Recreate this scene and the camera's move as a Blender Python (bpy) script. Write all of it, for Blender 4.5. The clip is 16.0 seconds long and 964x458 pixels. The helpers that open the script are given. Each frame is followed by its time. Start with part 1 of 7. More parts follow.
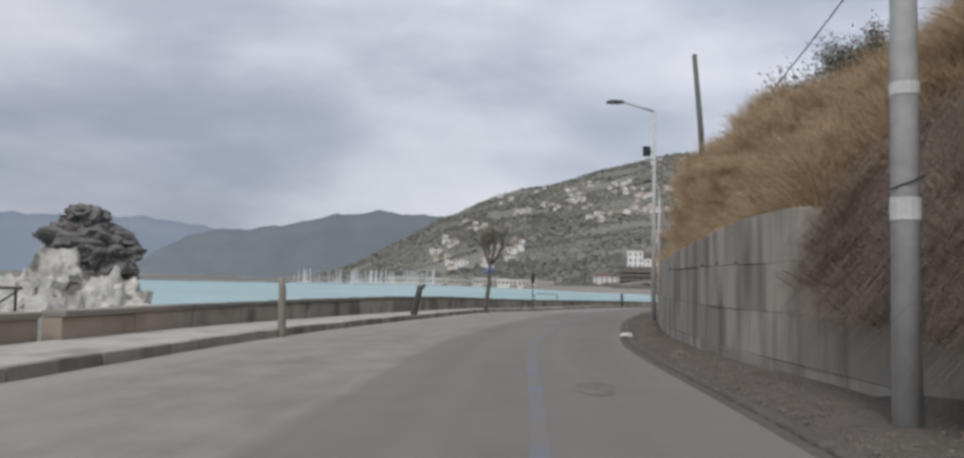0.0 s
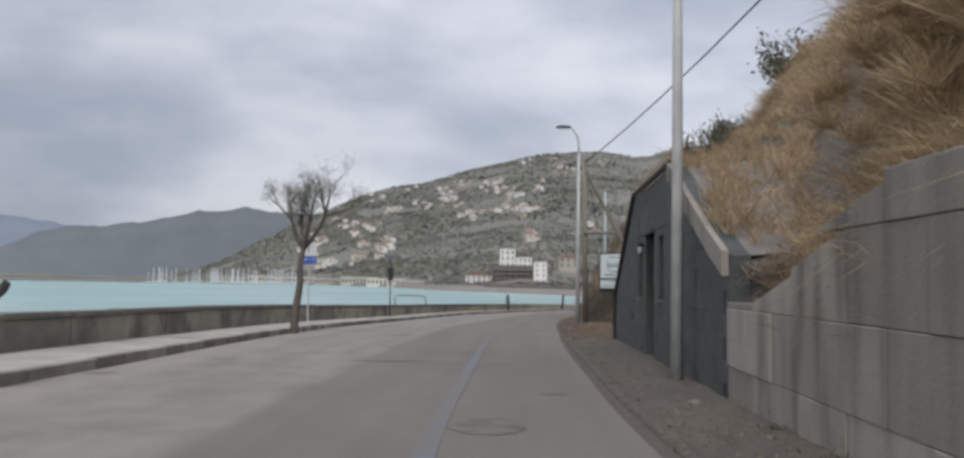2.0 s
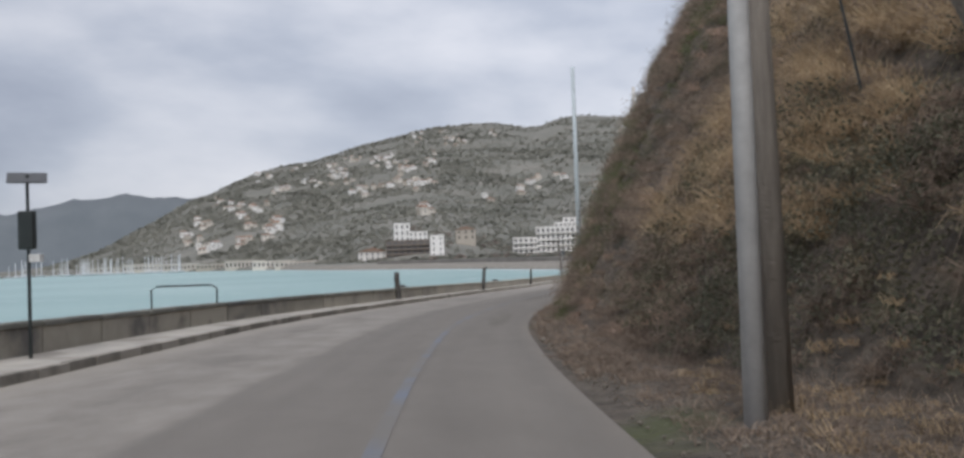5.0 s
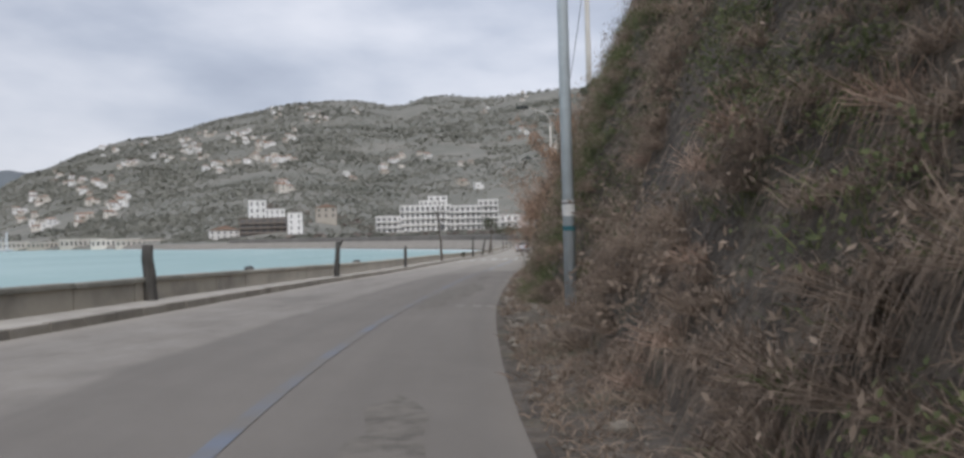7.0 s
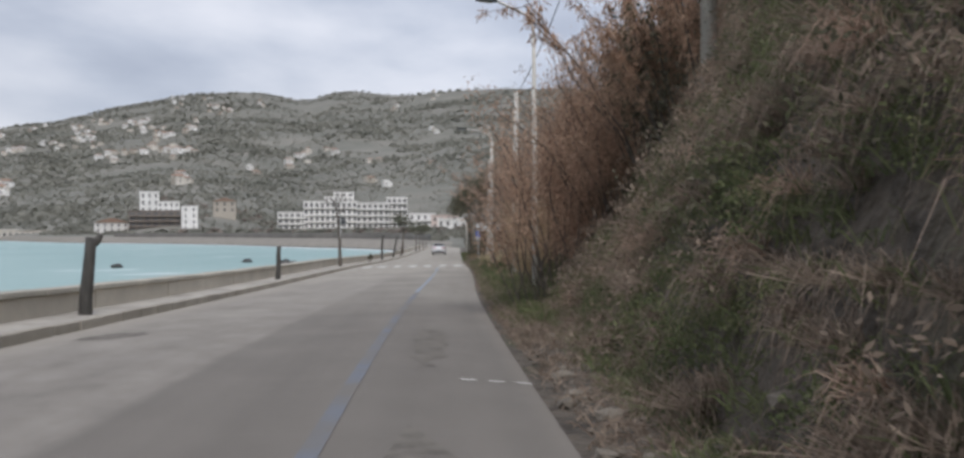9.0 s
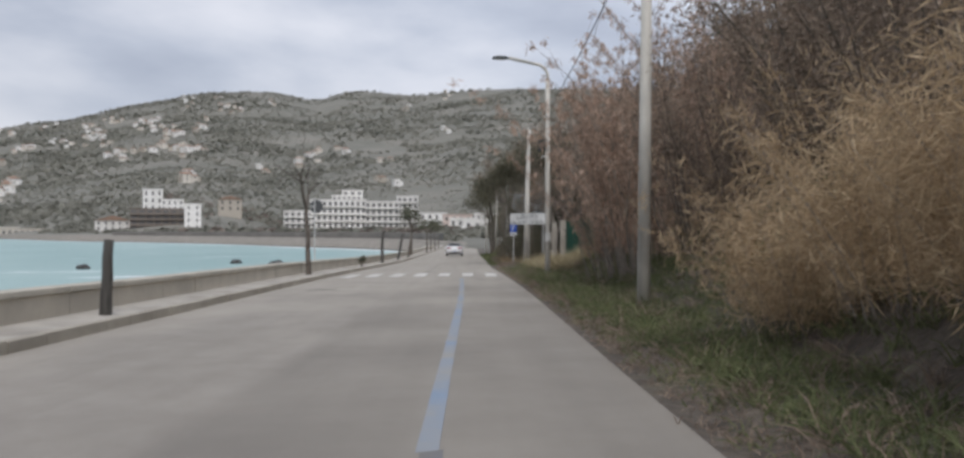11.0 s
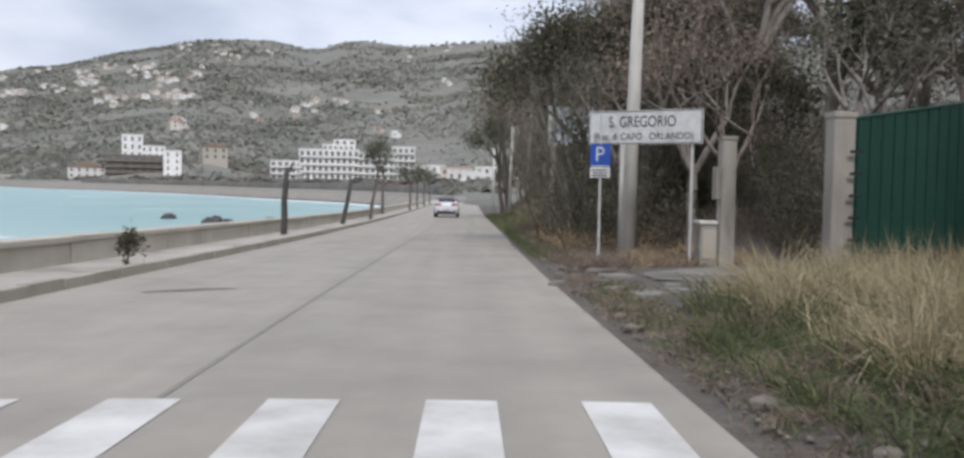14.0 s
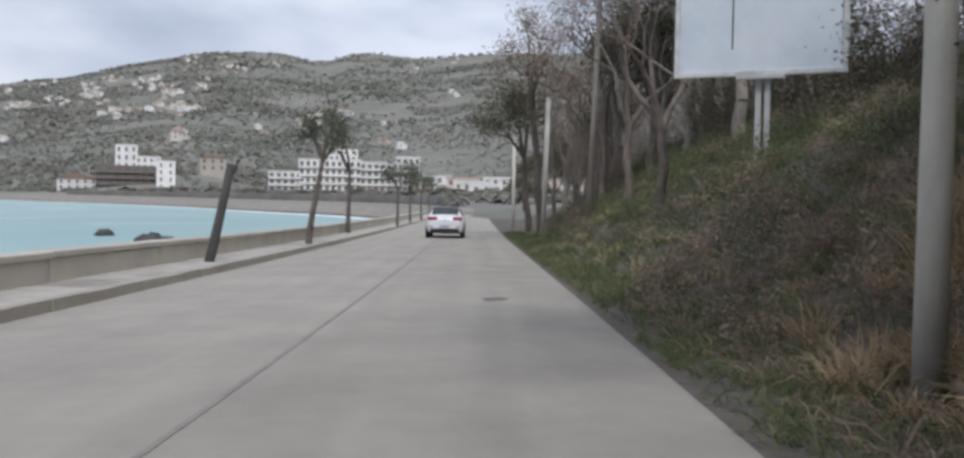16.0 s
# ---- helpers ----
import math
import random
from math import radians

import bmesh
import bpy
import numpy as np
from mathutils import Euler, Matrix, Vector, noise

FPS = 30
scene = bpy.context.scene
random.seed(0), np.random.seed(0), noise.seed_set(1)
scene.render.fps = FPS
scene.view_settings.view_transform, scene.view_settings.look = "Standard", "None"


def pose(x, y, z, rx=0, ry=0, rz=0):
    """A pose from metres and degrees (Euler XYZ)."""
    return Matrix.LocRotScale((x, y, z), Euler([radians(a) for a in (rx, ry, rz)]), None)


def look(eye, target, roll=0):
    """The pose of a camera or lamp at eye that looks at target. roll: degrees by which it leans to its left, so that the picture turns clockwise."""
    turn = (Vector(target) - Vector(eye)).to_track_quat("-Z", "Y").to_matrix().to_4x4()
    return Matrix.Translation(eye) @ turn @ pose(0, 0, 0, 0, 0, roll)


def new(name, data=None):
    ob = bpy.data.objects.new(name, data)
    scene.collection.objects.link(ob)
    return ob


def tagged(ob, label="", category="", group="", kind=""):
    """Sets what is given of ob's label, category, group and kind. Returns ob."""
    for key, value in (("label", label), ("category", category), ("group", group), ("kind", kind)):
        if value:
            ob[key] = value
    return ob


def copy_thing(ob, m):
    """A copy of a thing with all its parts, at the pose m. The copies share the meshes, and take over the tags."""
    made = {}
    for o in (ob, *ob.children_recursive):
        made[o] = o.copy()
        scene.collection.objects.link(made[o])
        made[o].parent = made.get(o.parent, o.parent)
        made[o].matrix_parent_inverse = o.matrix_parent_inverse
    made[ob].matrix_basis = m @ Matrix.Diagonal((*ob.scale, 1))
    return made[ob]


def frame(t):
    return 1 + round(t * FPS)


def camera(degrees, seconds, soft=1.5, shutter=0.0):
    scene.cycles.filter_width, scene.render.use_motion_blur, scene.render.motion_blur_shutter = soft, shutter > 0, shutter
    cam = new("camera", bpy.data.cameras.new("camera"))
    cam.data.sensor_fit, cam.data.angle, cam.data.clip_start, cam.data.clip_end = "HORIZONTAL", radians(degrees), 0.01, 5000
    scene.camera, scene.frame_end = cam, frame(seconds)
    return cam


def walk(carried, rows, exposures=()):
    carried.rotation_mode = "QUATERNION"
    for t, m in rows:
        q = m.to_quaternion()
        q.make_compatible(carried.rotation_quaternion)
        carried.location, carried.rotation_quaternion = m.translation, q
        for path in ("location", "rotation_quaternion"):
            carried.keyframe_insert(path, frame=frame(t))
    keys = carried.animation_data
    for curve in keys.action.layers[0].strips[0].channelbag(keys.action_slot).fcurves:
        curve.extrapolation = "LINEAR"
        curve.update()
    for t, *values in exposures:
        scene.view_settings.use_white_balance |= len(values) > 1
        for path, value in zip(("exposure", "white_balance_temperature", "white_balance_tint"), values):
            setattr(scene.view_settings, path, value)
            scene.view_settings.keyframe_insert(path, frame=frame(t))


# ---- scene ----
cam = camera(56.82, 16.0, soft=2.9, shutter=0.05)


def drive_row(t, x, y, z, yaw, pitch, roll):
    """A row of the drive: eye, yaw to the left of +y, pitch up, lean to the left."""
    a, p = radians(yaw), radians(pitch)
    eye = Vector((x, y, z))
    return t, look(eye, eye + Vector((-math.sin(a) * math.cos(p), math.cos(a) * math.cos(p), math.sin(p))), roll)


DRIVE = [
    (0.0, 0.00, 0.00, 1.10, 2.71, 3.20, 0.93),
    (0.5, -0.00, 5.22, 1.17, 1.06, 2.96, 0.88),
    (1.0, 0.28, 10.49, 1.19, -1.84, 3.16, 0.67),
    (1.5, 0.60, 15.55, 1.08, -4.50, 3.29, 1.01),
    (2.0, 0.97, 20.66, 0.98, -5.54, 3.26, 0.83),
    (2.5, 1.45, 25.73, 0.96, -6.55, 2.86, 0.64),
    (3.0, 2.04, 30.99, 0.86, -7.74, 2.12, 0.34),
    (3.5, 2.69, 36.16, 0.74, -8.87, 2.00, 0.16),
    (4.0, 3.56, 41.49, 0.66, -9.89, 2.00, -0.74),
    (4.2, 3.92, 43.54, 0.65, -10.37, 2.10, -1.21),
    (6.3, 8.07, 65.50, 0.02, -15.19, 0.42, -1.95),
    (6.5, 8.60, 67.42, -0.05, -15.83, 0.30, -2.00),
    (7.0, 10.07, 72.19, -0.11, -21.09, 0.05, -1.67),
    (7.5, 11.59, 76.89, -0.12, -23.61, -0.01, -0.72),
    (8.0, 13.12, 81.38, -0.20, -24.76, 0.03, -0.17),
    (8.5, 14.89, 86.07, -0.31, -25.92, -0.18, 0.68),
    (9.0, 16.73, 90.75, -0.31, -27.04, -0.05, -0.37),
    (9.5, 18.55, 95.27, -0.38, -28.32, 0.03, -0.90),
    (10.0, 20.37, 99.75, -0.51, -28.01, 0.25, -0.28),
    (10.2, 21.14, 101.63, -0.58, -26.33, 0.17, -0.06),
    (12.3, 30.69, 122.04, -1.13, -26.87, -0.47, -0.16),
    (12.5, 31.68, 124.09, -1.17, -27.28, -1.04, -0.04),
    (13.0, 34.09, 129.31, -1.22, -27.72, -3.08, 0.33),
    (13.5, 36.43, 134.31, -1.33, -25.67, -2.87, 0.99),
    (14.0, 38.87, 139.43, -1.40, -26.41, -2.81, 1.05),
    (14.5, 41.27, 144.63, -1.54, -27.40, -2.40, 1.00),
    (15.0, 43.70, 149.83, -1.70, -25.67, -2.13, 0.66),
    (15.5, 46.21, 155.19, -1.78, -24.97, -1.94, 0.80),
    (16.0, 48.74, 160.50, -1.86, -25.92, -2.01, 0.98),
]
walk(cam, [drive_row(*r) for r in DRIVE], [(0.0, -0.05, 6200, 14), (4.0, 0.0, 6200, 14), (6.5, -0.08, 6100, 14), (7.2, 0.04, 6100, 14), (9.0, 0.05, 6130, 14), (10.0, 0.0, 6200, 14), (12.5, 0.12, 6100, 14), (13.5, 0.33, 6050, 14), (14.5, 0.22, 6000, 14), (16.0, 0.15, 5950, 14)])

# ---- daylight: thin overcast with a weak sun behind the drive ----
SUN_DIR = Vector((-0.16, -0.6, 0.76)).normalized()
world = bpy.data.worlds.new("overcast")
scene.world = world
world.use_nodes = True
wn, wl = world.node_tree.nodes, world.node_tree.links
wn.clear()


def wnode(kind, **kw):
    n = wn.new(kind)
    for k, v in kw.items():
        n.inputs[k].default_value = v
    return n


w_out = wn.new("ShaderNodeOutputWorld")
w_bg = wn.new("ShaderNodeBackground")
sky = wn.new("ShaderNodeTexSky")
sky.sky_type = "NISHITA"
sky.sun_disc = False
sky.sun_elevation = math.asin(SUN_DIR.z)
sky.sun_rotation = math.atan2(SUN_DIR.x, SUN_DIR.y)
sky_dim = wn.new("ShaderNodeMix")
sky_dim.data_type = "RGBA"
sky_dim.blend_type = "MULTIPLY"
sky_dim.inputs["Factor"].default_value = 1.0
sky_dim.inputs[7].default_value = (0.08, 0.08, 0.08, 1)
wl.new(sky.outputs[0], sky_dim.inputs[6])
w_tc = wn.new("ShaderNodeTexCoord")
w_sep = wn.new("ShaderNodeSeparateXYZ")
wl.new(w_tc.outputs["Generated"], w_sep.inputs[0])
# cloud deck, stretched along the horizon
cl_map = wn.new("ShaderNodeMapping")
cl_map.inputs["Scale"].default_value = (1.0, 1.0, 2.5)
cl_map.inputs["Location"].default_value = (3.1, 0.4, 0.2)
wl.new(w_tc.outputs["Generated"], cl_map.inputs["Vector"])
cl1 = wnode("ShaderNodeTexNoise", Scale=2.1, Detail=7.0, Roughness=0.5, Distortion=0.12)
wl.new(cl_map.outputs[0], cl1.inputs["Vector"])
cl_ramp = wn.new("ShaderNodeValToRGB")
cr = cl_ramp.color_ramp
cr.elements[0].position, cr.elements[0].color = 0.36, (0.42, 0.455, 0.515, 1)
cr.elements[1].position, cr.elements[1].color = 0.62, (0.87, 0.87, 0.87, 1)
for at, tone in ((0.45, (0.55, 0.585, 0.635, 1)), (0.53, (0.71, 0.73, 0.755, 1))):
    e = cr.elements.new(at)
    e.color = tone
wl.new(cl1.outputs["Fac"], cl_ramp.inputs["Fac"])
# the deck is brighter overhead than at the horizon
w_lift = wn.new("ShaderNodeMapRange")
w_lift.inputs["From Min"].default_value, w_lift.inputs["From Max"].default_value = 0.0, 0.95
w_lift.inputs["To Min"].default_value, w_lift.inputs["To Max"].default_value = 0.93, 1.4
wl.new(w_sep.outputs["Z"], w_lift.inputs["Value"])
# and a little brighter over the land than over the open sea
w_side = wn.new("ShaderNodeMapRange")
w_side.inputs["From Min"].default_value, w_side.inputs["From Max"].default_value = -1.0, 1.0
w_side.inputs["To Min"].default_value, w_side.inputs["To Max"].default_value = 0.76, 1.16
wl.new(w_sep.outputs["X"], w_side.inputs["Value"])
w_gain = wn.new("ShaderNodeMath")
w_gain.operation = "MULTIPLY"
wl.new(w_lift.outputs[0], w_gain.inputs[0])
wl.new(w_side.outputs[0], w_gain.inputs[1])
w_mul = wn.new("ShaderNodeVectorMath")
w_mul.operation = "SCALE"
wl.new(cl_ramp.outputs["Color"], w_mul.inputs[0])
wl.new(w_gain.outputs[0], w_mul.inputs["Scale"])
w_mix = wn.new("ShaderNodeMix")
w_mix.data_type = "RGBA"
w_mix.inputs["Factor"].default_value = 0.88
wl.new(sky_dim.outputs[2], w_mix.inputs[6])
wl.new(w_mul.outputs[0], w_mix.inputs[7])
wl.new(w_mix.outputs[2], w_bg.inputs["Color"])
w_bg.inputs["Strength"].default_value = 1.0
wl.new(w_bg.outputs[0], w_out.inputs["Surface"])

sun = new("sun", bpy.data.lights.new("sun", "SUN"))
sun.data.energy, sun.data.angle, sun.data.color = 1.8, radians(14), (1.0, 0.95, 0.87)
sun.matrix_world = look(SUN_DIR * 100, (0, 0, 0))

# ---- materials ----


def material(name, dark, light, scale=6.0, rough=0.85, bump=0.3, fine=60.0, metal=0.0, mid=None, island=0.0, spread=(0.3, 0.7), stain=None, stain_scale=0.6, stain_at=(0.55, 0.7), stretch=(1, 1, 1), obrand=0.0, bump_dist=0.02, emit=None):
    """A surface of two or three tones at two scales, with relief; island: how far each loose piece differs; stain: a third, larger tone."""
    m = bpy.data.materials.new(name)
    m.use_nodes = True
    n, l = m.node_tree.nodes, m.node_tree.links
    b = n["Principled BSDF"]
    b.inputs["Roughness"].default_value, b.inputs["Metallic"].default_value = rough, metal
    geo = n.new("ShaderNodeNewGeometry")
    mp = n.new("ShaderNodeMapping")
    mp.inputs["Scale"].default_value = stretch
    l.new(geo.outputs["Position"], mp.inputs["Vector"])
    a = n.new("ShaderNodeTexNoise")
    a.inputs["Scale"].default_value, a.inputs["Detail"].default_value, a.inputs["Roughness"].default_value = scale, 6.0, 0.62
    l.new(mp.outputs[0], a.inputs["Vector"])
    ramp = n.new("ShaderNodeValToRGB")
    r = ramp.color_ramp
    r.elements[0].position, r.elements[0].color = spread[0], (*dark, 1)
    r.elements[1].position, r.elements[1].color = spread[1], (*light, 1)
    if mid:
        q = r.elements.new((spread[0] + spread[1]) / 2)
        q.color = (*mid, 1)
    fac = a.outputs["Fac"]
    if island or obrand:
        mixf = n.new("ShaderNodeMix")
        mixf.inputs["Factor"].default_value = island or obrand
        l.new(fac, mixf.inputs[2])
        if island:
            l.new(geo.outputs["Random Per Island"], mixf.inputs[3])
        else:
            oi = n.new("ShaderNodeObjectInfo")
            l.new(oi.outputs["Random"], mixf.inputs[3])
        fac = mixf.outputs[0]
    l.new(fac, ramp.inputs["Fac"])
    col = ramp.outputs["Color"]
    if stain:
        s = n.new("ShaderNodeTexNoise")
        s.inputs["Scale"].default_value, s.inputs["Detail"].default_value = stain_scale, 5.0
        l.new(mp.outputs[0], s.inputs["Vector"])
        mr = n.new("ShaderNodeMapRange")
        mr.inputs["From Min"].default_value, mr.inputs["From Max"].default_value = stain_at
        l.new(s.outputs["Fac"], mr.inputs["Value"])
        mx = n.new("ShaderNodeMix")
        mx.data_type = "RGBA"
        l.new(mr.outputs[0], mx.inputs["Factor"])
        l.new(col, mx.inputs[6])
        mx.inputs[7].default_value = (*stain, 1)
        col = mx.outputs[2]
    l.new(col, b.inputs["Base Color"])
    if bump:
        f = n.new("ShaderNodeTexNoise")
        f.inputs["Scale"].default_value, f.inputs["Detail"].default_value = fine, 4.0
        l.new(geo.outputs["Position"], f.inputs["Vector"])
        bp = n.new("ShaderNodeBump")
        bp.inputs["Strength"].default_value, bp.inputs["Distance"].default_value = bump, bump_dist
        l.new(f.outputs["Fac"], bp.inputs["Height"])
        l.new(bp.outputs[0], b.inputs["Normal"])
    if emit:
        b.inputs["Emission Color"].default_value = (*emit[:3], 1)
        b.inputs["Emission Strength"].default_value = emit[3]
    return m


ASPHALT = material("asphalt", (0.195, 0.178, 0.156), (0.27, 0.248, 0.219), 1.6, 0.9, 0.5, 90, stain=(0.18, 0.164, 0.144), stain_scale=0.5, stretch=(1, 0.6, 1))


def sun_or_tint(m, colour, y0, y1, amp=60.0, top=0.8):
    """A second tone on the stretch beyond y0, blending in patchily up to y1: painted sunlight, or a local tint."""
    n, l = m.node_tree.nodes, m.node_tree.links
    base = n["Principled BSDF"].inputs["Base Color"]
    old = base.links[0].from_socket
    geo = n.new("ShaderNodeNewGeometry")
    sep = n.new("ShaderNodeSeparateXYZ")
    l.new(geo.outputs["Position"], sep.inputs[0])
    no = n.new("ShaderNodeTexNoise")
    no.inputs["Scale"].default_value, no.inputs["Detail"].default_value = 0.25, 6.0
    l.new(geo.outputs["Position"], no.inputs["Vector"])
    add = n.new("ShaderNodeMath")
    add.operation = "MULTIPLY_ADD"
    add.inputs[1].default_value = amp
    l.new(no.outputs["Fac"], add.inputs[0])
    l.new(sep.outputs["Y"], add.inputs[2])
    mr = n.new("ShaderNodeMapRange")
    mr.inputs["From Min"].default_value, mr.inputs["From Max"].default_value = y0 + amp / 2, y1 + amp / 2
    mr.inputs["To Max"].default_value = top
    l.new(add.outputs[0], mr.inputs["Value"])
    mx = n.new("ShaderNodeMix")
    mx.data_type = "RGBA"
    l.new(mr.outputs[0], mx.inputs["Factor"])
    l.new(old, mx.inputs[6])
    tone = n.new("ShaderNodeTexNoise")
    tone.inputs["Scale"].default_value, tone.inputs["Detail"].default_value, tone.inputs["Roughness"].default_value = 0.7, 8.0, 0.68
    l.new(geo.outputs["Position"], tone.inputs["Vector"])
    tr = n.new("ShaderNodeValToRGB")
    tr.color_ramp.elements[0].position, tr.color_ramp.elements[0].color = 0.36, (*(c * 0.86 for c in colour), 1)
    tr.color_ramp.elements[1].position, tr.color_ramp.elements[1].color = 0.66, (*(min(1, c * 1.1) for c in colour), 1)
    l.new(tone.outputs["Fac"], tr.inputs["Fac"])
    l.new(tr.outputs["Color"], mx.inputs[7])
    l.new(mx.outputs[2], base)


def tyre_streaks(m):
    """Long faint streaks along the lanes, from wheels and rain."""
    n, l = m.node_tree.nodes, m.node_tree.links
    base = n["Principled BSDF"].inputs["Base Color"]
    at = n.new("ShaderNodeAttribute")
    at.attribute_name = "across"
    geo = n.new("ShaderNodeNewGeometry")
    sep = n.new("ShaderNodeSeparateXYZ")
    l.new(geo.outputs["Position"], sep.inputs[0])
    cmb = n.new("ShaderNodeCombineXYZ")
    for src, k, axis in ((at.outputs["Fac"], 13.0, "X"), (sep.outputs["Y"], 0.07, "Y")):
        mu = n.new("ShaderNodeMath")
        mu.operation = "MULTIPLY"
        mu.inputs[1].default_value = k
        l.new(src, mu.inputs[0])
        l.new(mu.outputs[0], cmb.inputs[axis])
    no = n.new("ShaderNodeTexNoise")
    no.inputs["Scale"].default_value, no.inputs["Detail"].default_value = 1.0, 5.0
    l.new(cmb.outputs[0], no.inputs["Vector"])
    mr = n.new("ShaderNodeMapRange")
    mr.inputs["From Min"].default_value, mr.inputs["From Max"].default_value = 0.3, 0.7
    mr.inputs["To Min"].default_value, mr.inputs["To Max"].default_value = 0.92, 1.07
    l.new(no.outputs["Fac"], mr.inputs["Value"])
    sc = n.new("ShaderNodeVectorMath")
    sc.operation = "SCALE"
    l.new(base.links[0].from_socket, sc.inputs[0])
    l.new(mr.outputs[0], sc.inputs["Scale"])
    l.new(sc.outputs[0], base)


def lane_wear(m):
    """The used lane is darker and polished, the edges of the road dusty, the sea edge also paled by painted sunlight;
    "across" runs from 0 at the sea side to 1.
    """
    n, l = m.node_tree.nodes, m.node_tree.links
    base = n["Principled BSDF"].inputs["Base Color"]
    at = n.new("ShaderNodeAttribute")
    at.attribute_name = "across"
    geo = n.new("ShaderNodeNewGeometry")
    no = n.new("ShaderNodeTexNoise")
    no.inputs["Scale"].default_value, no.inputs["Detail"].default_value = 0.5, 7.0
    l.new(geo.outputs["Position"], no.inputs["Vector"])
    add = n.new("ShaderNodeMath")
    add.operation = "MULTIPLY_ADD"
    add.inputs[1].default_value = 0.045
    l.new(no.outputs["Fac"], add.inputs[0])
    l.new(at.outputs["Fac"], add.inputs[2])
    for lo, hi, top, colour in ((0.505, 0.53, 0.75, (0.152, 0.138, 0.121)), (0.2, 0.04, 0.6, (0.33, 0.3, 0.255)), (0.97, 1.03, 0.7, (0.22, 0.195, 0.165))):
        mr = n.new("ShaderNodeMapRange")
        mr.inputs["From Min"].default_value, mr.inputs["From Max"].default_value = lo, hi
        mr.inputs["To Max"].default_value = top
        l.new(add.outputs[0], mr.inputs["Value"])
        mx = n.new("ShaderNodeMix")
        mx.data_type = "RGBA"
        l.new(mr.outputs[0], mx.inputs["Factor"])
        l.new(base.links[0].from_socket, mx.inputs[6])
        mx.inputs[7].default_value = (*colour, 1)
        l.new(mx.outputs[2], base)


lane_wear(ASPHALT)
# paler asphalt beyond y 100: sunlight past the bank's shadow, painted into the colour
sun_or_tint(ASPHALT, (0.345, 0.32, 0.275), 100, 140)
tyre_streaks(ASPHALT)
ASPHALT_PATCH = material("worn_asphalt", (0.115, 0.104, 0.09), (0.182, 0.166, 0.143), 5.0, 0.95, 0.9, 45, spread=(0.36, 0.6))
ROAD_WHITE = material("worn_white_paint", (0.4, 0.385, 0.355), (0.66, 0.65, 0.62), 1.6, 0.8, 0.3, 60)
ROAD_BLUE = material("worn_blue_paint", (0.162, 0.152, 0.139), (0.146, 0.168, 0.21), 0.8, 0.85, 0.3, 60, spread=(0.44, 0.72))
DRIVE_CONC = material("cracked_drive_concrete", (0.15, 0.142, 0.127), (0.28, 0.265, 0.235), 1.8, 0.92, 0.6, 40, stain=(0.12, 0.11, 0.095), stain_scale=0.9, stain_at=(0.5, 0.62))
# lighter copy of the blue paint for the stretch coloured as sunlit
ROAD_BLUE_PALE = material("sunlit_blue_paint", (0.29, 0.28, 0.255), (0.2, 0.26, 0.345), 0.9, 0.85, 0.3, 60, spread=(0.36, 0.66))
KERB = material("kerb_concrete", (0.13, 0.118, 0.1), (0.3, 0.275, 0.235), 2.5, 0.9, 0.5, 40, stain=(0.11, 0.1, 0.085), stain_scale=0.9, obrand=0.45)
# kerb lightened along the sunny stretch; the sunlight is in its colour
sun_or_tint(KERB, (0.38, 0.35, 0.29), 80, 120)
PAVING = material("pavement_concrete", (0.3, 0.28, 0.245), (0.44, 0.41, 0.36), 1.2, 0.9, 0.4, 50, stain=(0.24, 0.22, 0.19), stain_scale=0.7)
SEAWALL = material("seawall_render", (0.2, 0.185, 0.155), (0.34, 0.31, 0.255), 1.5, 0.9, 0.5, 25, stain=(0.13, 0.12, 0.11), stain_scale=0.8, stain_at=(0.5, 0.66), obrand=0.4)
# cream tone from y 84 on paints the sunlit part of the wall
sun_or_tint(SEAWALL, (0.55, 0.505, 0.42), 84, 112, 40.0, 0.85)
sun_or_tint(SEAWALL, (0.36, 0.285, 0.22), 18.6, 17.0, 0.8, 0.7)
COPING = material("coping_concrete", (0.1, 0.1, 0.085), (0.2, 0.195, 0.165), 2.0, 0.9, 0.5, 30, stain=(0.09, 0.09, 0.085))
# coping paled over the same length, again sunlight given as colour
sun_or_tint(COPING, (0.47, 0.44, 0.37), 86, 116, 40.0, 0.95)
sun_or_tint(COPING, (0.3, 0.27, 0.22), 18.6, 17.0, 0.8, 0.7)
CONCRETE = material("cast_concrete", (0.245, 0.226, 0.194), (0.44, 0.407, 0.35), 1.5, 0.88, 0.35, 28, stain=(0.15, 0.137, 0.116), stain_scale=1.5, stain_at=(0.44, 0.66), stretch=(1.3, 1.3, 0.28), obrand=0.3)
POLE_GREY = material("galvanised_pole", (0.42, 0.42, 0.41), (0.56, 0.56, 0.545), 5.0, 0.6, 0.15, 30)
POLE_CONC = material("concrete_pole", (0.46, 0.44, 0.395), (0.66, 0.635, 0.575), 3.0, 0.85, 0.3, 50, stain=(0.22, 0.21, 0.19), stretch=(1, 1, 0.3))
WOOD_GREY = material("weathered_wood", (0.16, 0.14, 0.12), (0.3, 0.27, 0.23), 4.0, 0.85, 0.5, 40, stretch=(3, 3, 0.3))
DARK_WOOD = material("dark_wet_wood", (0.035, 0.033, 0.03), (0.09, 0.085, 0.075), 5.0, 0.85, 0.5, 40, stretch=(3, 3, 0.4))
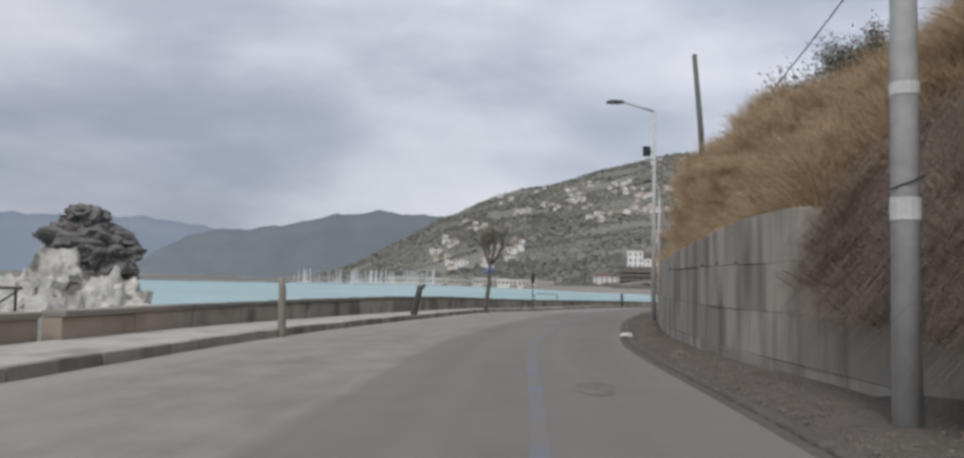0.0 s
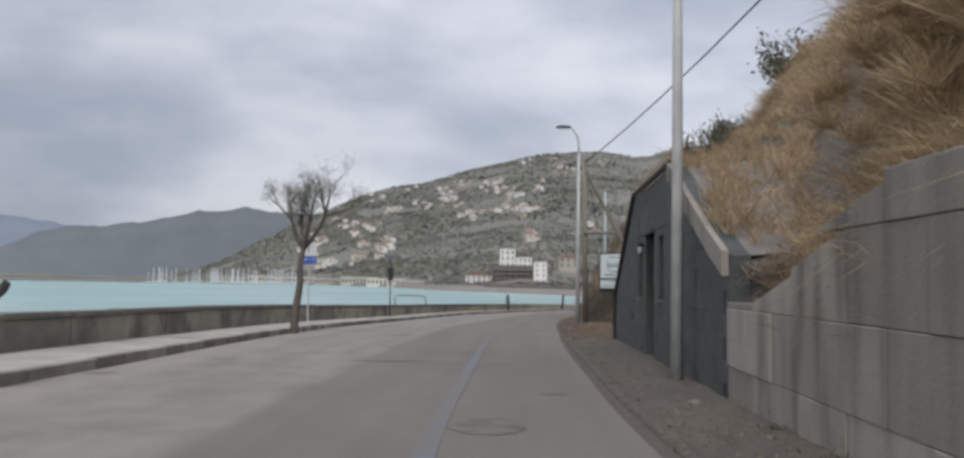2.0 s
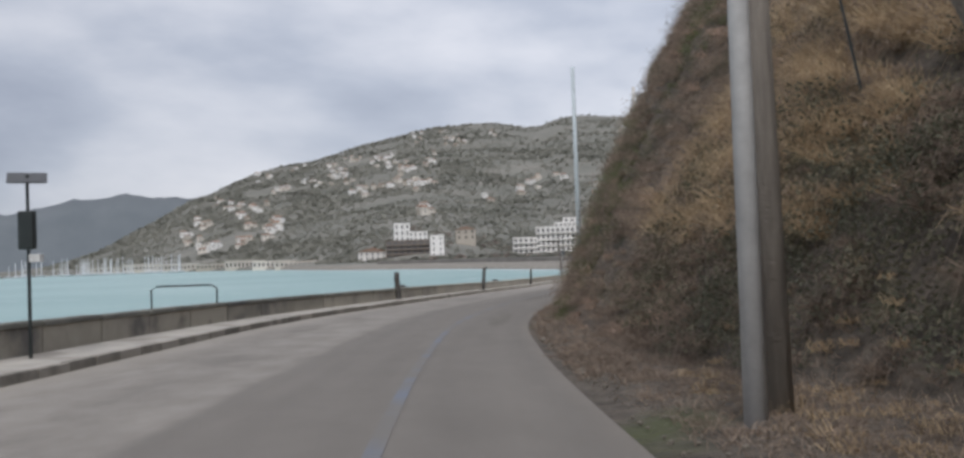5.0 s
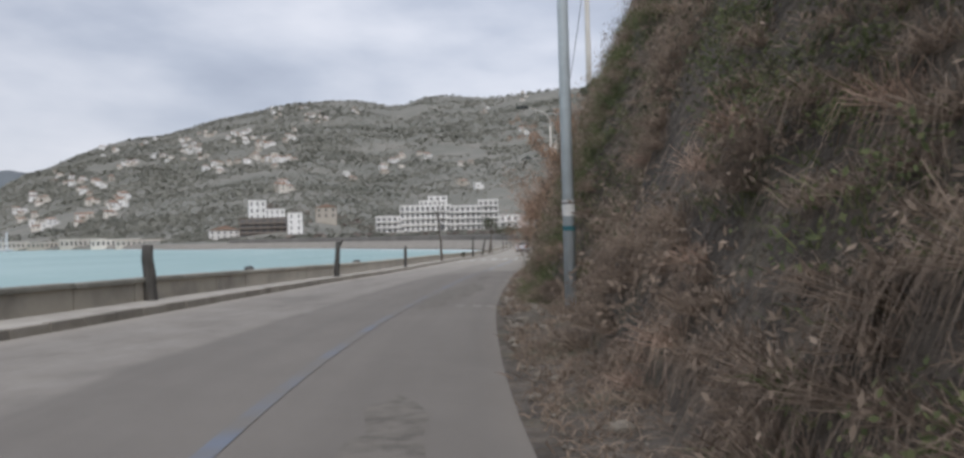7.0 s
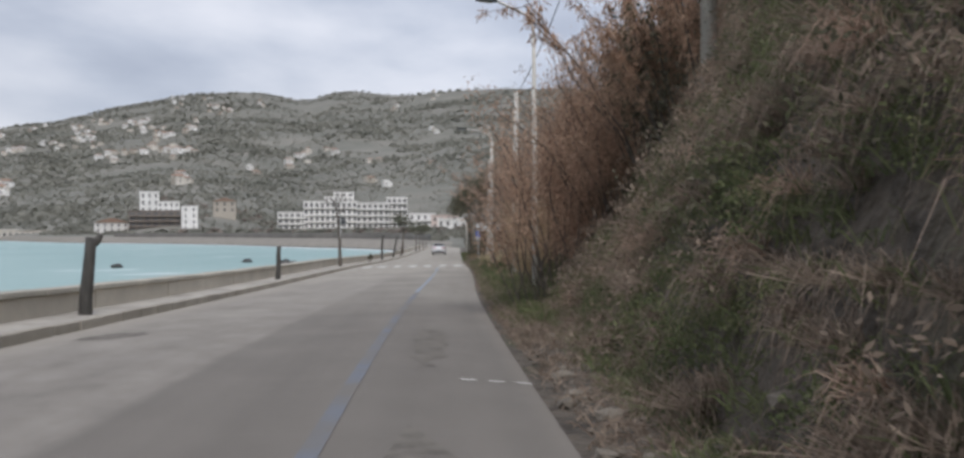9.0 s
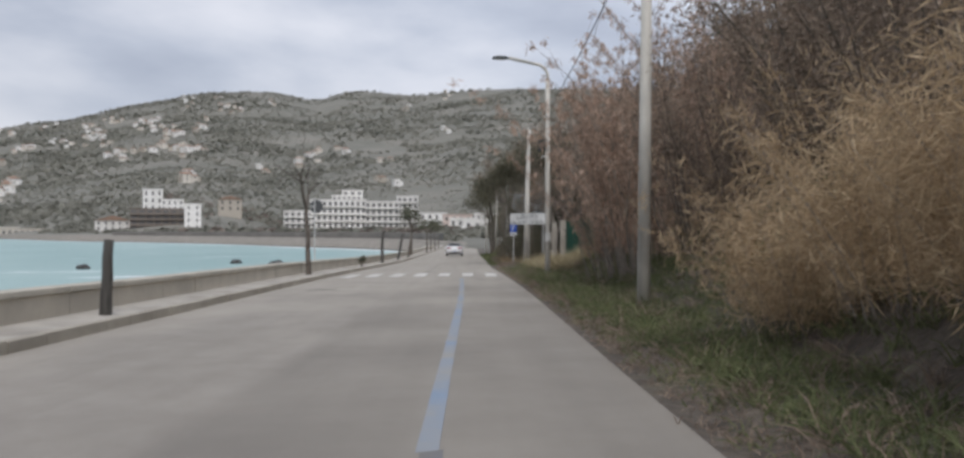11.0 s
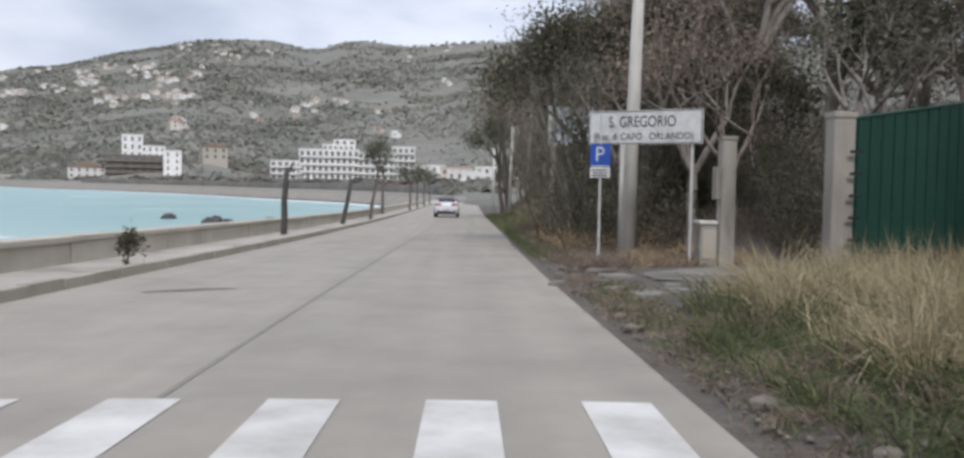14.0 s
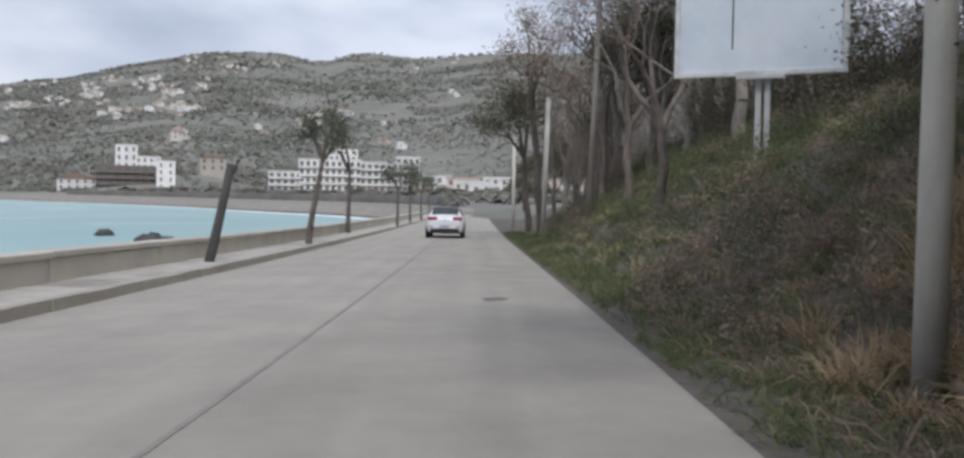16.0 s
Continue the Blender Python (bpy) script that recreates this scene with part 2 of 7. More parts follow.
SOIL = material("bank_soil", (0.04, 0.033, 0.026), (0.14, 0.117, 0.092), 4.0, 0.95, 1.0, 7, stain=(0.07, 0.075, 0.035), stain_scale=0.5, bump_dist=0.14)
sun_or_tint(SOIL, (0.12, 0.106, 0.09), 46, 42, 4.0, 0.7)
sun_or_tint(SOIL, (0.13, 0.118, 0.102), 139, 143, 4.0, 0.6)
GRAVEL = material("verge_gravel", (0.12, 0.105, 0.085), (0.24, 0.21, 0.17), 5.0, 0.95, 0.9, 30, bump_dist=0.03)
SAND = material("beach_sand", (0.19, 0.174, 0.15), (0.28, 0.257, 0.22), 0.4, 0.95, 0.3, 8)
# greyed, low-contrast hill tones carry some of the distance haze
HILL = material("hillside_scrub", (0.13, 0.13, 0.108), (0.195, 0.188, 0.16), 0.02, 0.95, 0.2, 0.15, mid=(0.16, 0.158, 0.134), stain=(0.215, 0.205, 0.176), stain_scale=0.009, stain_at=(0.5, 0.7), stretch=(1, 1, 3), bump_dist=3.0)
ROCK_PALE = material("pale_rock", (0.34, 0.32, 0.285), (0.66, 0.625, 0.56), 1.6, 0.9, 0.9, 7, stain=(0.2, 0.185, 0.165), stain_scale=0.6, stain_at=(0.58, 0.63), bump_dist=0.12)
SEA_ROCK = material("wet_rock", (0.03, 0.03, 0.03), (0.08, 0.075, 0.07), 2.0, 0.6, 0.8, 6, bump_dist=0.1)
# blue-grey base and emission of both ridges stand in for distance haze
MOUNTAIN = material("hazed_mountain", (0.09, 0.11, 0.13), (0.12, 0.14, 0.165), 0.004, 1.0, 0.0, 1, emit=(0.30, 0.35, 0.43, 0.34))
HEADLAND = material("hazed_headland", (0.05, 0.058, 0.058), (0.085, 0.092, 0.09), 0.006, 1.0, 0.0, 1, emit=(0.25, 0.285, 0.33, 0.34))
WHITE_WALL = material("white_render", (0.62, 0.605, 0.57), (0.84, 0.83, 0.8), 0.3, 0.85, 0.1, 3, obrand=0.3)
PALE_WALL = material("pale_render", (0.42, 0.38, 0.32), (0.68, 0.64, 0.57), 0.3, 0.85, 0.1, 3, obrand=0.7)
BROWN_WALL = material("brown_unfinished_wall", (0.15, 0.125, 0.105), (0.23, 0.195, 0.165), 0.3, 0.9, 0.2, 2)
ROOF_TILE = material("roof_tiles", (0.2, 0.13, 0.095), (0.34, 0.235, 0.175), 0.5, 0.9, 0.3, 4, obrand=0.4)
GLASS_DARK = material("dark_window", (0.1, 0.1, 0.1), (0.19, 0.185, 0.175), 0.4, 0.25, 0.0, 1)
BARK = material("bark", (0.06, 0.05, 0.042), (0.17, 0.145, 0.12), 7.0, 0.92, 0.8, 25, stretch=(2, 2, 0.5))
BARK_PALE = material("pale_bark", (0.16, 0.14, 0.12), (0.32, 0.285, 0.245), 6.0, 0.92, 0.6, 25, stretch=(2, 2, 0.5))

TWIG_BARK = material("grey_brown_bark", (0.1, 0.082, 0.07), (0.24, 0.2, 0.172), 6.0, 0.92, 0.6, 25, stretch=(2, 2, 0.5))


def leafmat(name, dark, light, mid=None, rough=0.8, scale=1.1, island=0.32, gain=1.4):
    dark, light, mid = [tuple(min(0.8, v * gain) for v in c) for c in (dark, light, mid or tuple((a + b) / 2 for a, b in zip(dark, light)))]
    m = material(name, dark, light, scale, rough, 0.0, 10, mid=mid, island=island, spread=(0.27, 0.73))
    # thin leaves and blades let light through
    n, l = m.node_tree.nodes, m.node_tree.links
    b = n["Principled BSDF"]
    b.inputs["Specular IOR Level"].default_value = 0.2
    tr, mx = n.new("ShaderNodeBsdfTranslucent"), n.new("ShaderNodeMixShader")
    mx.inputs["Fac"].default_value = 0.38
    l.new(b.inputs["Base Color"].links[0].from_socket, tr.inputs["Color"])
    l.new(b.outputs[0], mx.inputs[1])
    l.new(tr.outputs[0], mx.inputs[2])
    l.new(mx.outputs[0], n["Material Output"].inputs["Surface"])
    return m


DRY_GRASS = leafmat("dry_grass_blades", (0.19, 0.135, 0.082), (0.48, 0.38, 0.25), (0.33, 0.25, 0.158))
PALE_STRAW = leafmat("pale_straw_blades", (0.2, 0.17, 0.1), (0.52, 0.45, 0.3), (0.36, 0.305, 0.19), gain=1.2)
GREEN_GRASS = leafmat("green_weed_blades", (0.048, 0.06, 0.028), (0.155, 0.165, 0.083), (0.09, 0.104, 0.05), gain=1.55)
BROWN_SCRUB = leafmat("brown_scrub_twigs", (0.095, 0.076, 0.06), (0.25, 0.2, 0.157), (0.165, 0.13, 0.101), gain=1.65)
RUST_LEAF = leafmat("rust_dry_leaves", (0.17, 0.11, 0.08), (0.5, 0.355, 0.255), (0.31, 0.212, 0.152), gain=1.4)
CANE_LEAF = leafmat("dry_cane_leaves", (0.17, 0.118, 0.088), (0.5, 0.38, 0.3), (0.31, 0.225, 0.172))
DARK_LEAF = leafmat("dark_evergreen_leaves", (0.035, 0.036, 0.024), (0.14, 0.125, 0.088), (0.078, 0.074, 0.05), gain=1.6)
OLIVE_LEAF = leafmat("grey_green_leaves", (0.05, 0.055, 0.038), (0.17, 0.17, 0.125), (0.1, 0.1, 0.072))
WOOD_TWIG = leafmat("bare_wood_twigs", (0.07, 0.056, 0.046), (0.2, 0.16, 0.132), (0.125, 0.1, 0.083))
# leaf tones greyed and lifted too, with aerial haze mixed into them
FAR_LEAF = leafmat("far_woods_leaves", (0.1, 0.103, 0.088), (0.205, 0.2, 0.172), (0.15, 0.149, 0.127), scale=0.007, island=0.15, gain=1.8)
FAR_BROWN = leafmat("far_bare_trees", (0.12, 0.1, 0.085), (0.26, 0.22, 0.19), (0.185, 0.16, 0.138), scale=0.03, island=0.3)


def plain(name, c, rough=0.6, metal=0.0, emit=None, var=0.12):
    return material(name, tuple(v * (1 - var) for v in c), tuple(min(1, v * (1 + var)) for v in c), 4.0, rough, 0.08, 40, metal, emit=emit)


def sea_material():
    m = bpy.data.materials.new("turquoise_sea")
    m.use_nodes = True
    n, l = m.node_tree.nodes, m.node_tree.links
    b = n["Principled BSDF"]
    b.inputs["Roughness"].default_value = 0.35
    b.inputs["Specular IOR Level"].default_value = 0.3
    geo = n.new("ShaderNodeNewGeometry")
    a = n.new("ShaderNodeTexNoise")
    a.inputs["Scale"].default_value, a.inputs["Detail"].default_value = 0.012, 4.0
    l.new(geo.outputs["Position"], a.inputs["Vector"])
    r = n.new("ShaderNodeValToRGB")
    r.color_ramp.elements[0].position, r.color_ramp.elements[0].color = 0.35, (0.2, 0.335, 0.325, 1)
    r.color_ramp.elements[1].position, r.color_ramp.elements[1].color = 0.65, (0.28, 0.415, 0.4, 1)
    l.new(a.outputs["Fac"], r.inputs["Fac"])
    # scattered white crests
    mp = n.new("ShaderNodeMapping")
    mp.inputs["Scale"].default_value = (0.035, 0.16, 1)
    mp.inputs["Rotation"].default_value = (0, 0, radians(-14))
    l.new(geo.outputs["Position"], mp.inputs["Vector"])
    f = n.new("ShaderNodeTexNoise")
    f.inputs["Scale"].default_value, f.inputs["Detail"].default_value, f.inputs["Roughness"].default_value = 1.0, 5.0, 0.6
    l.new(mp.outputs[0], f.inputs["Vector"])
    mr = n.new("ShaderNodeMapRange")
    mr.inputs["From Min"].default_value, mr.inputs["From Max"].default_value = 0.63, 0.7
    l.new(f.outputs["Fac"], mr.inputs["Value"])
    mx = n.new("ShaderNodeMix")
    mx.data_type = "RGBA"
    l.new(mr.outputs[0], mx.inputs["Factor"])
    l.new(r.outputs["Color"], mx.inputs[6])
    mx.inputs[7].default_value = (0.7, 0.75, 0.75, 1)
    l.new(mx.outputs[2], b.inputs["Base Color"])
    w = n.new("ShaderNodeTexNoise")
    w.inputs["Scale"].default_value, w.inputs["Detail"].default_value = 0.8, 4.0
    l.new(geo.outputs["Position"], w.inputs["Vector"])
    bp = n.new("ShaderNodeBump")
    bp.inputs["Strength"].default_value, bp.inputs["Distance"].default_value = 0.6, 0.35
    l.new(w.outputs["Fac"], bp.inputs["Height"])
    l.new(bp.outputs[0], b.inputs["Normal"])
    return m


SEA = sea_material()

# ---- mesh helpers ----


def mesh_from(name, verts, faces, mat, smooth=False):
    me = bpy.data.meshes.new(name)
    me.from_pydata([tuple(v) for v in verts], [], [tuple(f) for f in faces])
    me.materials.append(mat)
    if smooth:
        me.polygons.foreach_set("use_smooth", [True] * len(me.polygons))
    me.update()
    return me


def mesh_fast(name, v, f, mat):
    """A mesh from arrays: v (n, 3), f (m, k)."""
    v, f = np.asarray(v, np.float32), np.asarray(f, np.int32)
    me = bpy.data.meshes.new(name)
    me.vertices.add(len(v))
    me.vertices.foreach_set("co", v.ravel())
    k = f.shape[1]
    me.loops.add(f.size)
    me.loops.foreach_set("vertex_index", f.ravel())
    me.polygons.add(len(f))
    me.polygons.foreach_set("loop_start", np.arange(0, f.size, k, dtype=np.int32))
    me.materials.append(mat)
    me.update(calc_edges=True)
    return me


def mesh_bm(name, bm, mat, smooth=False):
    me = bpy.data.meshes.new(name)
    bmesh.ops.recalc_face_normals(bm, faces=bm.faces)
    bm.to_mesh(me)
    bm.free()
    me.materials.append(mat)
    if smooth:
        me.polygons.foreach_set("use_smooth", [True] * len(me.polygons))
    return me


def part(name, bm, mat, parent, label="", smooth=False):
    """Links a bmesh, or a finished mesh, as one object under a thing or a part."""
    me = bm if isinstance(bm, bpy.types.Mesh) else mesh_bm(name, bm, mat, smooth)
    ob = new(name, me)
    ob.parent = parent
    if label:
        ob["label"] = label
    return ob


def thing(name, m, label, category, group="", kind=""):
    ob = new(name)
    ob.empty_display_size = 0.2
    ob.matrix_world = m
    return tagged(ob, label, category, group, kind)


def box_bm(x0, x1, y0, y1, z0, z1, bevel=0.0, bm=None):
    bm = bm or bmesh.new()
    vs = [bm.verts.new(c) for c in ((x0, y0, z0), (x1, y0, z0), (x1, y1, z0), (x0, y1, z0), (x0, y0, z1), (x1, y0, z1), (x1, y1, z1), (x0, y1, z1))]
    fs = [bm.faces.new([vs[i] for i in q]) for q in ((3, 2, 1, 0), (4, 5, 6, 7), (0, 1, 5, 4), (1, 2, 6, 5), (2, 3, 7, 6), (3, 0, 4, 7))]
    if bevel:
        es = {ed for f in fs for ed in f.edges}
        bmesh.ops.bevel(bm, geom=list(es), offset=bevel, segments=2, affect="EDGES", profile=0.6)
    return bm


def tube_bm(points, radii, sides=10, bm=None, cap=True):
    """A tapered tube along points."""
    bm = bm or bmesh.new()
    pts = [Vector(p) for p in points]
    rings = []
    for i, p in enumerate(pts):
        d = (pts[min(i + 1, len(pts) - 1)] - pts[max(i - 1, 0)]).normalized()
        up = Vector((0, 0, 1)) if abs(d.z) < 0.9 else Vector((1, 0, 0))
        a = d.cross(up).normalized()
        b = d.cross(a)
        rings.append([bm.verts.new(p + radii[i] * (math.cos(2 * math.pi * k / sides) * a + math.sin(2 * math.pi * k / sides) * b)) for k in range(sides)])
    for r0, r1 in zip(rings, rings[1:]):
        for k in range(sides):
            bm.faces.new((r0[k], r0[(k + 1) % sides], r1[(k + 1) % sides], r1[k]))
    if cap:
        bm.faces.new(rings[0])
        bm.faces.new(rings[-1])
    return bm


def prism_bm(outline, depth, axis_y0=0.0, bm=None):
    """An outline in x, z pushed along y."""
    bm = bm or bmesh.new()
    a = [bm.verts.new((x, axis_y0, z)) for x, z in outline]
    b = [bm.verts.new((x, axis_y0 + depth, z)) for x, z in outline]
    bm.faces.new(a)
    bm.faces.new(list(reversed(b)))
    for i in range(len(outline)):
        j = (i + 1) % len(outline)
        bm.faces.new((a[i], b[i], b[j], a[j]))
    return bm


def hermite(xs, ys):
    """A smooth curve through points, as a function."""
    xs, ys = np.array(xs, float), np.array(ys, float)
    sl = np.gradient(ys, xs)

    def at(x):
        x = np.asarray(x, float)
        i = np.clip(np.searchsorted(xs, x) - 1, 0, len(xs) - 2)
        h = xs[i + 1] - xs[i]
        t = np.clip((x - xs[i]) / h, 0, 1)
        v = (2 * t**3 - 3 * t**2 + 1) * ys[i] + (t**3 - 2 * t**2 + t) * h * sl[i] + (-2 * t**3 + 3 * t**2) * ys[i + 1] + (t**3 - t**2) * h * sl[i + 1]
        return v

    return at


def grid_mesh(name, P, mat, smooth=True):
    """A sheet from an (n, m, 3) array of points."""
    n, m = P.shape[:2]
    i = np.arange(n * m).reshape(n, m)
    f = np.stack([i[:-1, :-1], i[:-1, 1:], i[1:, 1:], i[1:, :-1]], -1).reshape(-1, 4)
    me = mesh_fast(name, P.reshape(-1, 3), f, mat)
    if smooth:
        me.polygons.foreach_set("use_smooth", [True] * len(me.polygons))
    return me


def wobble(x, y, s, seed=0.0):
    return noise.noise(Vector((x * s, y * s, seed)))

# ---- the lie of the land ----
SEA_Z = -6.5
left_x = hermite([-60, -10, 10, 18.5, 26, 33, 44, 56.5, 67, 80.5, 92, 107, 137, 173, 204, 236, 300], [-7.2, -6.3, -5.55, -5.03, -4.25, -3.5, -2.5, -0.75, 1.5, 5.3, 10.9, 17.6, 31.5, 48.9, 63.6, 79.0, 110])
right_x = hermite([-60, -10, 8, 18, 24, 29, 34, 42, 49, 56, 66, 75, 84, 97, 107, 131, 152, 172, 204, 236, 300], [2.6, 2.5, 2.15, 2.15, 2.75, 3.3, 4.0, 5.2, 6.4, 7.6, 9.5, 11.7, 14.95, 20.6, 25.2, 36.8, 46.5, 56.1, 71.3, 86.6, 117.5])
road_z = hermite([-60, -5, 20, 45, 70, 95, 120, 145, 170, 195, 240, 300], [0.3, 0.0, -0.15, -0.6, -1.22, -1.62, -2.25, -2.74, -3.28, -3.72, -4.2, -4.4])


def heading(y):
    return math.atan2(float(left_x(y + 1) - left_x(y - 1)), 2.0)


def strip(name, ys, columns, mat, smooth=True):
    """A sheet along the road: columns are functions of y giving x and z."""
    P = np.array([[(float(cx(y)), y, float(cz(y))) for cx, cz in columns] for y in ys])
    return grid_mesh(name, P, mat, smooth)


YS = np.concatenate([np.arange(-50, 60, 1.0), np.arange(60, 110, 1.0), np.arange(110, 301, 2.0)])


def lerp_col(f, dz=0.0):
    return (lambda y: left_x(y) * (1 - f) + right_x(y) * f), (lambda y: road_z(y) + dz - 0.035 * abs(2 * f - 1) ** 2)


ACROSS = np.linspace(-0.005, 1.02, 25)
road_me = strip("road", YS, [lerp_col(f) for f in ACROSS], ASPHALT)
road_me.attributes.new("across", "FLOAT", "POINT").data.foreach_set("value", np.tile(ACROSS, len(YS)).astype(np.float32))
road = tagged(new("road", road_me), "worn grey asphalt coast road with patches", "road", kind="structure")

# pavement on the sea side, wall behind it
pave_w = hermite([-60, 8, 12, 18, 24, 32, 44, 60, 80, 100, 140, 300], [1.9, 1.9, 1.9, 1.95, 1.85, 1.9, 1.7, 1.9, 1.55, 1.2, 1.25, 1.3])
KERB_H = 0.13


def wall_x(y):
    return left_x(y) - pave_w(y) / math.cos(heading(float(y)))


pavement = tagged(new("pavement", strip("pavement", YS, [(lambda y: left_x(y) - 0.14, lambda y: road_z(y) + KERB_H - 0.045), (lambda y: wall_x(y) - 0.15, lambda y: road_z(y) + KERB_H - 0.005)], PAVING)), "pale dusty concrete pavement beside the seawall", "pavement", kind="structure")

# ground on the land side: verge, bank and hill
BANK = {-60: (1.6, 0.0, 9.0, 9), 3: (1.5, 0.1, 9.0, 9), 6: (1.35, 0.9, 9.0, 8), 10: (1.35, 0.95, 9.5, 8), 11.5: (1.2, 1.85, 9.5, 9), 16: (1.15, 1.6, 9.2, 9), 24: (1.0, 1.4, 8.5, 9), 29: (1.1, 0.75, 8.5, 9), 32: (1.3, 1.5, 9.5, 8), 42: (1.5, 1.2, 9, 8), 44.5: (1.6, 0.1, 9, 7), 48: (2.2, 0.1, 9, 7), 58: (2.4, 0.1, 8.5, 7.5), 62: (1.3, 0.1, 8.5, 8.5), 69: (0.75, 0.1, 9.0, 8), 76: (0.5, 0.1, 10.5, 6.5), 80.5: (0.5, 0.1, 10.8, 6.3), 82: (1.4, 0.1, 10.7, 5.6), 84.8: (1.4, 0.1, 10.6, 5.6), 86: (0.5, 0.1, 10.5, 6.2), 95: (0.45, 0.1, 10, 6), 104: (0.9, 0.1, 6, 8), 115: (1.6, 0.1, 4.5, 8), 143: (2.6, 0.1, 2.6, 10), 149: (8.0, 0.0, 1.5, 10), 153: (8.0, 0.0, 1.5, 10), 160: (2.5, 0.05, 2.0, 8), 166: (0.6, 0.05, 4.5, 9), 190: (0.6, 0.05, 4.5, 9), 215: (2.5, 0.05, 3.0, 12), 300: (4.0, 0.05, 3.0, 30)}
by = sorted(BANK)
bank_cols = [np.array([BANK[k][j] for k in by], float) for j in range(4)]


def bank_at(y):
    return [float(np.interp(y, by, c)) for c in bank_cols]


def bank_h(y, u):
    """Height of the ground over the road's edge, u metres inland of it."""
    uf, hf, top, w = bank_at(y)
    if u <= uf:
        return 0.06 * min(1, u / 0.5) + 0.02 * wobble(u, y, 1.3, 4)
    q = (u - uf - 0.3) / w
    if q <= 0:
        return hf * (u - uf) / 0.3
    p = float(np.interp(y, [9, 12, 28, 36], [1.5, 1.05, 1.05, 1.5]))
    h = hf + (top - hf) * (1 - (1 - min(q, 1)) ** p) + max(0, u - uf - w) * 0.12
    return h + (0.5 * wobble(u, y, 0.35, 2) + 0.22 * wobble(u, y, 1.1, 9)) * min(1, q * 4)


def ground_at(y, u):
    return Vector((float(right_x(y)) + u, y, float(road_z(y)) + bank_h(y, u)))


gy = np.concatenate([np.arange(-50, 118, 0.6), np.arange(118, 200, 0.8), np.arange(200, 301, 2.5)])
rows = []
for y in gy:
    uf, hf, top, w = bank_at(y)
    us = [-0.15, 0.0, 0.25 * uf, 0.5 * uf, 0.75 * uf, uf] + [uf + 0.3 + w * q for q in (0.0, 0.06, 0.12, 0.2, 0.28, 0.36, 0.45, 0.55, 0.65, 0.75, 0.87, 1.0)] + [uf + w + k for k in (3, 8, 16, 30, 55, 90, 160, 280, 450)]
    rows.append([(float(right_x(y)) + u, y, float(road_z(y)) + (bank_h(y, u) if u > 0 else -0.03)) for u in us])
ground = tagged(new("ground", grid_mesh("ground", np.array(rows), SOIL)), "dry earth verge and steep scrubby bank", "ground", kind="structure")

# sea, one sheet to the horizon
me = mesh_from("water", [(-4500, -300, SEA_Z), (600, -300, SEA_Z), (600, 4700, SEA_Z), (-4500, 4700, SEA_Z)], [(0, 1, 2, 3)], SEA)
tagged(new("water", me), "turquoise choppy sea of the bay", "sea", kind="structure")

# the coast across the bay: beach, plain and hill, in rings round a point on the road
COAST_C = (48.0, 160.0)
shore_r = hermite([-60, -40, -26, -20, -12, -6, -2.5, 2, 6.7, 12, 16, 19, 22, 24, 26, 40, 80], [2600, 1500, 1020, 900, 820, 650, 450, 370, 305, 235, 205, 180, 150, 120, 100, 100, 100])
hill_el = hermite([-60, -40, -26, -16, -13, -11, -9, -7, -5, -3, 1, 6.3, 8.4, 12.8, 15.9, 17.4, 22.4, 25.6, 32, 45, 80], [0.05, 0.05, 0.05, 0.1, 1.0, 2.1, 3.2, 4.3, 5.2, 6.0, 6.8, 8.3, 8.75, 9.05, 8.75, 9.2, 9.2, 9.55, 9.6, 9.2, 8.0])
hill_r = hermite([-60, -26, -9, 0, 10, 25, 80], [2300, 1900, 2200, 2800, 3000, 2800, 1800])


plain_r = hermite([-60, -26, 0, 4, 9, 12, 16, 20, 26, 40, 80], [2700, 1110, 520, 440, 460, 530, 560, 560, 540, 350, 250])


def coast_z(az, r):
    r0, r1 = float(shore_r(az)), float(hill_r(az))
    d = r - r0
    ridge = (r1 - 120) * math.tan(radians(float(hill_el(az))))
    base = SEA_Z + 2.6 * min(1, max(0, d / 14)) ** 0.7 + 1.5 * min(1, max(0, (d - 14) / 60))
    if d < -1:
        base = SEA_Z - 0.6
    rp = min(max(float(plain_r(az)), r0 + 70), r0 + 420)
    q = min(1.25, max(0.0, (r - rp) / (r1 - rp)))
    x, y = COAST_C[0] + r * math.sin(radians(az)), COAST_C[1] + r * math.cos(radians(az))
    rise = ridge * (0.35 * q + 0.65 * q**1.5) if q <= 1 else ridge * (1 - 0.9 * (q - 1))
    rough = (22 * wobble(x, y, 0.0023, 3) + 7 * wobble(x, y, 0.008, 7)) * min(1, q * 5) * (1 - 0.7 * q**6 if q < 1 else 0.3)
    return base + rise + rough


def coast_at(az, r, dz=0.0):
    a = radians(az)
    return Vector((COAST_C[0] + r * math.sin(a), COAST_C[1] + r * math.cos(a), coast_z(az, r) + dz))


azs = np.concatenate([np.arange(-46, -10, 1.0), np.arange(-10, 40, 0.4), np.arange(40, 82, 2.0)])
qs = np.concatenate([[-8, -0.5, 3, 8, 14, 30, 60], np.linspace(90, 3300, 60)])
rows = [[tuple(coast_at(az, float(shore_r(az)) + d * (1 if d < 90 else (float(hill_r(az)) * 1.2 - float(shore_r(az))) / 3300))) for d in qs] for az in azs]
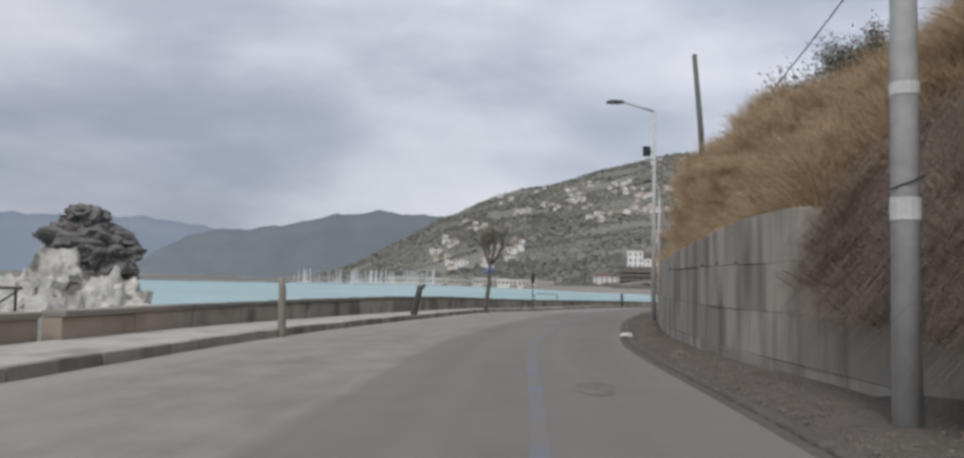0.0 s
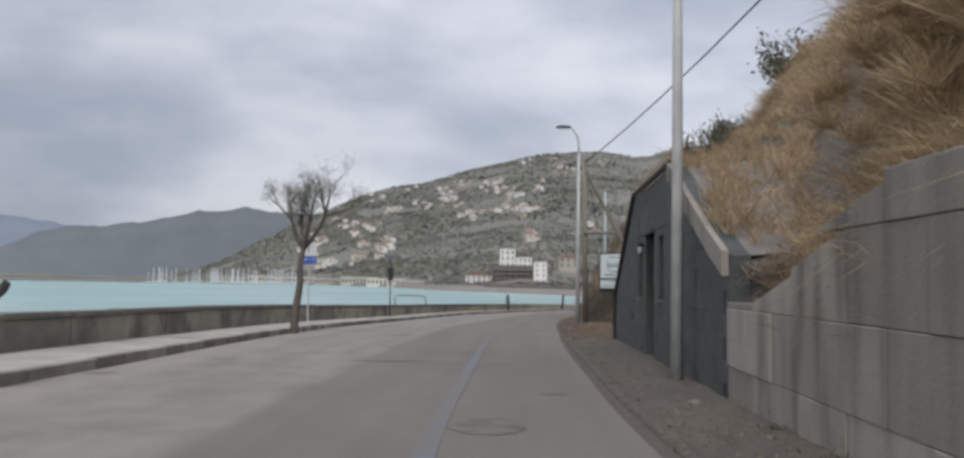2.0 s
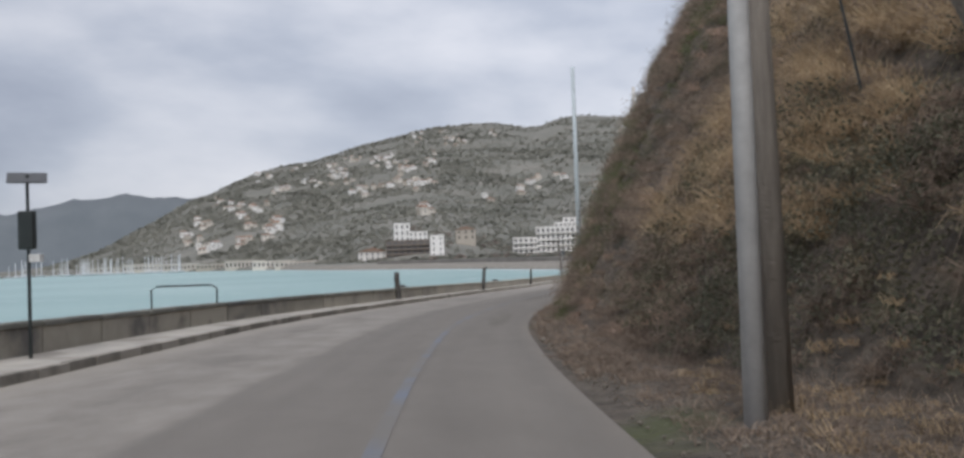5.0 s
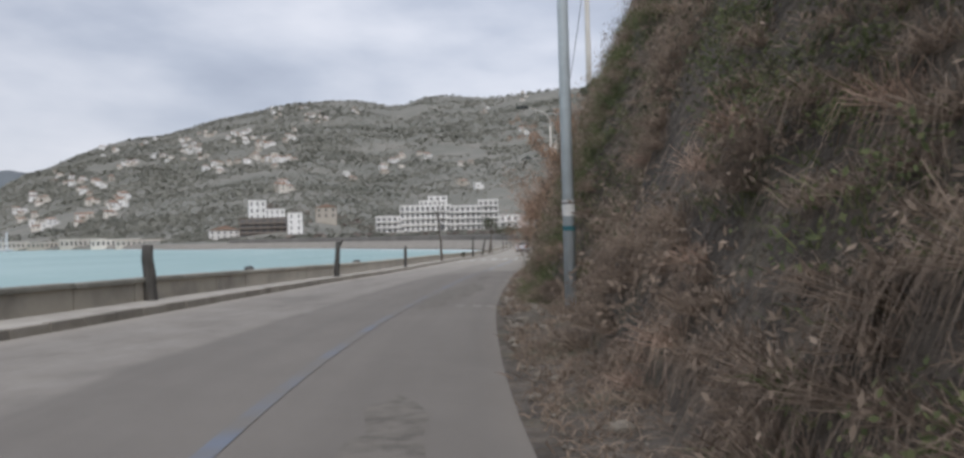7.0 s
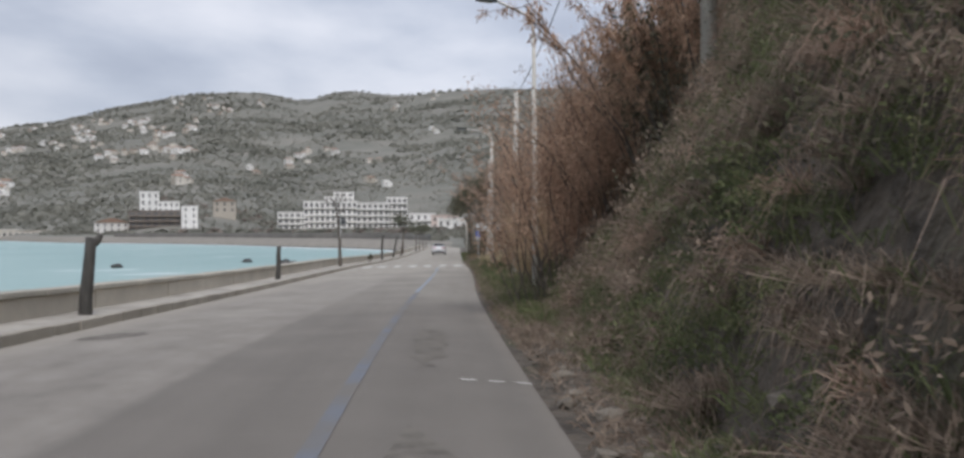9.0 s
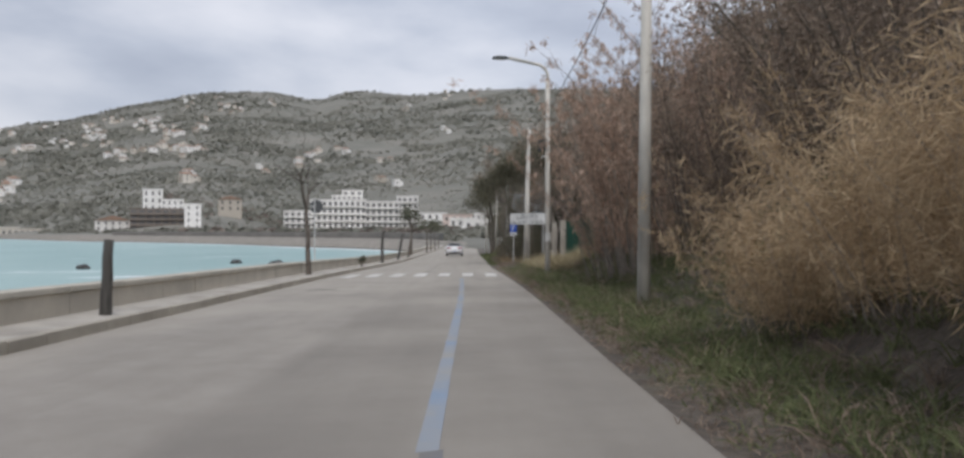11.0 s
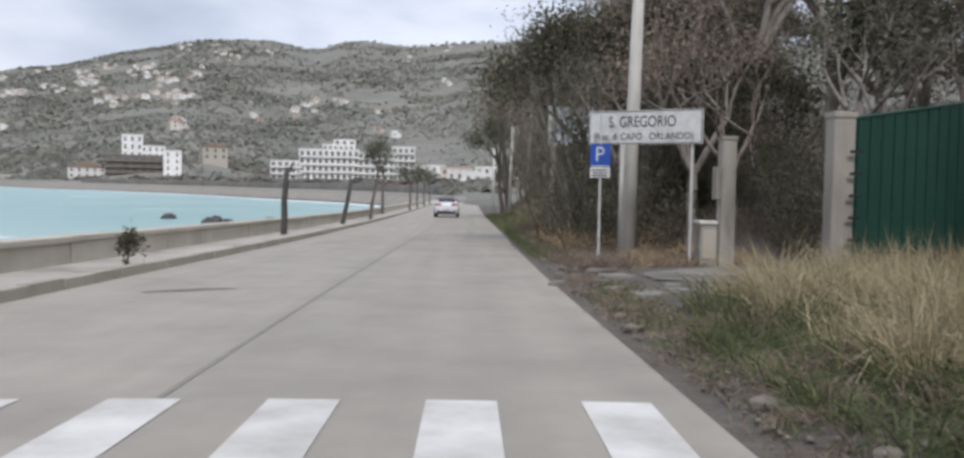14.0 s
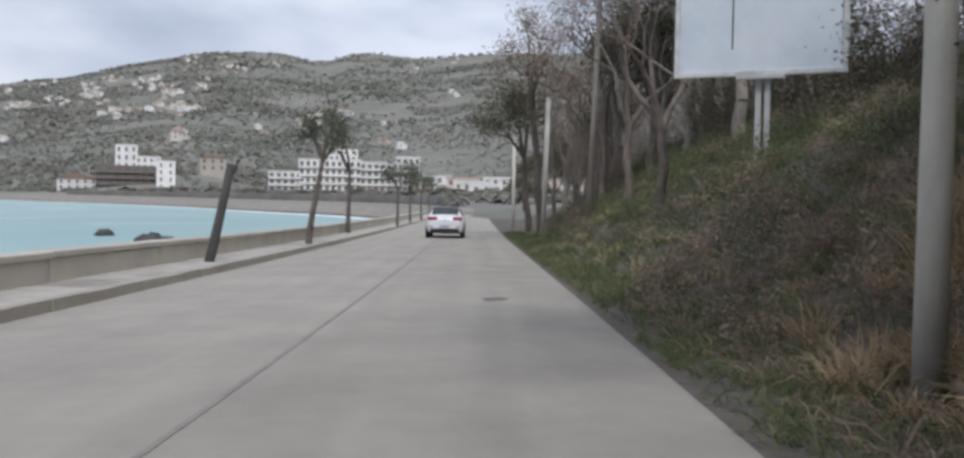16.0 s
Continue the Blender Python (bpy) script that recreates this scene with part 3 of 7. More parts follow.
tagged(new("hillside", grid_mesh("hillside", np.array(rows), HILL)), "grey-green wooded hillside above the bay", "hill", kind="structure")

# far mountains
def ridge(name, azs_el, dist, mat, label, seed):
    """A far ridge as a curved sheet round the start of the road; azs_el gives its skyline in degrees."""
    el = hermite(*azs_el)
    rows = []
    for az in np.arange(azs_el[0][0], azs_el[0][-1], 0.35):
        a = radians(az)
        h = dist * math.tan(radians(max(0.0, float(el(az))))) + 16 * wobble(az, 0, 0.7, seed) + 9 * wobble(az, 0, 2.3, seed + 3)
        rows.append([(dist * math.sin(a) * k, dist * math.cos(a) * k, SEA_Z - 1 + max(0.0, h - SEA_Z) * q) for k, q in ((0.95, 0.0), (0.965, 0.3), (0.985, 0.7), (1.0, 1.0), (1.03, 0.2))])
    tagged(new(name, grid_mesh(name, np.array(rows), mat)), label, "mountains", kind="structure")


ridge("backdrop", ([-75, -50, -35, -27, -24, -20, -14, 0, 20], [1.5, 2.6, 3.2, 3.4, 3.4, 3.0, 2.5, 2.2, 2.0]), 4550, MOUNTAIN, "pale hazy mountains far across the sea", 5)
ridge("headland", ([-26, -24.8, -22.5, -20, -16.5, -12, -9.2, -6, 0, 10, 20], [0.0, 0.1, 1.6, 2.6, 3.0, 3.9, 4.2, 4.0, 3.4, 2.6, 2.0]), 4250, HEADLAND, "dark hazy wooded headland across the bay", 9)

# ---- kerb, seawall ----


kerb = thing("kerb", pose(0, 0, 0), "chipped concrete kerbstones along the pavement", "kerb", kind="structure")
kerb_me = mesh_bm("kerbstone", box_bm(-0.16, 0.0, -0.494, 0.494, -0.25, 0.0, 0.02), KERB)
y = -14.0
while y < 262:
    h = heading(y)
    ob = new("kerbstone", kerb_me)
    ob.parent = kerb
    sl = math.atan2(float(road_z(y + 1) - road_z(y - 1)), 2.0 / math.cos(h))
    ob.matrix_basis = pose(float(left_x(y)) + random.uniform(-0.012, 0.012), y, float(road_z(y)) + KERB_H + random.uniform(-0.012, 0.006), math.degrees(sl), random.uniform(-1.2, 1.2), -math.degrees(h))
    y += 1.0 * math.cos(h)

seawall = thing("seawall", pose(0, 0, 0), "low rendered seawall with stained concrete coping", "wall", kind="structure")
WALL_H = hermite([-60, 20, 36, 64, 90, 140, 300], [0.48, 0.47, 0.6, 0.63, 0.5, 0.46, 0.52])
y, SEG = 15.0, 2.4
wall_ys = []
while y < 262:
    wall_ys.append(y)
    y += SEG * math.cos(heading(y))
wall_me = mesh_bm("wall_panel", box_bm(-0.34, 0.0, -SEG / 2 + 0.008, SEG / 2 - 0.008, -5.5, 0.0, 0.012), SEAWALL)
cope_me = mesh_bm("coping", box_bm(-0.38, 0.05, -SEG / 2 + 0.006, SEG / 2 - 0.006, 0.0, 0.11, 0.025), COPING)
for y in wall_ys + [12.3, 9.9, 7.5, 5.1]:
    off = 0.0 if y > 14 else -0.2
    h = heading(y)
    sl = math.degrees(math.atan2(float(road_z(y + 1) - road_z(y - 1)), 2.0 / math.cos(h)))
    top = float(road_z(y)) + KERB_H + float(WALL_H(y)) - 0.1
    wx = float(wall_x(y + SEG / 2)) * 0.5 + float(wall_x(y - SEG / 2)) * 0.5
    wh = math.degrees(math.atan2(float(wall_x(y + 1) - wall_x(y - 1)), 2.0))
    for nm, me in (("wall_panel", wall_me), ("coping", cope_me)):
        ob = new(nm, me)
        ob.parent = seawall
        ob.matrix_basis = pose(wx + off + random.uniform(-0.01, 0.01), y, top + (0 if nm == "wall_panel" else 0.0) + random.uniform(-0.008, 0.008), sl, 0, -wh)

# ---- the land side, built things ----


def rotz(deg):
    return Matrix.Rotation(radians(deg), 4, "Z")


def text_mesh(s, size, mat, width=None):
    cu = bpy.data.curves.new("lettering", "FONT")
    cu.body, cu.size, cu.align_x, cu.align_y, cu.extrude = s, size, "CENTER", "CENTER", 0.002
    tmp = bpy.data.objects.new("lettering", cu)
    me = bpy.data.meshes.new_from_object(tmp)
    bpy.data.objects.remove(tmp)
    if width:
        xs = [v.co.x for v in me.vertices]
        k = width / (max(xs) - min(xs))
        for v in me.vertices:
            v.co.x *= k
    me.materials.clear()
    me.materials.append(mat)
    me.transform(Matrix.Rotation(radians(90), 4, "X"))
    return me


INK = plain("black_paint", (0.03, 0.03, 0.035), 0.6)
SIGN_WHITE = material("sign_white", (0.5, 0.5, 0.48), (0.68, 0.68, 0.66), 5.0, 0.5, 0.05, 30, stain=(0.4, 0.4, 0.38), stain_scale=2.0)
SIGN_BLUE = plain("sign_blue", (0.02, 0.075, 0.38), 0.4)
SIGN_BACK = plain("sign_back_grey", (0.07, 0.072, 0.075), 0.6)
STEEL_DARK = plain("dark_painted_steel", (0.03, 0.036, 0.035), 0.5, 0.3)
STEEL_GREEN = plain("green_painted_sheet", (0.02, 0.075, 0.055), 0.5, 0.1)
LAMP_GLASS = plain("lamp_glass", (0.5, 0.5, 0.48), 0.3)

# cast concrete retaining wall in lifts and bays
retaining = thing("wall_retaining", pose(0, 0, 0), "stained cast-concrete retaining wall below a dry bank", "wall", kind="structure")
wall_line = hermite([6, 9, 11.2, 13, 17.5, 21, 25.4, 29.75], [3.6, 3.5, 3.3, 3.12, 3.1, 3.3, 3.85, 4.45])
def wall_top(y):
    return np.interp(y, [6, 10.95, 11.05, 13, 15, 16.5, 21, 24, 25.6, 26.2, 28.6, 29.75], [1.08, 1.08, 2.04, 2.02, 1.9, 1.8, 1.64, 1.66, 1.72, 1.5, 0.8, 0.78])


def bay(y0, y1, z0, z1a, z1b, thick=0.32, skew=0.0):
    """One cast panel between two places along the wall."""
    a, b = Vector((float(wall_line(y0)) + skew, y0 + 0.006, 0)), Vector((float(wall_line(y1)) + skew, y1 - 0.006, 0))
    n = Vector((b.y - a.y, a.x - b.x, 0)).normalized() * thick
    bm = bmesh.new()
    lo = [bm.verts.new((*p.xy, z0)) for p in (a, b, b + n, a + n)]
    hi = [bm.verts.new((*p.xy, z)) for p, z in ((a, z1a), (b, z1b), (b + n, z1b), (a + n, z1a))]
    bm.faces.new(list(reversed(lo)))
    bm.faces.new(hi)
    for i in range(4):
        j = (i + 1) % 4
        bm.faces.new((lo[i], lo[j], hi[j], hi[i]))
    bmesh.ops.bevel(bm, geom=list(bm.edges), offset=0.007, segments=1, affect="EDGES")
    return bm


lifts = [-0.6, 0.12, 0.72, 1.36, 2.3]
for k, (z0, z1) in enumerate(zip(lifts, lifts[1:])):
    step = (11.0 - 6.0) / 4
    ends = [6.0 + step * q for q in range(5)] + [12.0 + 0.55 * (k % 2) + 1.2 * q for q in range(15)]
    ends = [v for v in ends if v < 28.9] + [29.75]
    for y0, y1 in zip(ends, ends[1:]):
        ta, tb = float(wall_top(y0 + 0.15)), float(wall_top(y1 - 0.05))
        if max(ta, tb) - z0 < 0.06:
            continue
        part("panel", bay(y0, y1, z0 + 0.004, max(z0 + 0.03, min(z1, ta)), max(z0 + 0.03, min(z1, tb)), skew=random.uniform(-0.008, 0.01)), CONCRETE, retaining)
for i, y in enumerate((13.2, 14.3, 15.4, 16.5, 19.5)):
    part("drain_pipe", tube_bm([(float(wall_line(y)) + 0.1, y, 1.42), (float(wall_line(y)) - 0.025, y, 1.40)], [0.018, 0.018], 6), STEEL_DARK, retaining, "short rusty weep pipe")

# dark block hut built into the bank
A0, B0 = Vector((4.5, 29.84, 0)), Vector((6.71, 43.43, 0))
hut_dir = math.degrees(math.atan2(B0.y - A0.y, B0.x - A0.x))
hut_m = Matrix.Translation((A0.x, A0.y, 0)) @ rotz(hut_dir)  # x along the front, -y inland
BLOCK = material("dark_painted_blocks", (0.05, 0.056, 0.055), (0.105, 0.113, 0.108), 3.0, 0.8, 0.5, 35, stain=(0.075, 0.08, 0.062), stain_scale=0.8, obrand=0.15)
hut = thing("block_hut", hut_m, "dark grey-blue concrete-block hut set into the bank, weathered", "hut")


def hut_top(s):
    return float(np.interp(s, [0, 0.8, 4.14, 9.41, 13.8], [1.3, 1.55, 2.78, 2.78, 0.66]))


HOLES = [(6.24, 7.44, -0.9, 1.85), (7.97, 8.6, 0.68, 1.78), (5.04, 5.66, 0.69, 1.76)]
cols = [0.0, 0.8, 2.5, 4.14, 5.04, 5.66, 6.24, 7.44, 7.97, 8.6, 9.41, 11.6, 13.8]
for s0, s1 in zip(cols, cols[1:]):
    hole = [h for h in HOLES if h[0] - 0.01 <= s0 and s1 <= h[1] + 0.01]
    spans = [(-0.9, None)] if not hole else ([(-0.9, hole[0][2])] if hole[0][2] > -0.8 else []) + [(hole[0][3], None)]
    for z0, z1 in spans:
        bm = prism_bm([(s0, z0), (s1, z0), (s1, hut_top(s1) - 0.02 if z1 is None else z1), (s0, hut_top(s0) - 0.02 if z1 is None else z1)], -0.22, -0.012)
        part("wall", bm, BLOCK, hut)
part("wall", box_bm(0.0, 0.22, -5.0, -0.24, -0.9, 1.24), BLOCK, hut)
for (s0, z0), (s1, z1) in (((13.84, -0.9), (13.84, 0.68)), ((13.84, 0.68), (9.42, 2.82)), ((9.42, 2.82), (4.13, 2.82))):
    part("edge_trim", tube_bm([(s0, 0.02, z0), (s1, 0.02, z1)], [0.05, 0.05], 6), plain("dark_trim", (0.03, 0.028, 0.026), 0.7), hut, "dark edging along the gable")
prof_top = [(13.8, 0.62), (9.41, 2.74), (4.14, 2.74), (0.8, 1.51), (0.0, 1.26)]
bm = bmesh.new()
va = [bm.verts.new((s, -0.05, z)) for s, z in prof_top]
vb = [bm.verts.new((s, -5.0, z + 0.5)) for s, z in prof_top]
for i in range(4):
    bm.faces.new((va[i], va[i + 1], vb[i + 1], vb[i]))
part("roof", bm, material("hut_roof_slab", (0.14, 0.13, 0.115), (0.25, 0.235, 0.21), 2.0, 0.9, 0.5, 20), hut, "bare concrete roof slab")
# a black sheet in each window slot paints the darkness of the inside
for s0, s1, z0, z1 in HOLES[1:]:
    fr = part("window", box_bm(s0, s1, -0.2, -0.15, z0, z1), plain("painted_dark_inside", (0.012, 0.012, 0.013), 0.7), hut, "unglazed window slot closed by a black sheet for its unlit inside")
    part("sill", box_bm(s0 - 0.02, s1 + 0.02, -0.16, 0.025, z0 - 0.04, z0, 0.006), COPING, fr)
    for a, b, c, d in ((s0, s0 + 0.04, z0, z1), (s1 - 0.04, s1, z0, z1), (s0 + 0.04, s1 - 0.04, z1 - 0.05, z1), (s0 + 0.04, s1 - 0.04, (z0 + z1) / 2 - 0.015, (z0 + z1) / 2 + 0.015)):
        part("frame_bar", box_bm(a, b, -0.14, -0.09, c, d), STEEL_DARK, fr)
    for q in (0.33, 0.66):
        part("bar", tube_bm([(s0 + (s1 - s0) * q, -0.1, z0), (s0 + (s1 - s0) * q, -0.1, z1)], [0.012, 0.012], 6), STEEL_DARK, fr)
# black sheet set back in the doorway, standing for the unlit room
dr = part("door_opening", box_bm(6.24, 7.44, -1.6, -1.5, -0.9, 1.85), plain("painted_dark_doorway", (0.014, 0.014, 0.015), 0.7), hut, "open doorway with a black sheet for its unlit inside")
part("door_leaf", box_bm(6.52, 7.42, -0.2, -0.14, -0.72, 1.66, 0.01), material("grey_door_sheet", (0.04, 0.04, 0.037), (0.07, 0.068, 0.06), 2.0, 0.6, 0.2, 20), hut, "dull grey steel door, shut")
part("lintel", box_bm(6.15, 7.56, -0.12, 0.07, 1.85, 1.95, 0.012), BLOCK, hut, "concrete lintel hood")
lampm = part("wall_lamp", tube_bm([(7.58, 0.0, 1.68), (7.58, 0.09, 1.7), (7.58, 0.09, 1.65)], [0.02, 0.035, 0.05], 10), STEEL_DARK, hut, "old white bulkhead wall lamp")
part("glass", tube_bm([(7.58, 0.09, 1.65), (7.58, 0.09, 1.56), (7.58, 0.09, 1.52)], [0.045, 0.042, 0.015], 10), LAMP_GLASS, lampm)
part("vent", box_bm(9.5, 9.64, 0.0, 0.02, 0.2, 0.36, 0.004), STEEL_DARK, hut, "small square vent")
part("door_step", box_bm(6.0, 7.7, 0.0, 0.35, -0.95, -0.62, 0.02), CONCRETE, hut)
# pale concrete edge of the roof slab on the near slope
for a, b in (((0.0, 1.33), (0.8, 1.59)), ((0.8, 1.59), (4.14, 2.82))):
    part("fascia", prism_bm([(a[0], a[1] - 0.27), (b[0], b[1] - 0.27), b, a], 0.075, 0.0), CONCRETE, hut, "bare concrete roof edge")
# single blocks of the front, laid in bond
HB_L, HB_H = 0.5, 0.25
block_me = mesh_bm("block", box_bm(-HB_L / 2 + 0.001, HB_L / 2 - 0.001, -0.03, 0.0, 0.001, HB_H - 0.001, 0.0025), BLOCK)
for r in range(15):
    z = -0.85 + r * HB_H
    for c in range(28):
        s = c * HB_L + (0.25 if r % 2 else 0.5)
        if s + HB_L / 2 > 13.8 or s - HB_L / 2 < 0.0 or z + HB_H > min(hut_top(s - 0.25), hut_top(s + 0.25)):
            continue
        if any(s + HB_L / 2 > h[0] and s - HB_L / 2 < h[1] and z + HB_H > h[2] and z < h[3] for h in HOLES):
            continue
        ob = new("block", block_me)
        ob.parent = hut
        ob.matrix_basis = pose(s, random.uniform(-0.003, 0.003), z)

# ---- poles ----
DARK_GREY_WOOD = material("dark_grey_wood", (0.09, 0.088, 0.085), (0.17, 0.165, 0.155), 4.0, 0.85, 0.5, 40, stretch=(3, 3, 0.3))


def straight_pole(m, h, r0, r1, mat, label, cat="pole", name="utility_pole", lean=(0, 0), foot=0.6):
    t = thing(name, m, label, cat)
    part("shaft", tube_bm([(0, 0, -foot), (lean[0] * 0.5, lean[1] * 0.5, h * 0.5), (lean[0], lean[1], h)], [r0, (r0 + r1) / 2, r1], 14), mat, t, smooth=True)
    return t


def lamp_head(parent, p, ang, mat):
    """A flat street-lamp head at p, pointing along ang."""
    c, s = math.cos(ang), math.sin(ang)
    bm = bmesh.new()
    secs = [(0.0, 0.045, 0.035, -0.035), (0.12, 0.1, 0.06, -0.05), (0.4, 0.125, 0.07, -0.06), (0.58, 0.09, 0.045, -0.05), (0.64, 0.03, 0.0, -0.04)]
    rings = [[bm.verts.new((p[0] + c * d - s * w * q, p[1] + s * d + c * w * q, p[2] + z)) for q, z in ((-1, zb), (1, zb), (0.8, zt), (-0.8, zt))] for d, w, zt, zb in secs]
    for a, b in zip(rings, rings[1:]):
        for k in range(4):
            bm.faces.new((a[k], a[(k + 1) % 4], b[(k + 1) % 4], b[k]))
    bm.faces.new(rings[0])
    bm.faces.new(rings[-1])
    hd = part("lamp_head", bm, mat, parent, "grey street-lamp head")
    g = bmesh.new()
    g.faces.new([g.verts.new((p[0] + c * d - s * w, p[1] + s * d + c * w, p[2] - 0.066)) for d, w in ((0.16, -0.09), (0.5, -0.08), (0.5, 0.08), (0.16, 0.09))])
    part("glass", g, LAMP_GLASS, hd)
    return hd


def street_lamp(x, y, z, bend_h, arm, ang_deg, label, curved=True, r0=0.085, r1=0.05, mat=None, rise=0.35, foot=0.7):
    mat = mat or POLE_GREY
    t = thing("street_lamp", pose(x, y, z), label, "street lamp")
    ang = radians(ang_deg)
    c, s = math.cos(ang), math.sin(ang)
    part("shaft", tube_bm([(0, 0, -foot), (0, 0, bend_h * 0.5), (0, 0, bend_h)], [r0, (r0 + r1) / 2, r1], 14), mat, t, smooth=True)
    if curved:
        pts = [(c * arm * a, s * arm * a, bend_h + rise * b) for a, b in ((0, -0.3), (0.0, 0.25), (0.06, 0.6), (0.2, 0.85), (0.45, 0.98), (1.0, 1.25))]
    else:
        pts = [(0, 0, bend_h - 0.02), (c * arm, s * arm, bend_h + rise)]
    part("arm", tube_bm(pts, [r1 * 0.8] * len(pts), 10), mat, t, smooth=True)
    lamp_head(t, (pts[-1][0], pts[-1][1], pts[-1][2]), ang, STEEL_DARK)
    return t


def gz(x, y):
    return float(road_z(y)) + bank_h(y, max(0.0, x - float(right_x(y))))


p = straight_pole(pose(3.02, 7.2, gz(3.02, 7.2)), 8.5, 0.118, 0.085, POLE_GREY, "thick pale grey lamp column beside the retaining wall")
part("sticker", tube_bm([(0, 0, 1.62), (0, 0, 1.8)], [0.1185, 0.118], 14, cap=False), SIGN_WHITE, p, "white paper sticker")
part("sticker", tube_bm([(0, 0, 2.62), (0, 0, 2.72)], [0.1145, 0.114], 14, cap=False), SIGN_WHITE, p, "white paper sticker")
part("tie_wire", tube_bm([(-0.13, -0.04, 1.86), (0.0, -0.135, 1.92), (0.13, -0.05, 1.97)], [0.008] * 3, 5), STEEL_DARK, p)

la = street_lamp(4.62, 31.95, gz(4.62, 31.95), 7.5, 1.1, 183, "slim grey street lamp with a straight arm and floodlight", False, 0.085, 0.05, rise=0.3)
fl = part("floodlight", box_bm(-0.42, -0.16, -0.2, -0.05, 5.85, 6.2, 0.02), STEEL_DARK, la, "black square floodlight")
part("bracket", tube_bm([(0, 0, 6.0), (-0.2, -0.1, 6.05)], [0.02, 0.02], 6), STEEL_DARK, fl)
street_lamp(8.74, 58.15, gz(8.74, 58.15), 7.35, 0.35, 175, "slim grey street lamp with a short curved neck", True, 0.095, 0.06, rise=0.9)

# concrete line pole with a raking strut beside it
lp = thing("utility_pole", pose(9.2, 58.6, gz(9.2, 58.6)), "weathered line pole braced by a raking strut", "pole")
part("shaft", tube_bm([(0, 0, -0.5), (-0.12, 0, 7.2)], [0.13, 0.1], 10), WOOD_GREY, lp, smooth=True)
part("strut", tube_bm([(-0.05, -0.05, 6.6), (1.35, -0.3, 3.9), (2.1, -0.4, 2.4)], [0.075, 0.085, 0.09], 10), WOOD_GREY, lp, "raking timber strut")
part("crossbar", tube_bm([(-0.15, -0.12, 3.95), (1.42, -0.34, 3.95)], [0.06, 0.06], 8), WOOD_GREY, lp, "level brace")
part("stay", tube_bm([(0.0, -0.1, 6.5), (0.75, -0.2, 2.6)], [0.012, 0.012], 5), STEEL_DARK, lp, "thin stay wire")

straight_pole(pose(5.75, 28.3, 3.6), 4.75, 0.1, 0.075, DARK_GREY_WOOD, "dark leaning timber pole on the bank", lean=(-0.4, 0.05), foot=1.6)
pe = straight_pole(pose(25.15, 100.3, gz(25.15, 100.3)), 8.6 - 0.0, 0.12, 0.08, POLE_CONC, "grey line pole with insulators on the bank")
for i, zz in enumerate((6.9, 7.3, 7.7)):
    part("insulator", tube_bm([(0.0, 0, zz), (-0.16, -0.05, zz), (-0.16, -0.05, zz + 0.12)], [0.015, 0.02, 0.045], 8), STEEL_DARK, pe, "dark insulator")

pc = straight_pole(pose(16.15, 84.3, gz(16.15, 84.3) - 0.1), 9.0, 0.096, 0.07, plain("blue_grey_paint", (0.47, 0.53, 0.55), 0.5), "blue-grey lamp column at the foot of the bank")
base_c = 0.04 - (gz(16.15, 84.3) - 0.1)
part("sticker", tube_bm([(0, 0, base_c + 0.02), (0, 0, base_c + 0.26)], [0.0975, 0.097], 14, cap=False), SIGN_WHITE, pc, "white paper sticker")
part("band", tube_bm([(0, 0, base_c - 0.2), (0, 0, base_c - 0.13)], [0.098, 0.098], 14, cap=False), plain("teal_band", (0.03, 0.12, 0.14), 0.5), pc, "dark teal band")
part("band", tube_bm([(0, 0, base_c + 0.2), (0, 0, base_c + 0.23)], [0.0995, 0.0993], 14, cap=False), SIGN_BACK, pc)

street_lamp(29.1, 111.8, gz(29.1, 111.8), 5.24 - gz(29.1, 111.8) - 0.35, 1.15, 181, "pale street lamp with a curved neck among the dry bushes", True, 0.09, 0.05, POLE_CONC, rise=0.7)
straight_pole(pose(34.65, 122.9, gz(34.65, 122.9)), 7.6, 0.13, 0.09, POLE_CONC, "pale concrete line pole by the road edge", lean=(0.18, 0.1))
lg = street_lamp(41.87, 138.65, gz(41.87, 138.65), 7.5, 1.5, 160, "tall grey concrete lamp column with a meter box", True, 0.107, 0.075, POLE_CONC, rise=0.6)
mb = part("meter_box", box_bm(-0.36, -0.16, -0.14, 0.12, 4.7, 5.15, 0.02), STEEL_DARK, lg, "small dark meter box")
part("sticker", tube_bm([(0, 0, 1.3), (0, 0, 1.6)], [0.1035, 0.1025], 14, cap=False), SIGN_WHITE, lg, "faded paper notice")
part("bracket", tube_bm([(-0.05, 0, 4.55), (-0.3, 0, 4.45)], [0.025, 0.02], 6), SIGN_WHITE, lg)
straight_pole(pose(49.9, 154.8, gz(49.9, 154.8)), 8.0, 0.165, 0.1, POLE_CONC, "thick concrete line pole behind the town sign", lean=(0.35, 0.2))
straight_pole(pose(50.56, 155.8, gz(50.56, 155.8)), 2.6, 0.16, 0.15, POLE_CONC, "stub of an older concrete pole beside the line pole")
straight_pole(pose(53.75, 164.3, gz(53.75, 164.3)), 6.9, 0.108, 0.08, POLE_CONC, "weathered grey concrete line pole in dry grass")
straight_pole(pose(63.7, 183.8, gz(63.7, 183.8)), 8.3, 0.1, 0.075, WOOD_GREY, "thin timber line pole on the grass bank", lean=(0.5, 0.3))
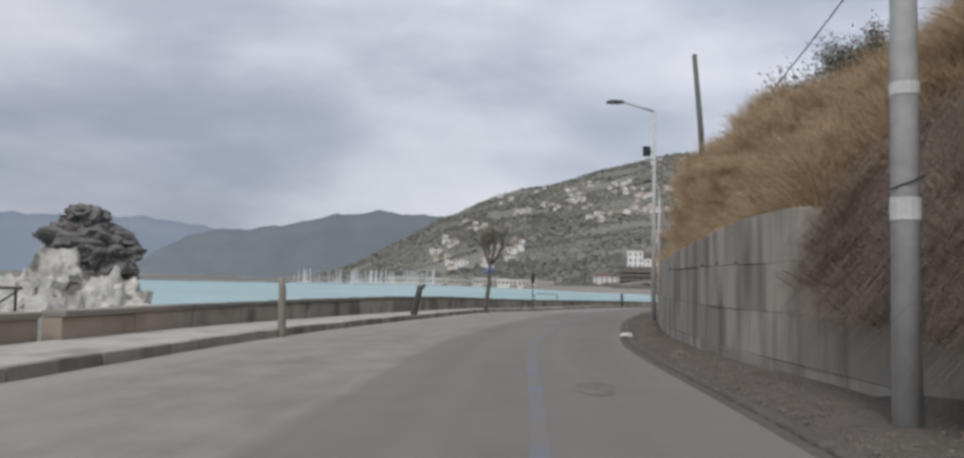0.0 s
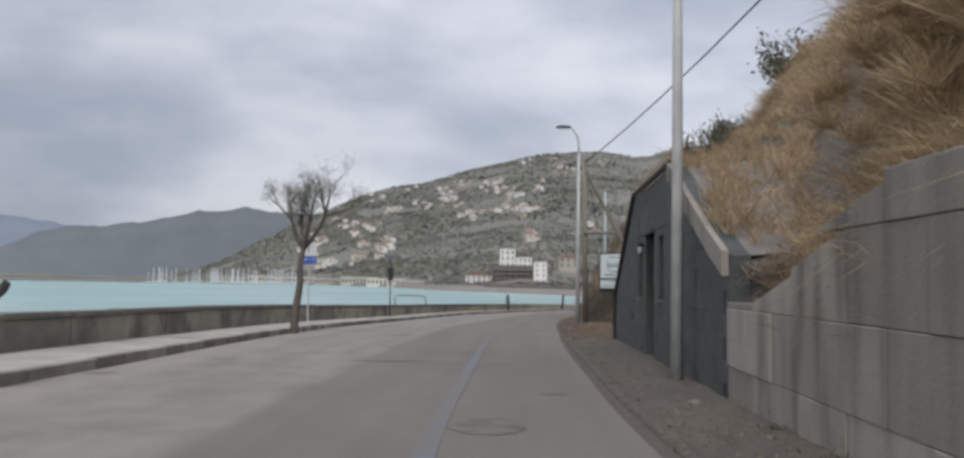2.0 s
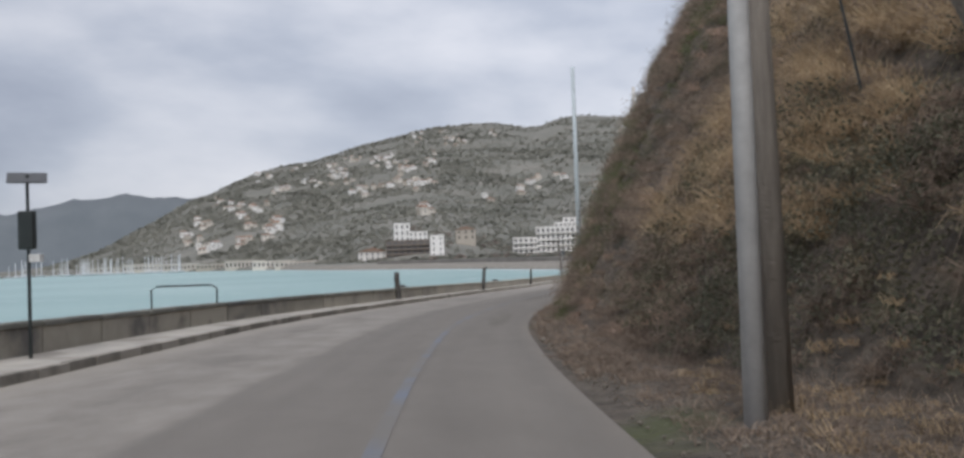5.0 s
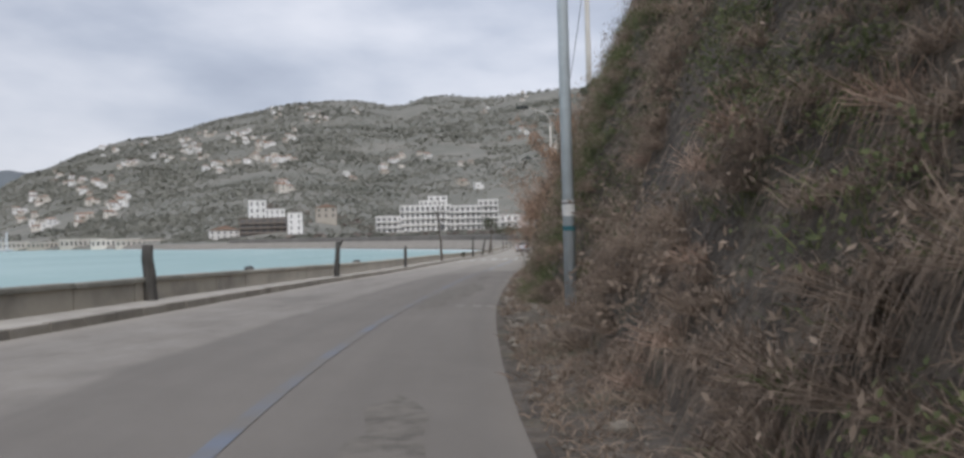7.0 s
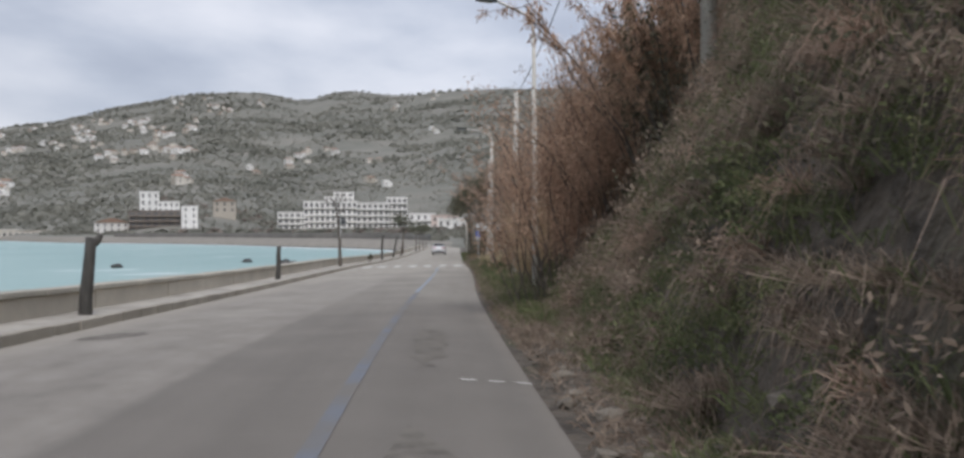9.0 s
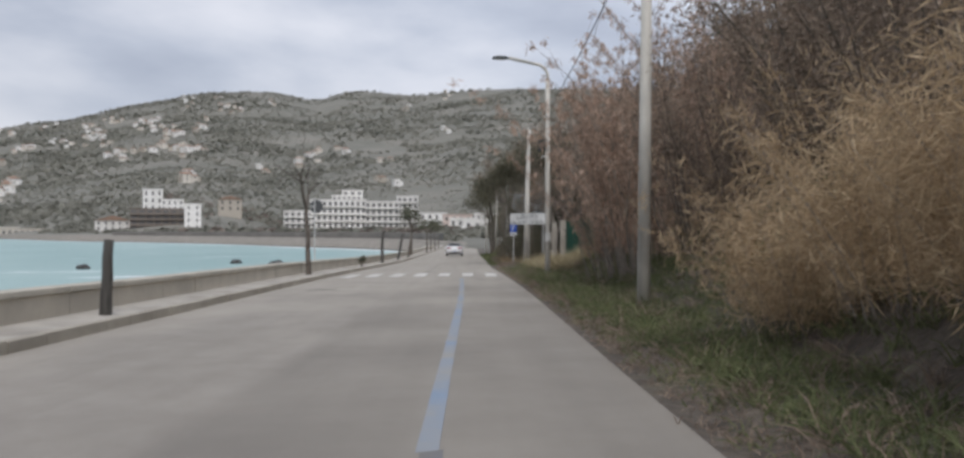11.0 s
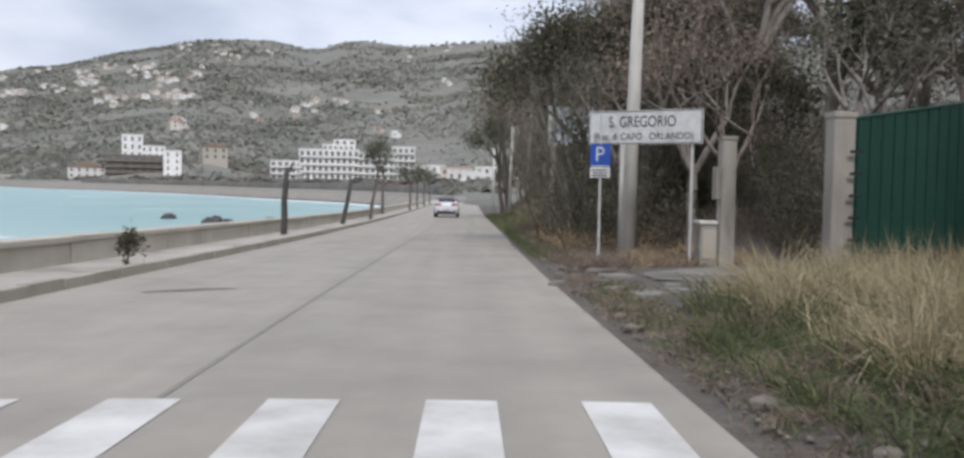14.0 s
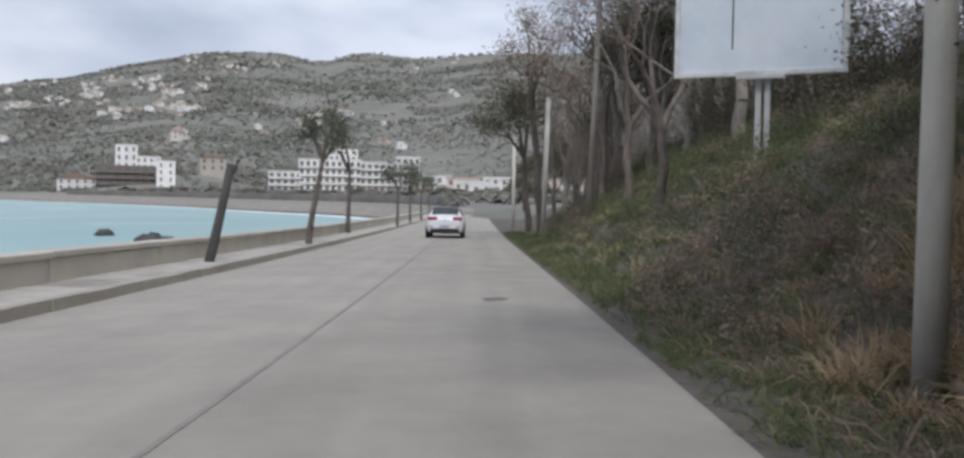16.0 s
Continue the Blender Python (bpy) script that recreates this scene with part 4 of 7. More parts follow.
straight_pole(pose(69.3, 196.4, gz(69.3, 196.4)), 6.4, 0.14, 0.1, POLE_CONC, "pale concrete line pole at the roadside", lean=(0.25, 0.1))
straight_pole(pose(76.0, 212.0, gz(76.0, 212.0)), 6.0, 0.12, 0.09, POLE_CONC, "pale concrete line pole at the roadside")


def wire(a, b, sag, name="overhead_wire", r=0.014, label="thin black overhead wire between poles"):
    a, b = Vector(a), Vector(b)
    pts = [a.lerp(b, q / 12) - Vector((0, 0, sag * 4 * (q / 12) * (1 - q / 12))) for q in range(13)]
    t = tagged(new(name, mesh_bm(name, tube_bm(pts, [r] * 13, 5), INK)), label, "cable")
    return t


wire((9.1, 58.6, gz(9.2, 58.6) + 7.0), (9.0, 13.0, 11.5), 1.0, r=0.022)
wire((25.1, 100.3, gz(25.15, 100.3) + 7.6), (34.8, 123.0, gz(34.65, 122.9) + 7.4), 0.8)
wire((34.8, 123.0, gz(34.65, 122.9) + 7.4), (50.0, 155.1, gz(49.75, 154.9) + 7.8), 0.8)
wire((69.5, 196.5, gz(69.3, 196.4) + 6.2), (64.2, 184.1, gz(63.7, 183.8) + 8.0), 0.3)

# ---- signs ----


def sign_frame(x, y, z, x2, y2):
    """Pose with x along the board from (x, y) to (x2, y2), facing the oncoming driver."""
    return Matrix.Translation((x, y, z)) @ rotz(math.degrees(math.atan2(y2 - y, x2 - x)))


# white advertising board on two legs
bb_m = sign_frame(9.04, 55.25, 0.68, 10.0, 53.5)
bb = thing("billboard", bb_m, "white roadside advertising board in a dark green frame", "billboard")
BB_W, BB_H = 2.05, 1.37
GREEN_BAND = plain("dark_green_print", (0.02, 0.1, 0.07), 0.5)
PAPER = plain("board_white", (0.66, 0.71, 0.7), 0.5, var=0.04)
part("frame", box_bm(-0.06, BB_W + 0.06, 0.0, 0.14, -0.1, BB_H + 0.06, 0.02), STEEL_DARK, bb, "dark green board frame")
part("panel", box_bm(0.03, BB_W - 0.08, -0.02, 0.0, 0.05, BB_H, 0.004), PAPER, bb, "white printed panel")
part("stripe", box_bm(0.03, BB_W - 0.08, -0.026, -0.02, 0.36, 0.44), GREEN_BAND, bb, "dark green stripe")
for x0, x1, z0, z1 in ((0.5, 0.9, 1.23, 1.255), (0.95, 1.4, 1.23, 1.255), (0.6, 0.85, 0.665, 0.7), (0.9, 1.3, 0.665, 0.7), (0.3, 0.85, 0.54, 0.58), (1.0, 1.65, 0.54, 0.58), (0.55, 0.9, 0.285, 0.31), (0.95, 1.45, 0.285, 0.31), (0.15, 0.9, 0.13, 0.155), (1.0, 1.85, 0.13, 0.155)):
    part("print_bar", box_bm(x0, x1, -0.0255, -0.02, z0, z1), GREEN_BAND, bb)
# flourish in place of the trade mark
pts = [(0.42 + 0.0105 * i + 0.05 * math.sin(i * 0.52 + 1.3), -0.023, 0.92 + 0.0006 * i + (0.17 if i < 14 else 0.065) * math.sin(i * 0.52)) for i in range(110)]
part("mark", tube_bm(pts, [0.011] * len(pts), 5), GREEN_BAND, bb, "green flowing trade mark")
for x in (0.7, 1.12):
    part("leg", tube_bm([(x, 0.07, -1.35), (x, 0.07, -0.1)], [0.035, 0.035], 8), STEEL_DARK, bb)
part("brace", tube_bm([(0.7, 0.07, -0.75), (1.12, 0.07, -0.82)], [0.02, 0.02], 6), STEEL_DARK, bb)

# town name sign
ts_m = sign_frame(48.74, 154.57, -0.55, 49.99, 152.6)
ts = thing("town_sign", ts_m, "white town-entry sign with black lettering on a grey post", "sign")
TS_W, TS_H = 2.33, 0.66
part("panel", box_bm(0, TS_W, 0, 0.03, 0, TS_H, 0.006), SIGN_WHITE, ts, "white weathered sign panel")
for x0, x1, z0, z1 in ((0.015, TS_W - 0.015, 0.012, 0.03), (0.015, TS_W - 0.015, TS_H - 0.03, TS_H - 0.012), (0.012, 0.03, 0.012, TS_H - 0.012), (TS_W - 0.03, TS_W - 0.012, 0.012, TS_H - 0.012)):
    part("border", box_bm(x0, x1, -0.003, 0.0, z0, z1), SIGN_BACK, ts)
for body, size, w, cx, cz in (("S. GREGORIO", 0.3, 1.36, 1.12, 0.43), ("(fraz. di CAPO   ORLANDO)", 0.19, 2.02, 1.14, 0.15)):
    me = text_mesh(body, size, INK, w)
    ob = part("lettering", me, INK, ts, "black painted letters")
    ob.matrix_basis = Matrix.Translation((cx, -0.004, cz))
for x, zb in ((2.12, -2.3),):
    part("post", tube_bm([(x, 0.06, zb), (x, 0.06, TS_H - 0.05)], [0.03, 0.03], 8), POLE_GREY, ts)

# parking sign
pk_m = sign_frame(48.62, 154.3, float(road_z(154.2)) + 0.05, 48.62 + 0.54, 154.3 - 0.84)
pk = thing("parking_sign", pk_m, "blue parking sign with a white plate on a grey post", "sign")
z_s = -0.78 - float(road_z(154.2)) - 0.05
part("post", tube_bm([(0.2, 0.03, -0.3), (0.2, 0.03, z_s + 0.8)], [0.027, 0.027], 8), POLE_GREY, pk)
pl = part("panel", box_bm(0, 0.42, -0.01, 0.0, z_s - 0.21, z_s + 0.23, 0.003), SIGN_BLUE, pk, "blue square panel")
part("border", box_bm(0.01, 0.41, -0.012, -0.01, z_s - 0.2, z_s - 0.188), SIGN_WHITE, pl)
ob = part("lettering", text_mesh("P", 0.4, SIGN_WHITE), SIGN_WHITE, pl, "white letter")
ob.matrix_basis = Matrix.Translation((0.2, -0.012, z_s + 0.02))
pl = part("plate", box_bm(0, 0.42, -0.008, 0.0, z_s - 0.43, z_s - 0.22, 0.003), SIGN_WHITE, pk, "small white plate with illegible lines")
for k in range(3):
    part("print_bar", box_bm(0.05, 0.37, -0.011, -0.008, z_s - 0.4 + 0.055 * k, z_s - 0.378 + 0.055 * k), SIGN_BACK, pl)

# kilometre marker of the provincial road
km = thing("road_marker_sign", pose(-2.04, 52.45, float(road_z(52.45)) + KERB_H, 0, 0, -3), "white and blue road kilometre sign on a grey post", "sign")
part("post", tube_bm([(0, 0.03, -0.2), (0, 0.03, 2.9)], [0.03, 0.03], 8), POLE_GREY, km)
a = part("panel", box_bm(-0.27, 0.27, -0.01, 0.0, 2.38, 2.86, 0.004), SIGN_WHITE, km, "white kilometre panel")
ob = part("lettering", text_mesh("1", 0.34, INK), INK, a)
ob.matrix_basis = Matrix.Translation((-0.02, -0.013, 2.61))
a = part("plate", box_bm(-0.27, 0.27, -0.01, 0.0, 2.1, 2.37, 0.004), SIGN_BLUE, km, "blue road-number plate")
ob = part("lettering", text_mesh("SP 147", 0.16, SIGN_WHITE, 0.44), SIGN_WHITE, a)
ob.matrix_basis = Matrix.Translation((0, -0.013, 2.235))

# solar warning beacon
sb = thing("solar_beacon", pose(0.74, 69.5, float(road_z(69.5)) + KERB_H, 0, 0, -12), "solar-powered warning beacon on a thin dark post", "beacon")
part("post", tube_bm([(0, 0, -0.2), (0, 0, 3.3)], [0.035, 0.03], 8), STEEL_DARK, sb)
part("lamp_box", box_bm(-0.14, 0.14, -0.12, 0.06, 1.95, 2.65, 0.04), STEEL_DARK, sb, "black double lamp housing")
part("control_box", box_bm(0.04, 0.24, -0.08, 0.08, 1.72, 1.86, 0.01), SIGN_WHITE, sb)
sp = part("solar_panel", box_bm(-0.33, 0.33, -0.22, 0.22, -0.015, 0.015, 0.005), SIGN_BACK, sb, "small tilted solar panel")
sp.matrix_basis = pose(0, 0, 3.25, 28, 0, 25)

# round sign seen from behind
rs = thing("round_sign", pose(35.72, 149.1, float(road_z(149.1)) + KERB_H, 0, 0, -26), "round traffic sign seen from its dark back", "sign")
part("post", tube_bm([(0, 0, -0.2), (0, 0, 3.35)], [0.03, 0.03], 8), POLE_GREY, rs)
part("disc", tube_bm([(0.07, 0.03, 2.93), (0.07, 0.045, 2.93)], [0.31, 0.31], 24), SIGN_BACK, rs, "dark grey back of a round panel")
part("clip", box_bm(-0.2, -0.06, 0.0, 0.03, 2.9, 2.95), SIGN_WHITE, rs)

# gateway: two pillars, green sheet gate, meter cabinet
for (x, y, top, h), lab in (((50.42, 152.4, -0.43, 2.3), "weathered rendered gate pillar with a meter box"), ((48.1, 147.7, -0.41, 2.1), "pale rendered gate pillar with a rusty iron ladder strip")):
    gp = thing("gate_pillar", pose(x, y, top, 0, 0, -25), lab, "pillar")
    part("shaft", box_bm(-0.14, 0.14, -0.14, 0.14, -h - 0.2, 0, 0.02), CONCRETE, gp)
    part("cap", box_bm(-0.155, 0.155, -0.155, 0.155, -0.05, 0.03, 0.015), CONCRETE, gp)
    if y > 150:
        part("meter_box", box_bm(-0.26, -0.14, -0.2, 0.05, -1.15, -0.55, 0.01), CONCRETE, gp)
    else:
        for k in range(5):
            part("rung", box_bm(0.05, 0.2, -0.22, -0.2, -0.5 - 0.28 * k, -0.46 - 0.28 * k), STEEL_DARK, gp)
gt = thing("sheet_gate", sign_frame(48.3, 147.75, -2.3, 51.6, 148.3), "open green corrugated sheet-metal gate", "gate")
part("frame", tube_bm([(0, 0, 0.1), (0, 0, 1.85), (3.3, 0, 2.3), (3.3, 0, 0.1), (0, 0, 0.1)], [0.03] * 5, 6), STEEL_GREEN, gt)
for k in range(22):
    x = 0.06 + k * 0.148
    part("sheet_rib", box_bm(x, x + 0.132, -0.02 if k % 2 else 0.0, 0.012 if k % 2 else 0.03, 0.12, 1.83 + 0.136 * x), STEEL_GREEN, gt)
mc = thing("meter_cabinet", pose(50.2, 152.75, float(road_z(152.7)) + 0.05, 0, 0, -25), "low concrete meter cabinet stained with moss", "cabinet")
part("body", box_bm(-0.12, 0.26, -0.22, 0.22, -0.1, 0.8, 0.03), CONCRETE, mc)
part("lid", box_bm(-0.14, 0.28, -0.25, 0.25, 0.8, 0.86, 0.015), POLE_CONC, mc)
part("door", box_bm(-0.07, 0.2, -0.235, -0.22, 0.15, 0.7, 0.005), PALE_WALL, mc, "faded cabinet door")

# blank billboard on the bank
b2 = thing("billboard", sign_frame(59.4, 174.2, 0.45, 61.7, 171.4), "blank pale-blue billboard in a white frame on a twin steel leg", "billboard")
B2W, B2H = 3.05, 1.75
part("panel", box_bm(0.08, B2W - 0.08, 0.0, 0.04, 0.08, B2H - 0.08), material("blank_poster", (0.5, 0.57, 0.64), (0.68, 0.72, 0.76), 0.8, 0.6, 0.1, 10), b2, "faded pale-blue blank poster")
for x0, x1, z0, z1 in ((0, B2W, 0, 0.09), (0, B2W, B2H - 0.09, B2H), (0, 0.09, 0.09, B2H - 0.09), (B2W - 0.09, B2W, 0.09, B2H - 0.09)):
    part("frame_bar", box_bm(x0, x1, -0.05, 0.06, z0, z1, 0.01), SIGN_WHITE, b2)
part("shelf", box_bm(1.15, 2.0, -0.1, 0.0, -0.07, 0.0, 0.01), POLE_GREY, b2)
for x in (1.48, 1.64):
    part("leg", box_bm(x, x + 0.1, 0.05, 0.15, -3.2, 0.05, 0.01), POLE_GREY, b2)
part("tear", box_bm(1.04, 1.07, -0.004, 0.0, 0.5, B2H - 0.1), SIGN_BACK, b2)

# ---- the sea side: posts, trees, rocks ----


def segs_mesh(name, segs, mat, sides=5):
    """Tapered tubes from an array of (p0, p1, r0, r1)."""
    S = np.array([[*a, *b, r0, r1] for a, b, r0, r1 in segs], float)
    p0, p1 = S[:, :3], S[:, 3:6]
    d = p1 - p0
    d /= np.linalg.norm(d, axis=1, keepdims=True) + 1e-9
    up = np.where(np.abs(d[:, 2:3]) < 0.9, [[0, 0, 1.0]], [[1.0, 0, 0]])
    a = np.cross(d, up)
    a /= np.linalg.norm(a, axis=1, keepdims=True)
    b = np.cross(d, a)
    th = 2 * np.pi * np.arange(sides) / sides
    ring = np.cos(th)[None, :, None] * a[:, None] + np.sin(th)[None, :, None] * b[:, None]
    v = np.concatenate([p0[:, None] + S[:, 6, None, None] * ring, p1[:, None] + S[:, 7, None, None] * ring], 1).reshape(-1, 3)
    base = np.arange(len(S))[:, None] * 2 * sides
    k = np.arange(sides)
    f = np.stack([base + k, base + (k + 1) % sides, base + sides + (k + 1) % sides, base + sides + k], -1).reshape(-1, 4)
    me = mesh_fast(name, v, f, mat)
    me.polygons.foreach_set("use_smooth", [True] * len(me.polygons))
    return me


def branch_out(rng, p, d, length, r, depth, segs, tips, spread=0.6, up=0.15, n=(2, 4), steps=3, shrink=0.66, wander=0.25):
    p, d = np.array(p, float), np.array(d, float)
    for s in range(steps):
        d = d + rng.normal(0, wander, 3) * 0.5 + np.array([0, 0, up * 0.3])
        d /= np.linalg.norm(d)
        q = p + d * length / steps
        r1 = r * (0.86 if depth else 0.7)
        segs.append((p, q, r, r1))
        p, r = q, r1
        if depth <= 1:
            tips.append(p.copy())
    if depth == 0:
        return
    for _ in range(rng.integers(*n)):
        e = d + rng.normal(0, spread, 3) + np.array([0, 0, up])
        e /= np.linalg.norm(e)
        branch_out(rng, p, e, length * shrink * rng.uniform(0.75, 1.15), r * 0.72, depth - 1, segs, tips, spread, up, n, steps, shrink, wander)


def leaf_cards(name, centres, size, mat, rng, spread=0.25, per=6, aspect=2.2, droop=0.0):
    """Small diamond leaves scattered round centres."""
    c = np.repeat(np.asarray(centres, float), per, 0)
    n = len(c)
    c = c + rng.normal(0, spread, (n, 3))
    a = rng.normal(0, 1, (n, 3))
    a[:, 2] -= droop
    a /= np.linalg.norm(a, axis=1, keepdims=True)
    b = np.cross(a, rng.normal(0, 1, (n, 3)))
    b /= np.linalg.norm(b, axis=1, keepdims=True)
    s = size * rng.uniform(0.6, 1.4, (n, 1))
    v = np.stack([c, c + a * s * 0.5 * aspect + b * s * 0.5, c + a * s * aspect, c + a * s * 0.5 * aspect - b * s * 0.5], 1).reshape(-1, 3)
    f = np.arange(4 * n).reshape(-1, 4)
    return mesh_fast(name, v, f, mat)


def tree_thing(seed, m, label, trunk_h, trunk_r, depth, branch_len, leaf_mat=None, leaf_size=0.08, per=6, spread=0.6, up=0.15, bark=None, lean=(0, 0), n=(2, 4), leaf_spread=0.22, category="tree", aspect=2.2, group="", tilt0=0.5, droop=0.0):
    rng = np.random.default_rng(seed)
    segs, tips = [], []
    p = np.array([0, 0, -0.3])
    steps = 5
    for s in range(steps):
        q = np.array([lean[0] * ((s + 1) / steps) ** 1.3 + rng.normal(0, 0.03), lean[1] * (s + 1) / steps + rng.normal(0, 0.03), trunk_h * (s + 1) / steps])
        segs.append((p, q, trunk_r * (1 - 0.08 * s), trunk_r * (1 - 0.08 * (s + 1))))
        p = q
    for k in range(rng.integers(3, 5)):
        an = rng.uniform(0, 6.28)
        d = np.array([math.cos(an) * tilt0, math.sin(an) * tilt0, 1.0])
        branch_out(rng, p, d / np.linalg.norm(d), branch_len * rng.uniform(0.8, 1.2), trunk_r * 0.6, depth, segs, tips, spread, up, n)
    t = thing("tree", m, label, category, group)
    part("trunk", segs_mesh("trunk", segs, bark or BARK, 7), None, t)
    if leaf_mat:
        part("crown", leaf_cards("crown", tips, leaf_size, leaf_mat, rng, leaf_spread, per, aspect, droop), None, t)
    return t


def pave_z(y):
    return float(road_z(y)) + KERB_H


def kerb_post(x, y, h, r, lean, label, mat, split=False):
    t = thing("wooden_post", pose(x, y, pave_z(y) - 0.05), label, "post", "old tree stumps and posts along the kerb")
    rng = np.random.default_rng(int(y * 10))
    pts = [(lean[0] * q + rng.normal(0, 0.012), lean[1] * q, h * q) for q in (0, 0.25, 0.5, 0.75, 1.0)]
    part("shaft", tube_bm([(0, 0, -0.3)] + pts, [r * 1.15] + [r * (1.05 - 0.25 * q) for q in (0, 0.25, 0.5, 0.75, 1.0)], 9), mat, t, smooth=True)
    if split:
        part("branch_stub", tube_bm([(lean[0] * 0.85, lean[1] * 0.85, h * 0.85), (lean[0] + 0.12, lean[1], h * 0.97), (lean[0] + 0.17, lean[1], h * 1.04)], [r * 0.6, r * 0.55, r * 0.4], 7), mat, t)
    return t


kerb_post(-5.0, 18.35, 1.12, 0.085, (-0.02, 0), "weathered grey timber post at the kerb", WOOD_GREY)
kerb_post(-3.85, 31.45, 1.08, 0.12, (0.2, 0), "short leaning tree stump at the kerb", DARK_WOOD, True)
kerb_post(10.3, 93.5, 1.28, 0.15, (-0.05, 0), "stout dark tree stump at the kerb", DARK_WOOD)
kerb_post(17.65, 108.75, 1.45, 0.12, (0.14, 0.06), "leaning dark tree stump at the kerb", DARK_WOOD, True)
kerb_post(46.1, 168.85, 2.25, 0.11, (0.12, 0.05), "tall dead trunk at the kerb", DARK_WOOD, True)
kerb_post(51.95, 180.9, 2.2, 0.11, (0.45, 0.1), "leaning dead trunk at the kerb", DARK_WOOD, True)
kerb_post(25.5, 125.6, 1.3, 0.1, (0.05, 0), "slim dark stump at the kerb", DARK_WOOD)

tree_thing(12, pose(-1.98, 47.65, pave_z(47.6) - 0.1), "small wind-bent tamarisk with sparse grey-green tips at the kerb", 2.45, 0.13, 3, 1.05, OLIVE_LEAF, 0.009, 9, 0.7, 0.25, BARK, (0.2, 0.1), n=(3, 5), leaf_spread=0.12, tilt0=0.8, aspect=15.0, droop=-0.8)
tree_thing(5, pose(34.1, 144.2, pave_z(144.2) - 0.1), "bare leafless tree with a knotted top at the kerb", 2.7, 0.12, 5, 0.95, None, up=0.1, bark=BARK, lean=(-0.12, 0), spread=0.7, tilt0=0.9)
tree_thing(23, pose(56.75, 190.7, pave_z(190.7) - 0.1), "leaning young tree with a thin dark crown at the kerb", 2.9, 0.12, 3, 0.75, OLIVE_LEAF, 0.06, 5, 0.55, 0.2, BARK, (0.5, 0.1), leaf_spread=0.18)
tree_thing(29, pose(62.1, 203.2, pave_z(203.2) - 0.1), "young tree with a forked trunk and thin dark crown", 3.1, 0.13, 3, 0.9, OLIVE_LEAF, 0.06, 6, 0.55, 0.25, BARK, (0.05, 0.1), leaf_spread=0.2)
for i, (y, sd) in enumerate(((218, 31), (228, 32), (240, 33), (252, 34))):
    tree_thing(sd, pose(float(left_x(y)) - 0.1, y, pave_z(y) - 0.1), "small kerbside tree with a thin crown", 2.6, 0.11, 2, 0.9, OLIVE_LEAF, 0.09, 7, 0.6, 0.2, BARK, leaf_spread=0.3, group="far kerbside trees")
tree_thing(37, pose(40.2, 155.7, pave_z(155.7) - 0.05), "low withered shoot growing at the kerb", 0.12, 0.03, 2, 0.22, DARK_LEAF, 0.04, 3, 0.9, 0.2, BARK, category="shrub", leaf_spread=0.06)


def rock(seed, m, size, label, mat, sub=4, rough=0.35, name="rock", scale=(1, 1, 1), freq=1.6):
    bm = bmesh.new()
    bmesh.ops.create_icosphere(bm, subdivisions=sub, radius=1.0)
    for v in bm.verts:
        c = v.co.normalized()
        n = noise.fractal(c * freq + Vector((seed, 0, 0)), 1.0, 2.1, 5) + 0.6 * abs(noise.noise(c * freq * 2.3 + Vector((0, seed, 0))))
        cell = noise.cell(c * freq * 2.2 + Vector((seed, seed, 0)))
        v.co = Vector((c.x * scale[0], c.y * scale[1], c.z * scale[2])) * size * (1 + rough * n + 0.12 * cell)
    ob = tagged(new(name, mesh_bm(name, bm, mat)), label, "rock")
    ob.matrix_world = m
    return ob


# the pale sea stack beyond the wall, of several wedged masses
stack = thing("sea_stack", pose(-20.9, 42.0, -6.6), "craggy pale rock stack topped by dark slabs, in the sea", "rock")
for sd, (x, y, z), s, sc, mt in ((1, (-0.2, 0, 3.0), 3.3, (1.05, 0.9, 1.25), ROCK_PALE), (2, (1.9, -0.6, 4.2), 2.1, (0.9, 0.8, 1.25), ROCK_PALE), (3, (-1.8, -0.4, 4.7), 2.0, (0.9, 0.9, 1.1), ROCK_PALE), (12, (-3.0, 0.2, 3.0), 2.6, (1.0, 0.9, 1.1), ROCK_PALE), (13, (-1.0, -0.9, 6.4), 1.7, (0.9, 0.7, 1.2), ROCK_PALE), (14, (3.0, -0.3, 2.6), 2.2, (0.9, 0.8, 1.1), ROCK_PALE), (4, (0.5, 0.0, 7.7), 1.5, (1.1, 1, 0.9), "dark"), (15, (1.9, -1.3, 5.7), 1.5, (0.9, 0.8, 1.1), ROCK_PALE), (16, (-2.6, -0.9, 5.5), 1.6, (0.9, 0.8, 1.15), ROCK_PALE), (5, (-0.2, 0, 9.3), 1.35, (1.3, 1, 0.8), "dark"), (6, (0.9, 0.0, 8.6), 1.15, (1.2, 1, 0.7), "dark"), (7, (-1.5, 0, 8.6), 0.8, (1, 1, 0.8), ROCK_PALE), (8, (-0.3, 0, 10.3), 0.95, (1.25, 0.9, 0.6), "dark")):
    mat_r = material("dark_slab_rock", (0.08, 0.075, 0.07), (0.22, 0.205, 0.19), 1.5, 0.9, 0.9, 6, bump_dist=0.15) if mt == "dark" else mt
    r = rock(sd * 3.7, pose(0, 0, 0), s, "", mat_r, 4, 0.42, "crag", sc, 1.9)
    for key in list(r.keys()):
        if key in ("label", "category"):
            del r[key]
    r.parent = stack
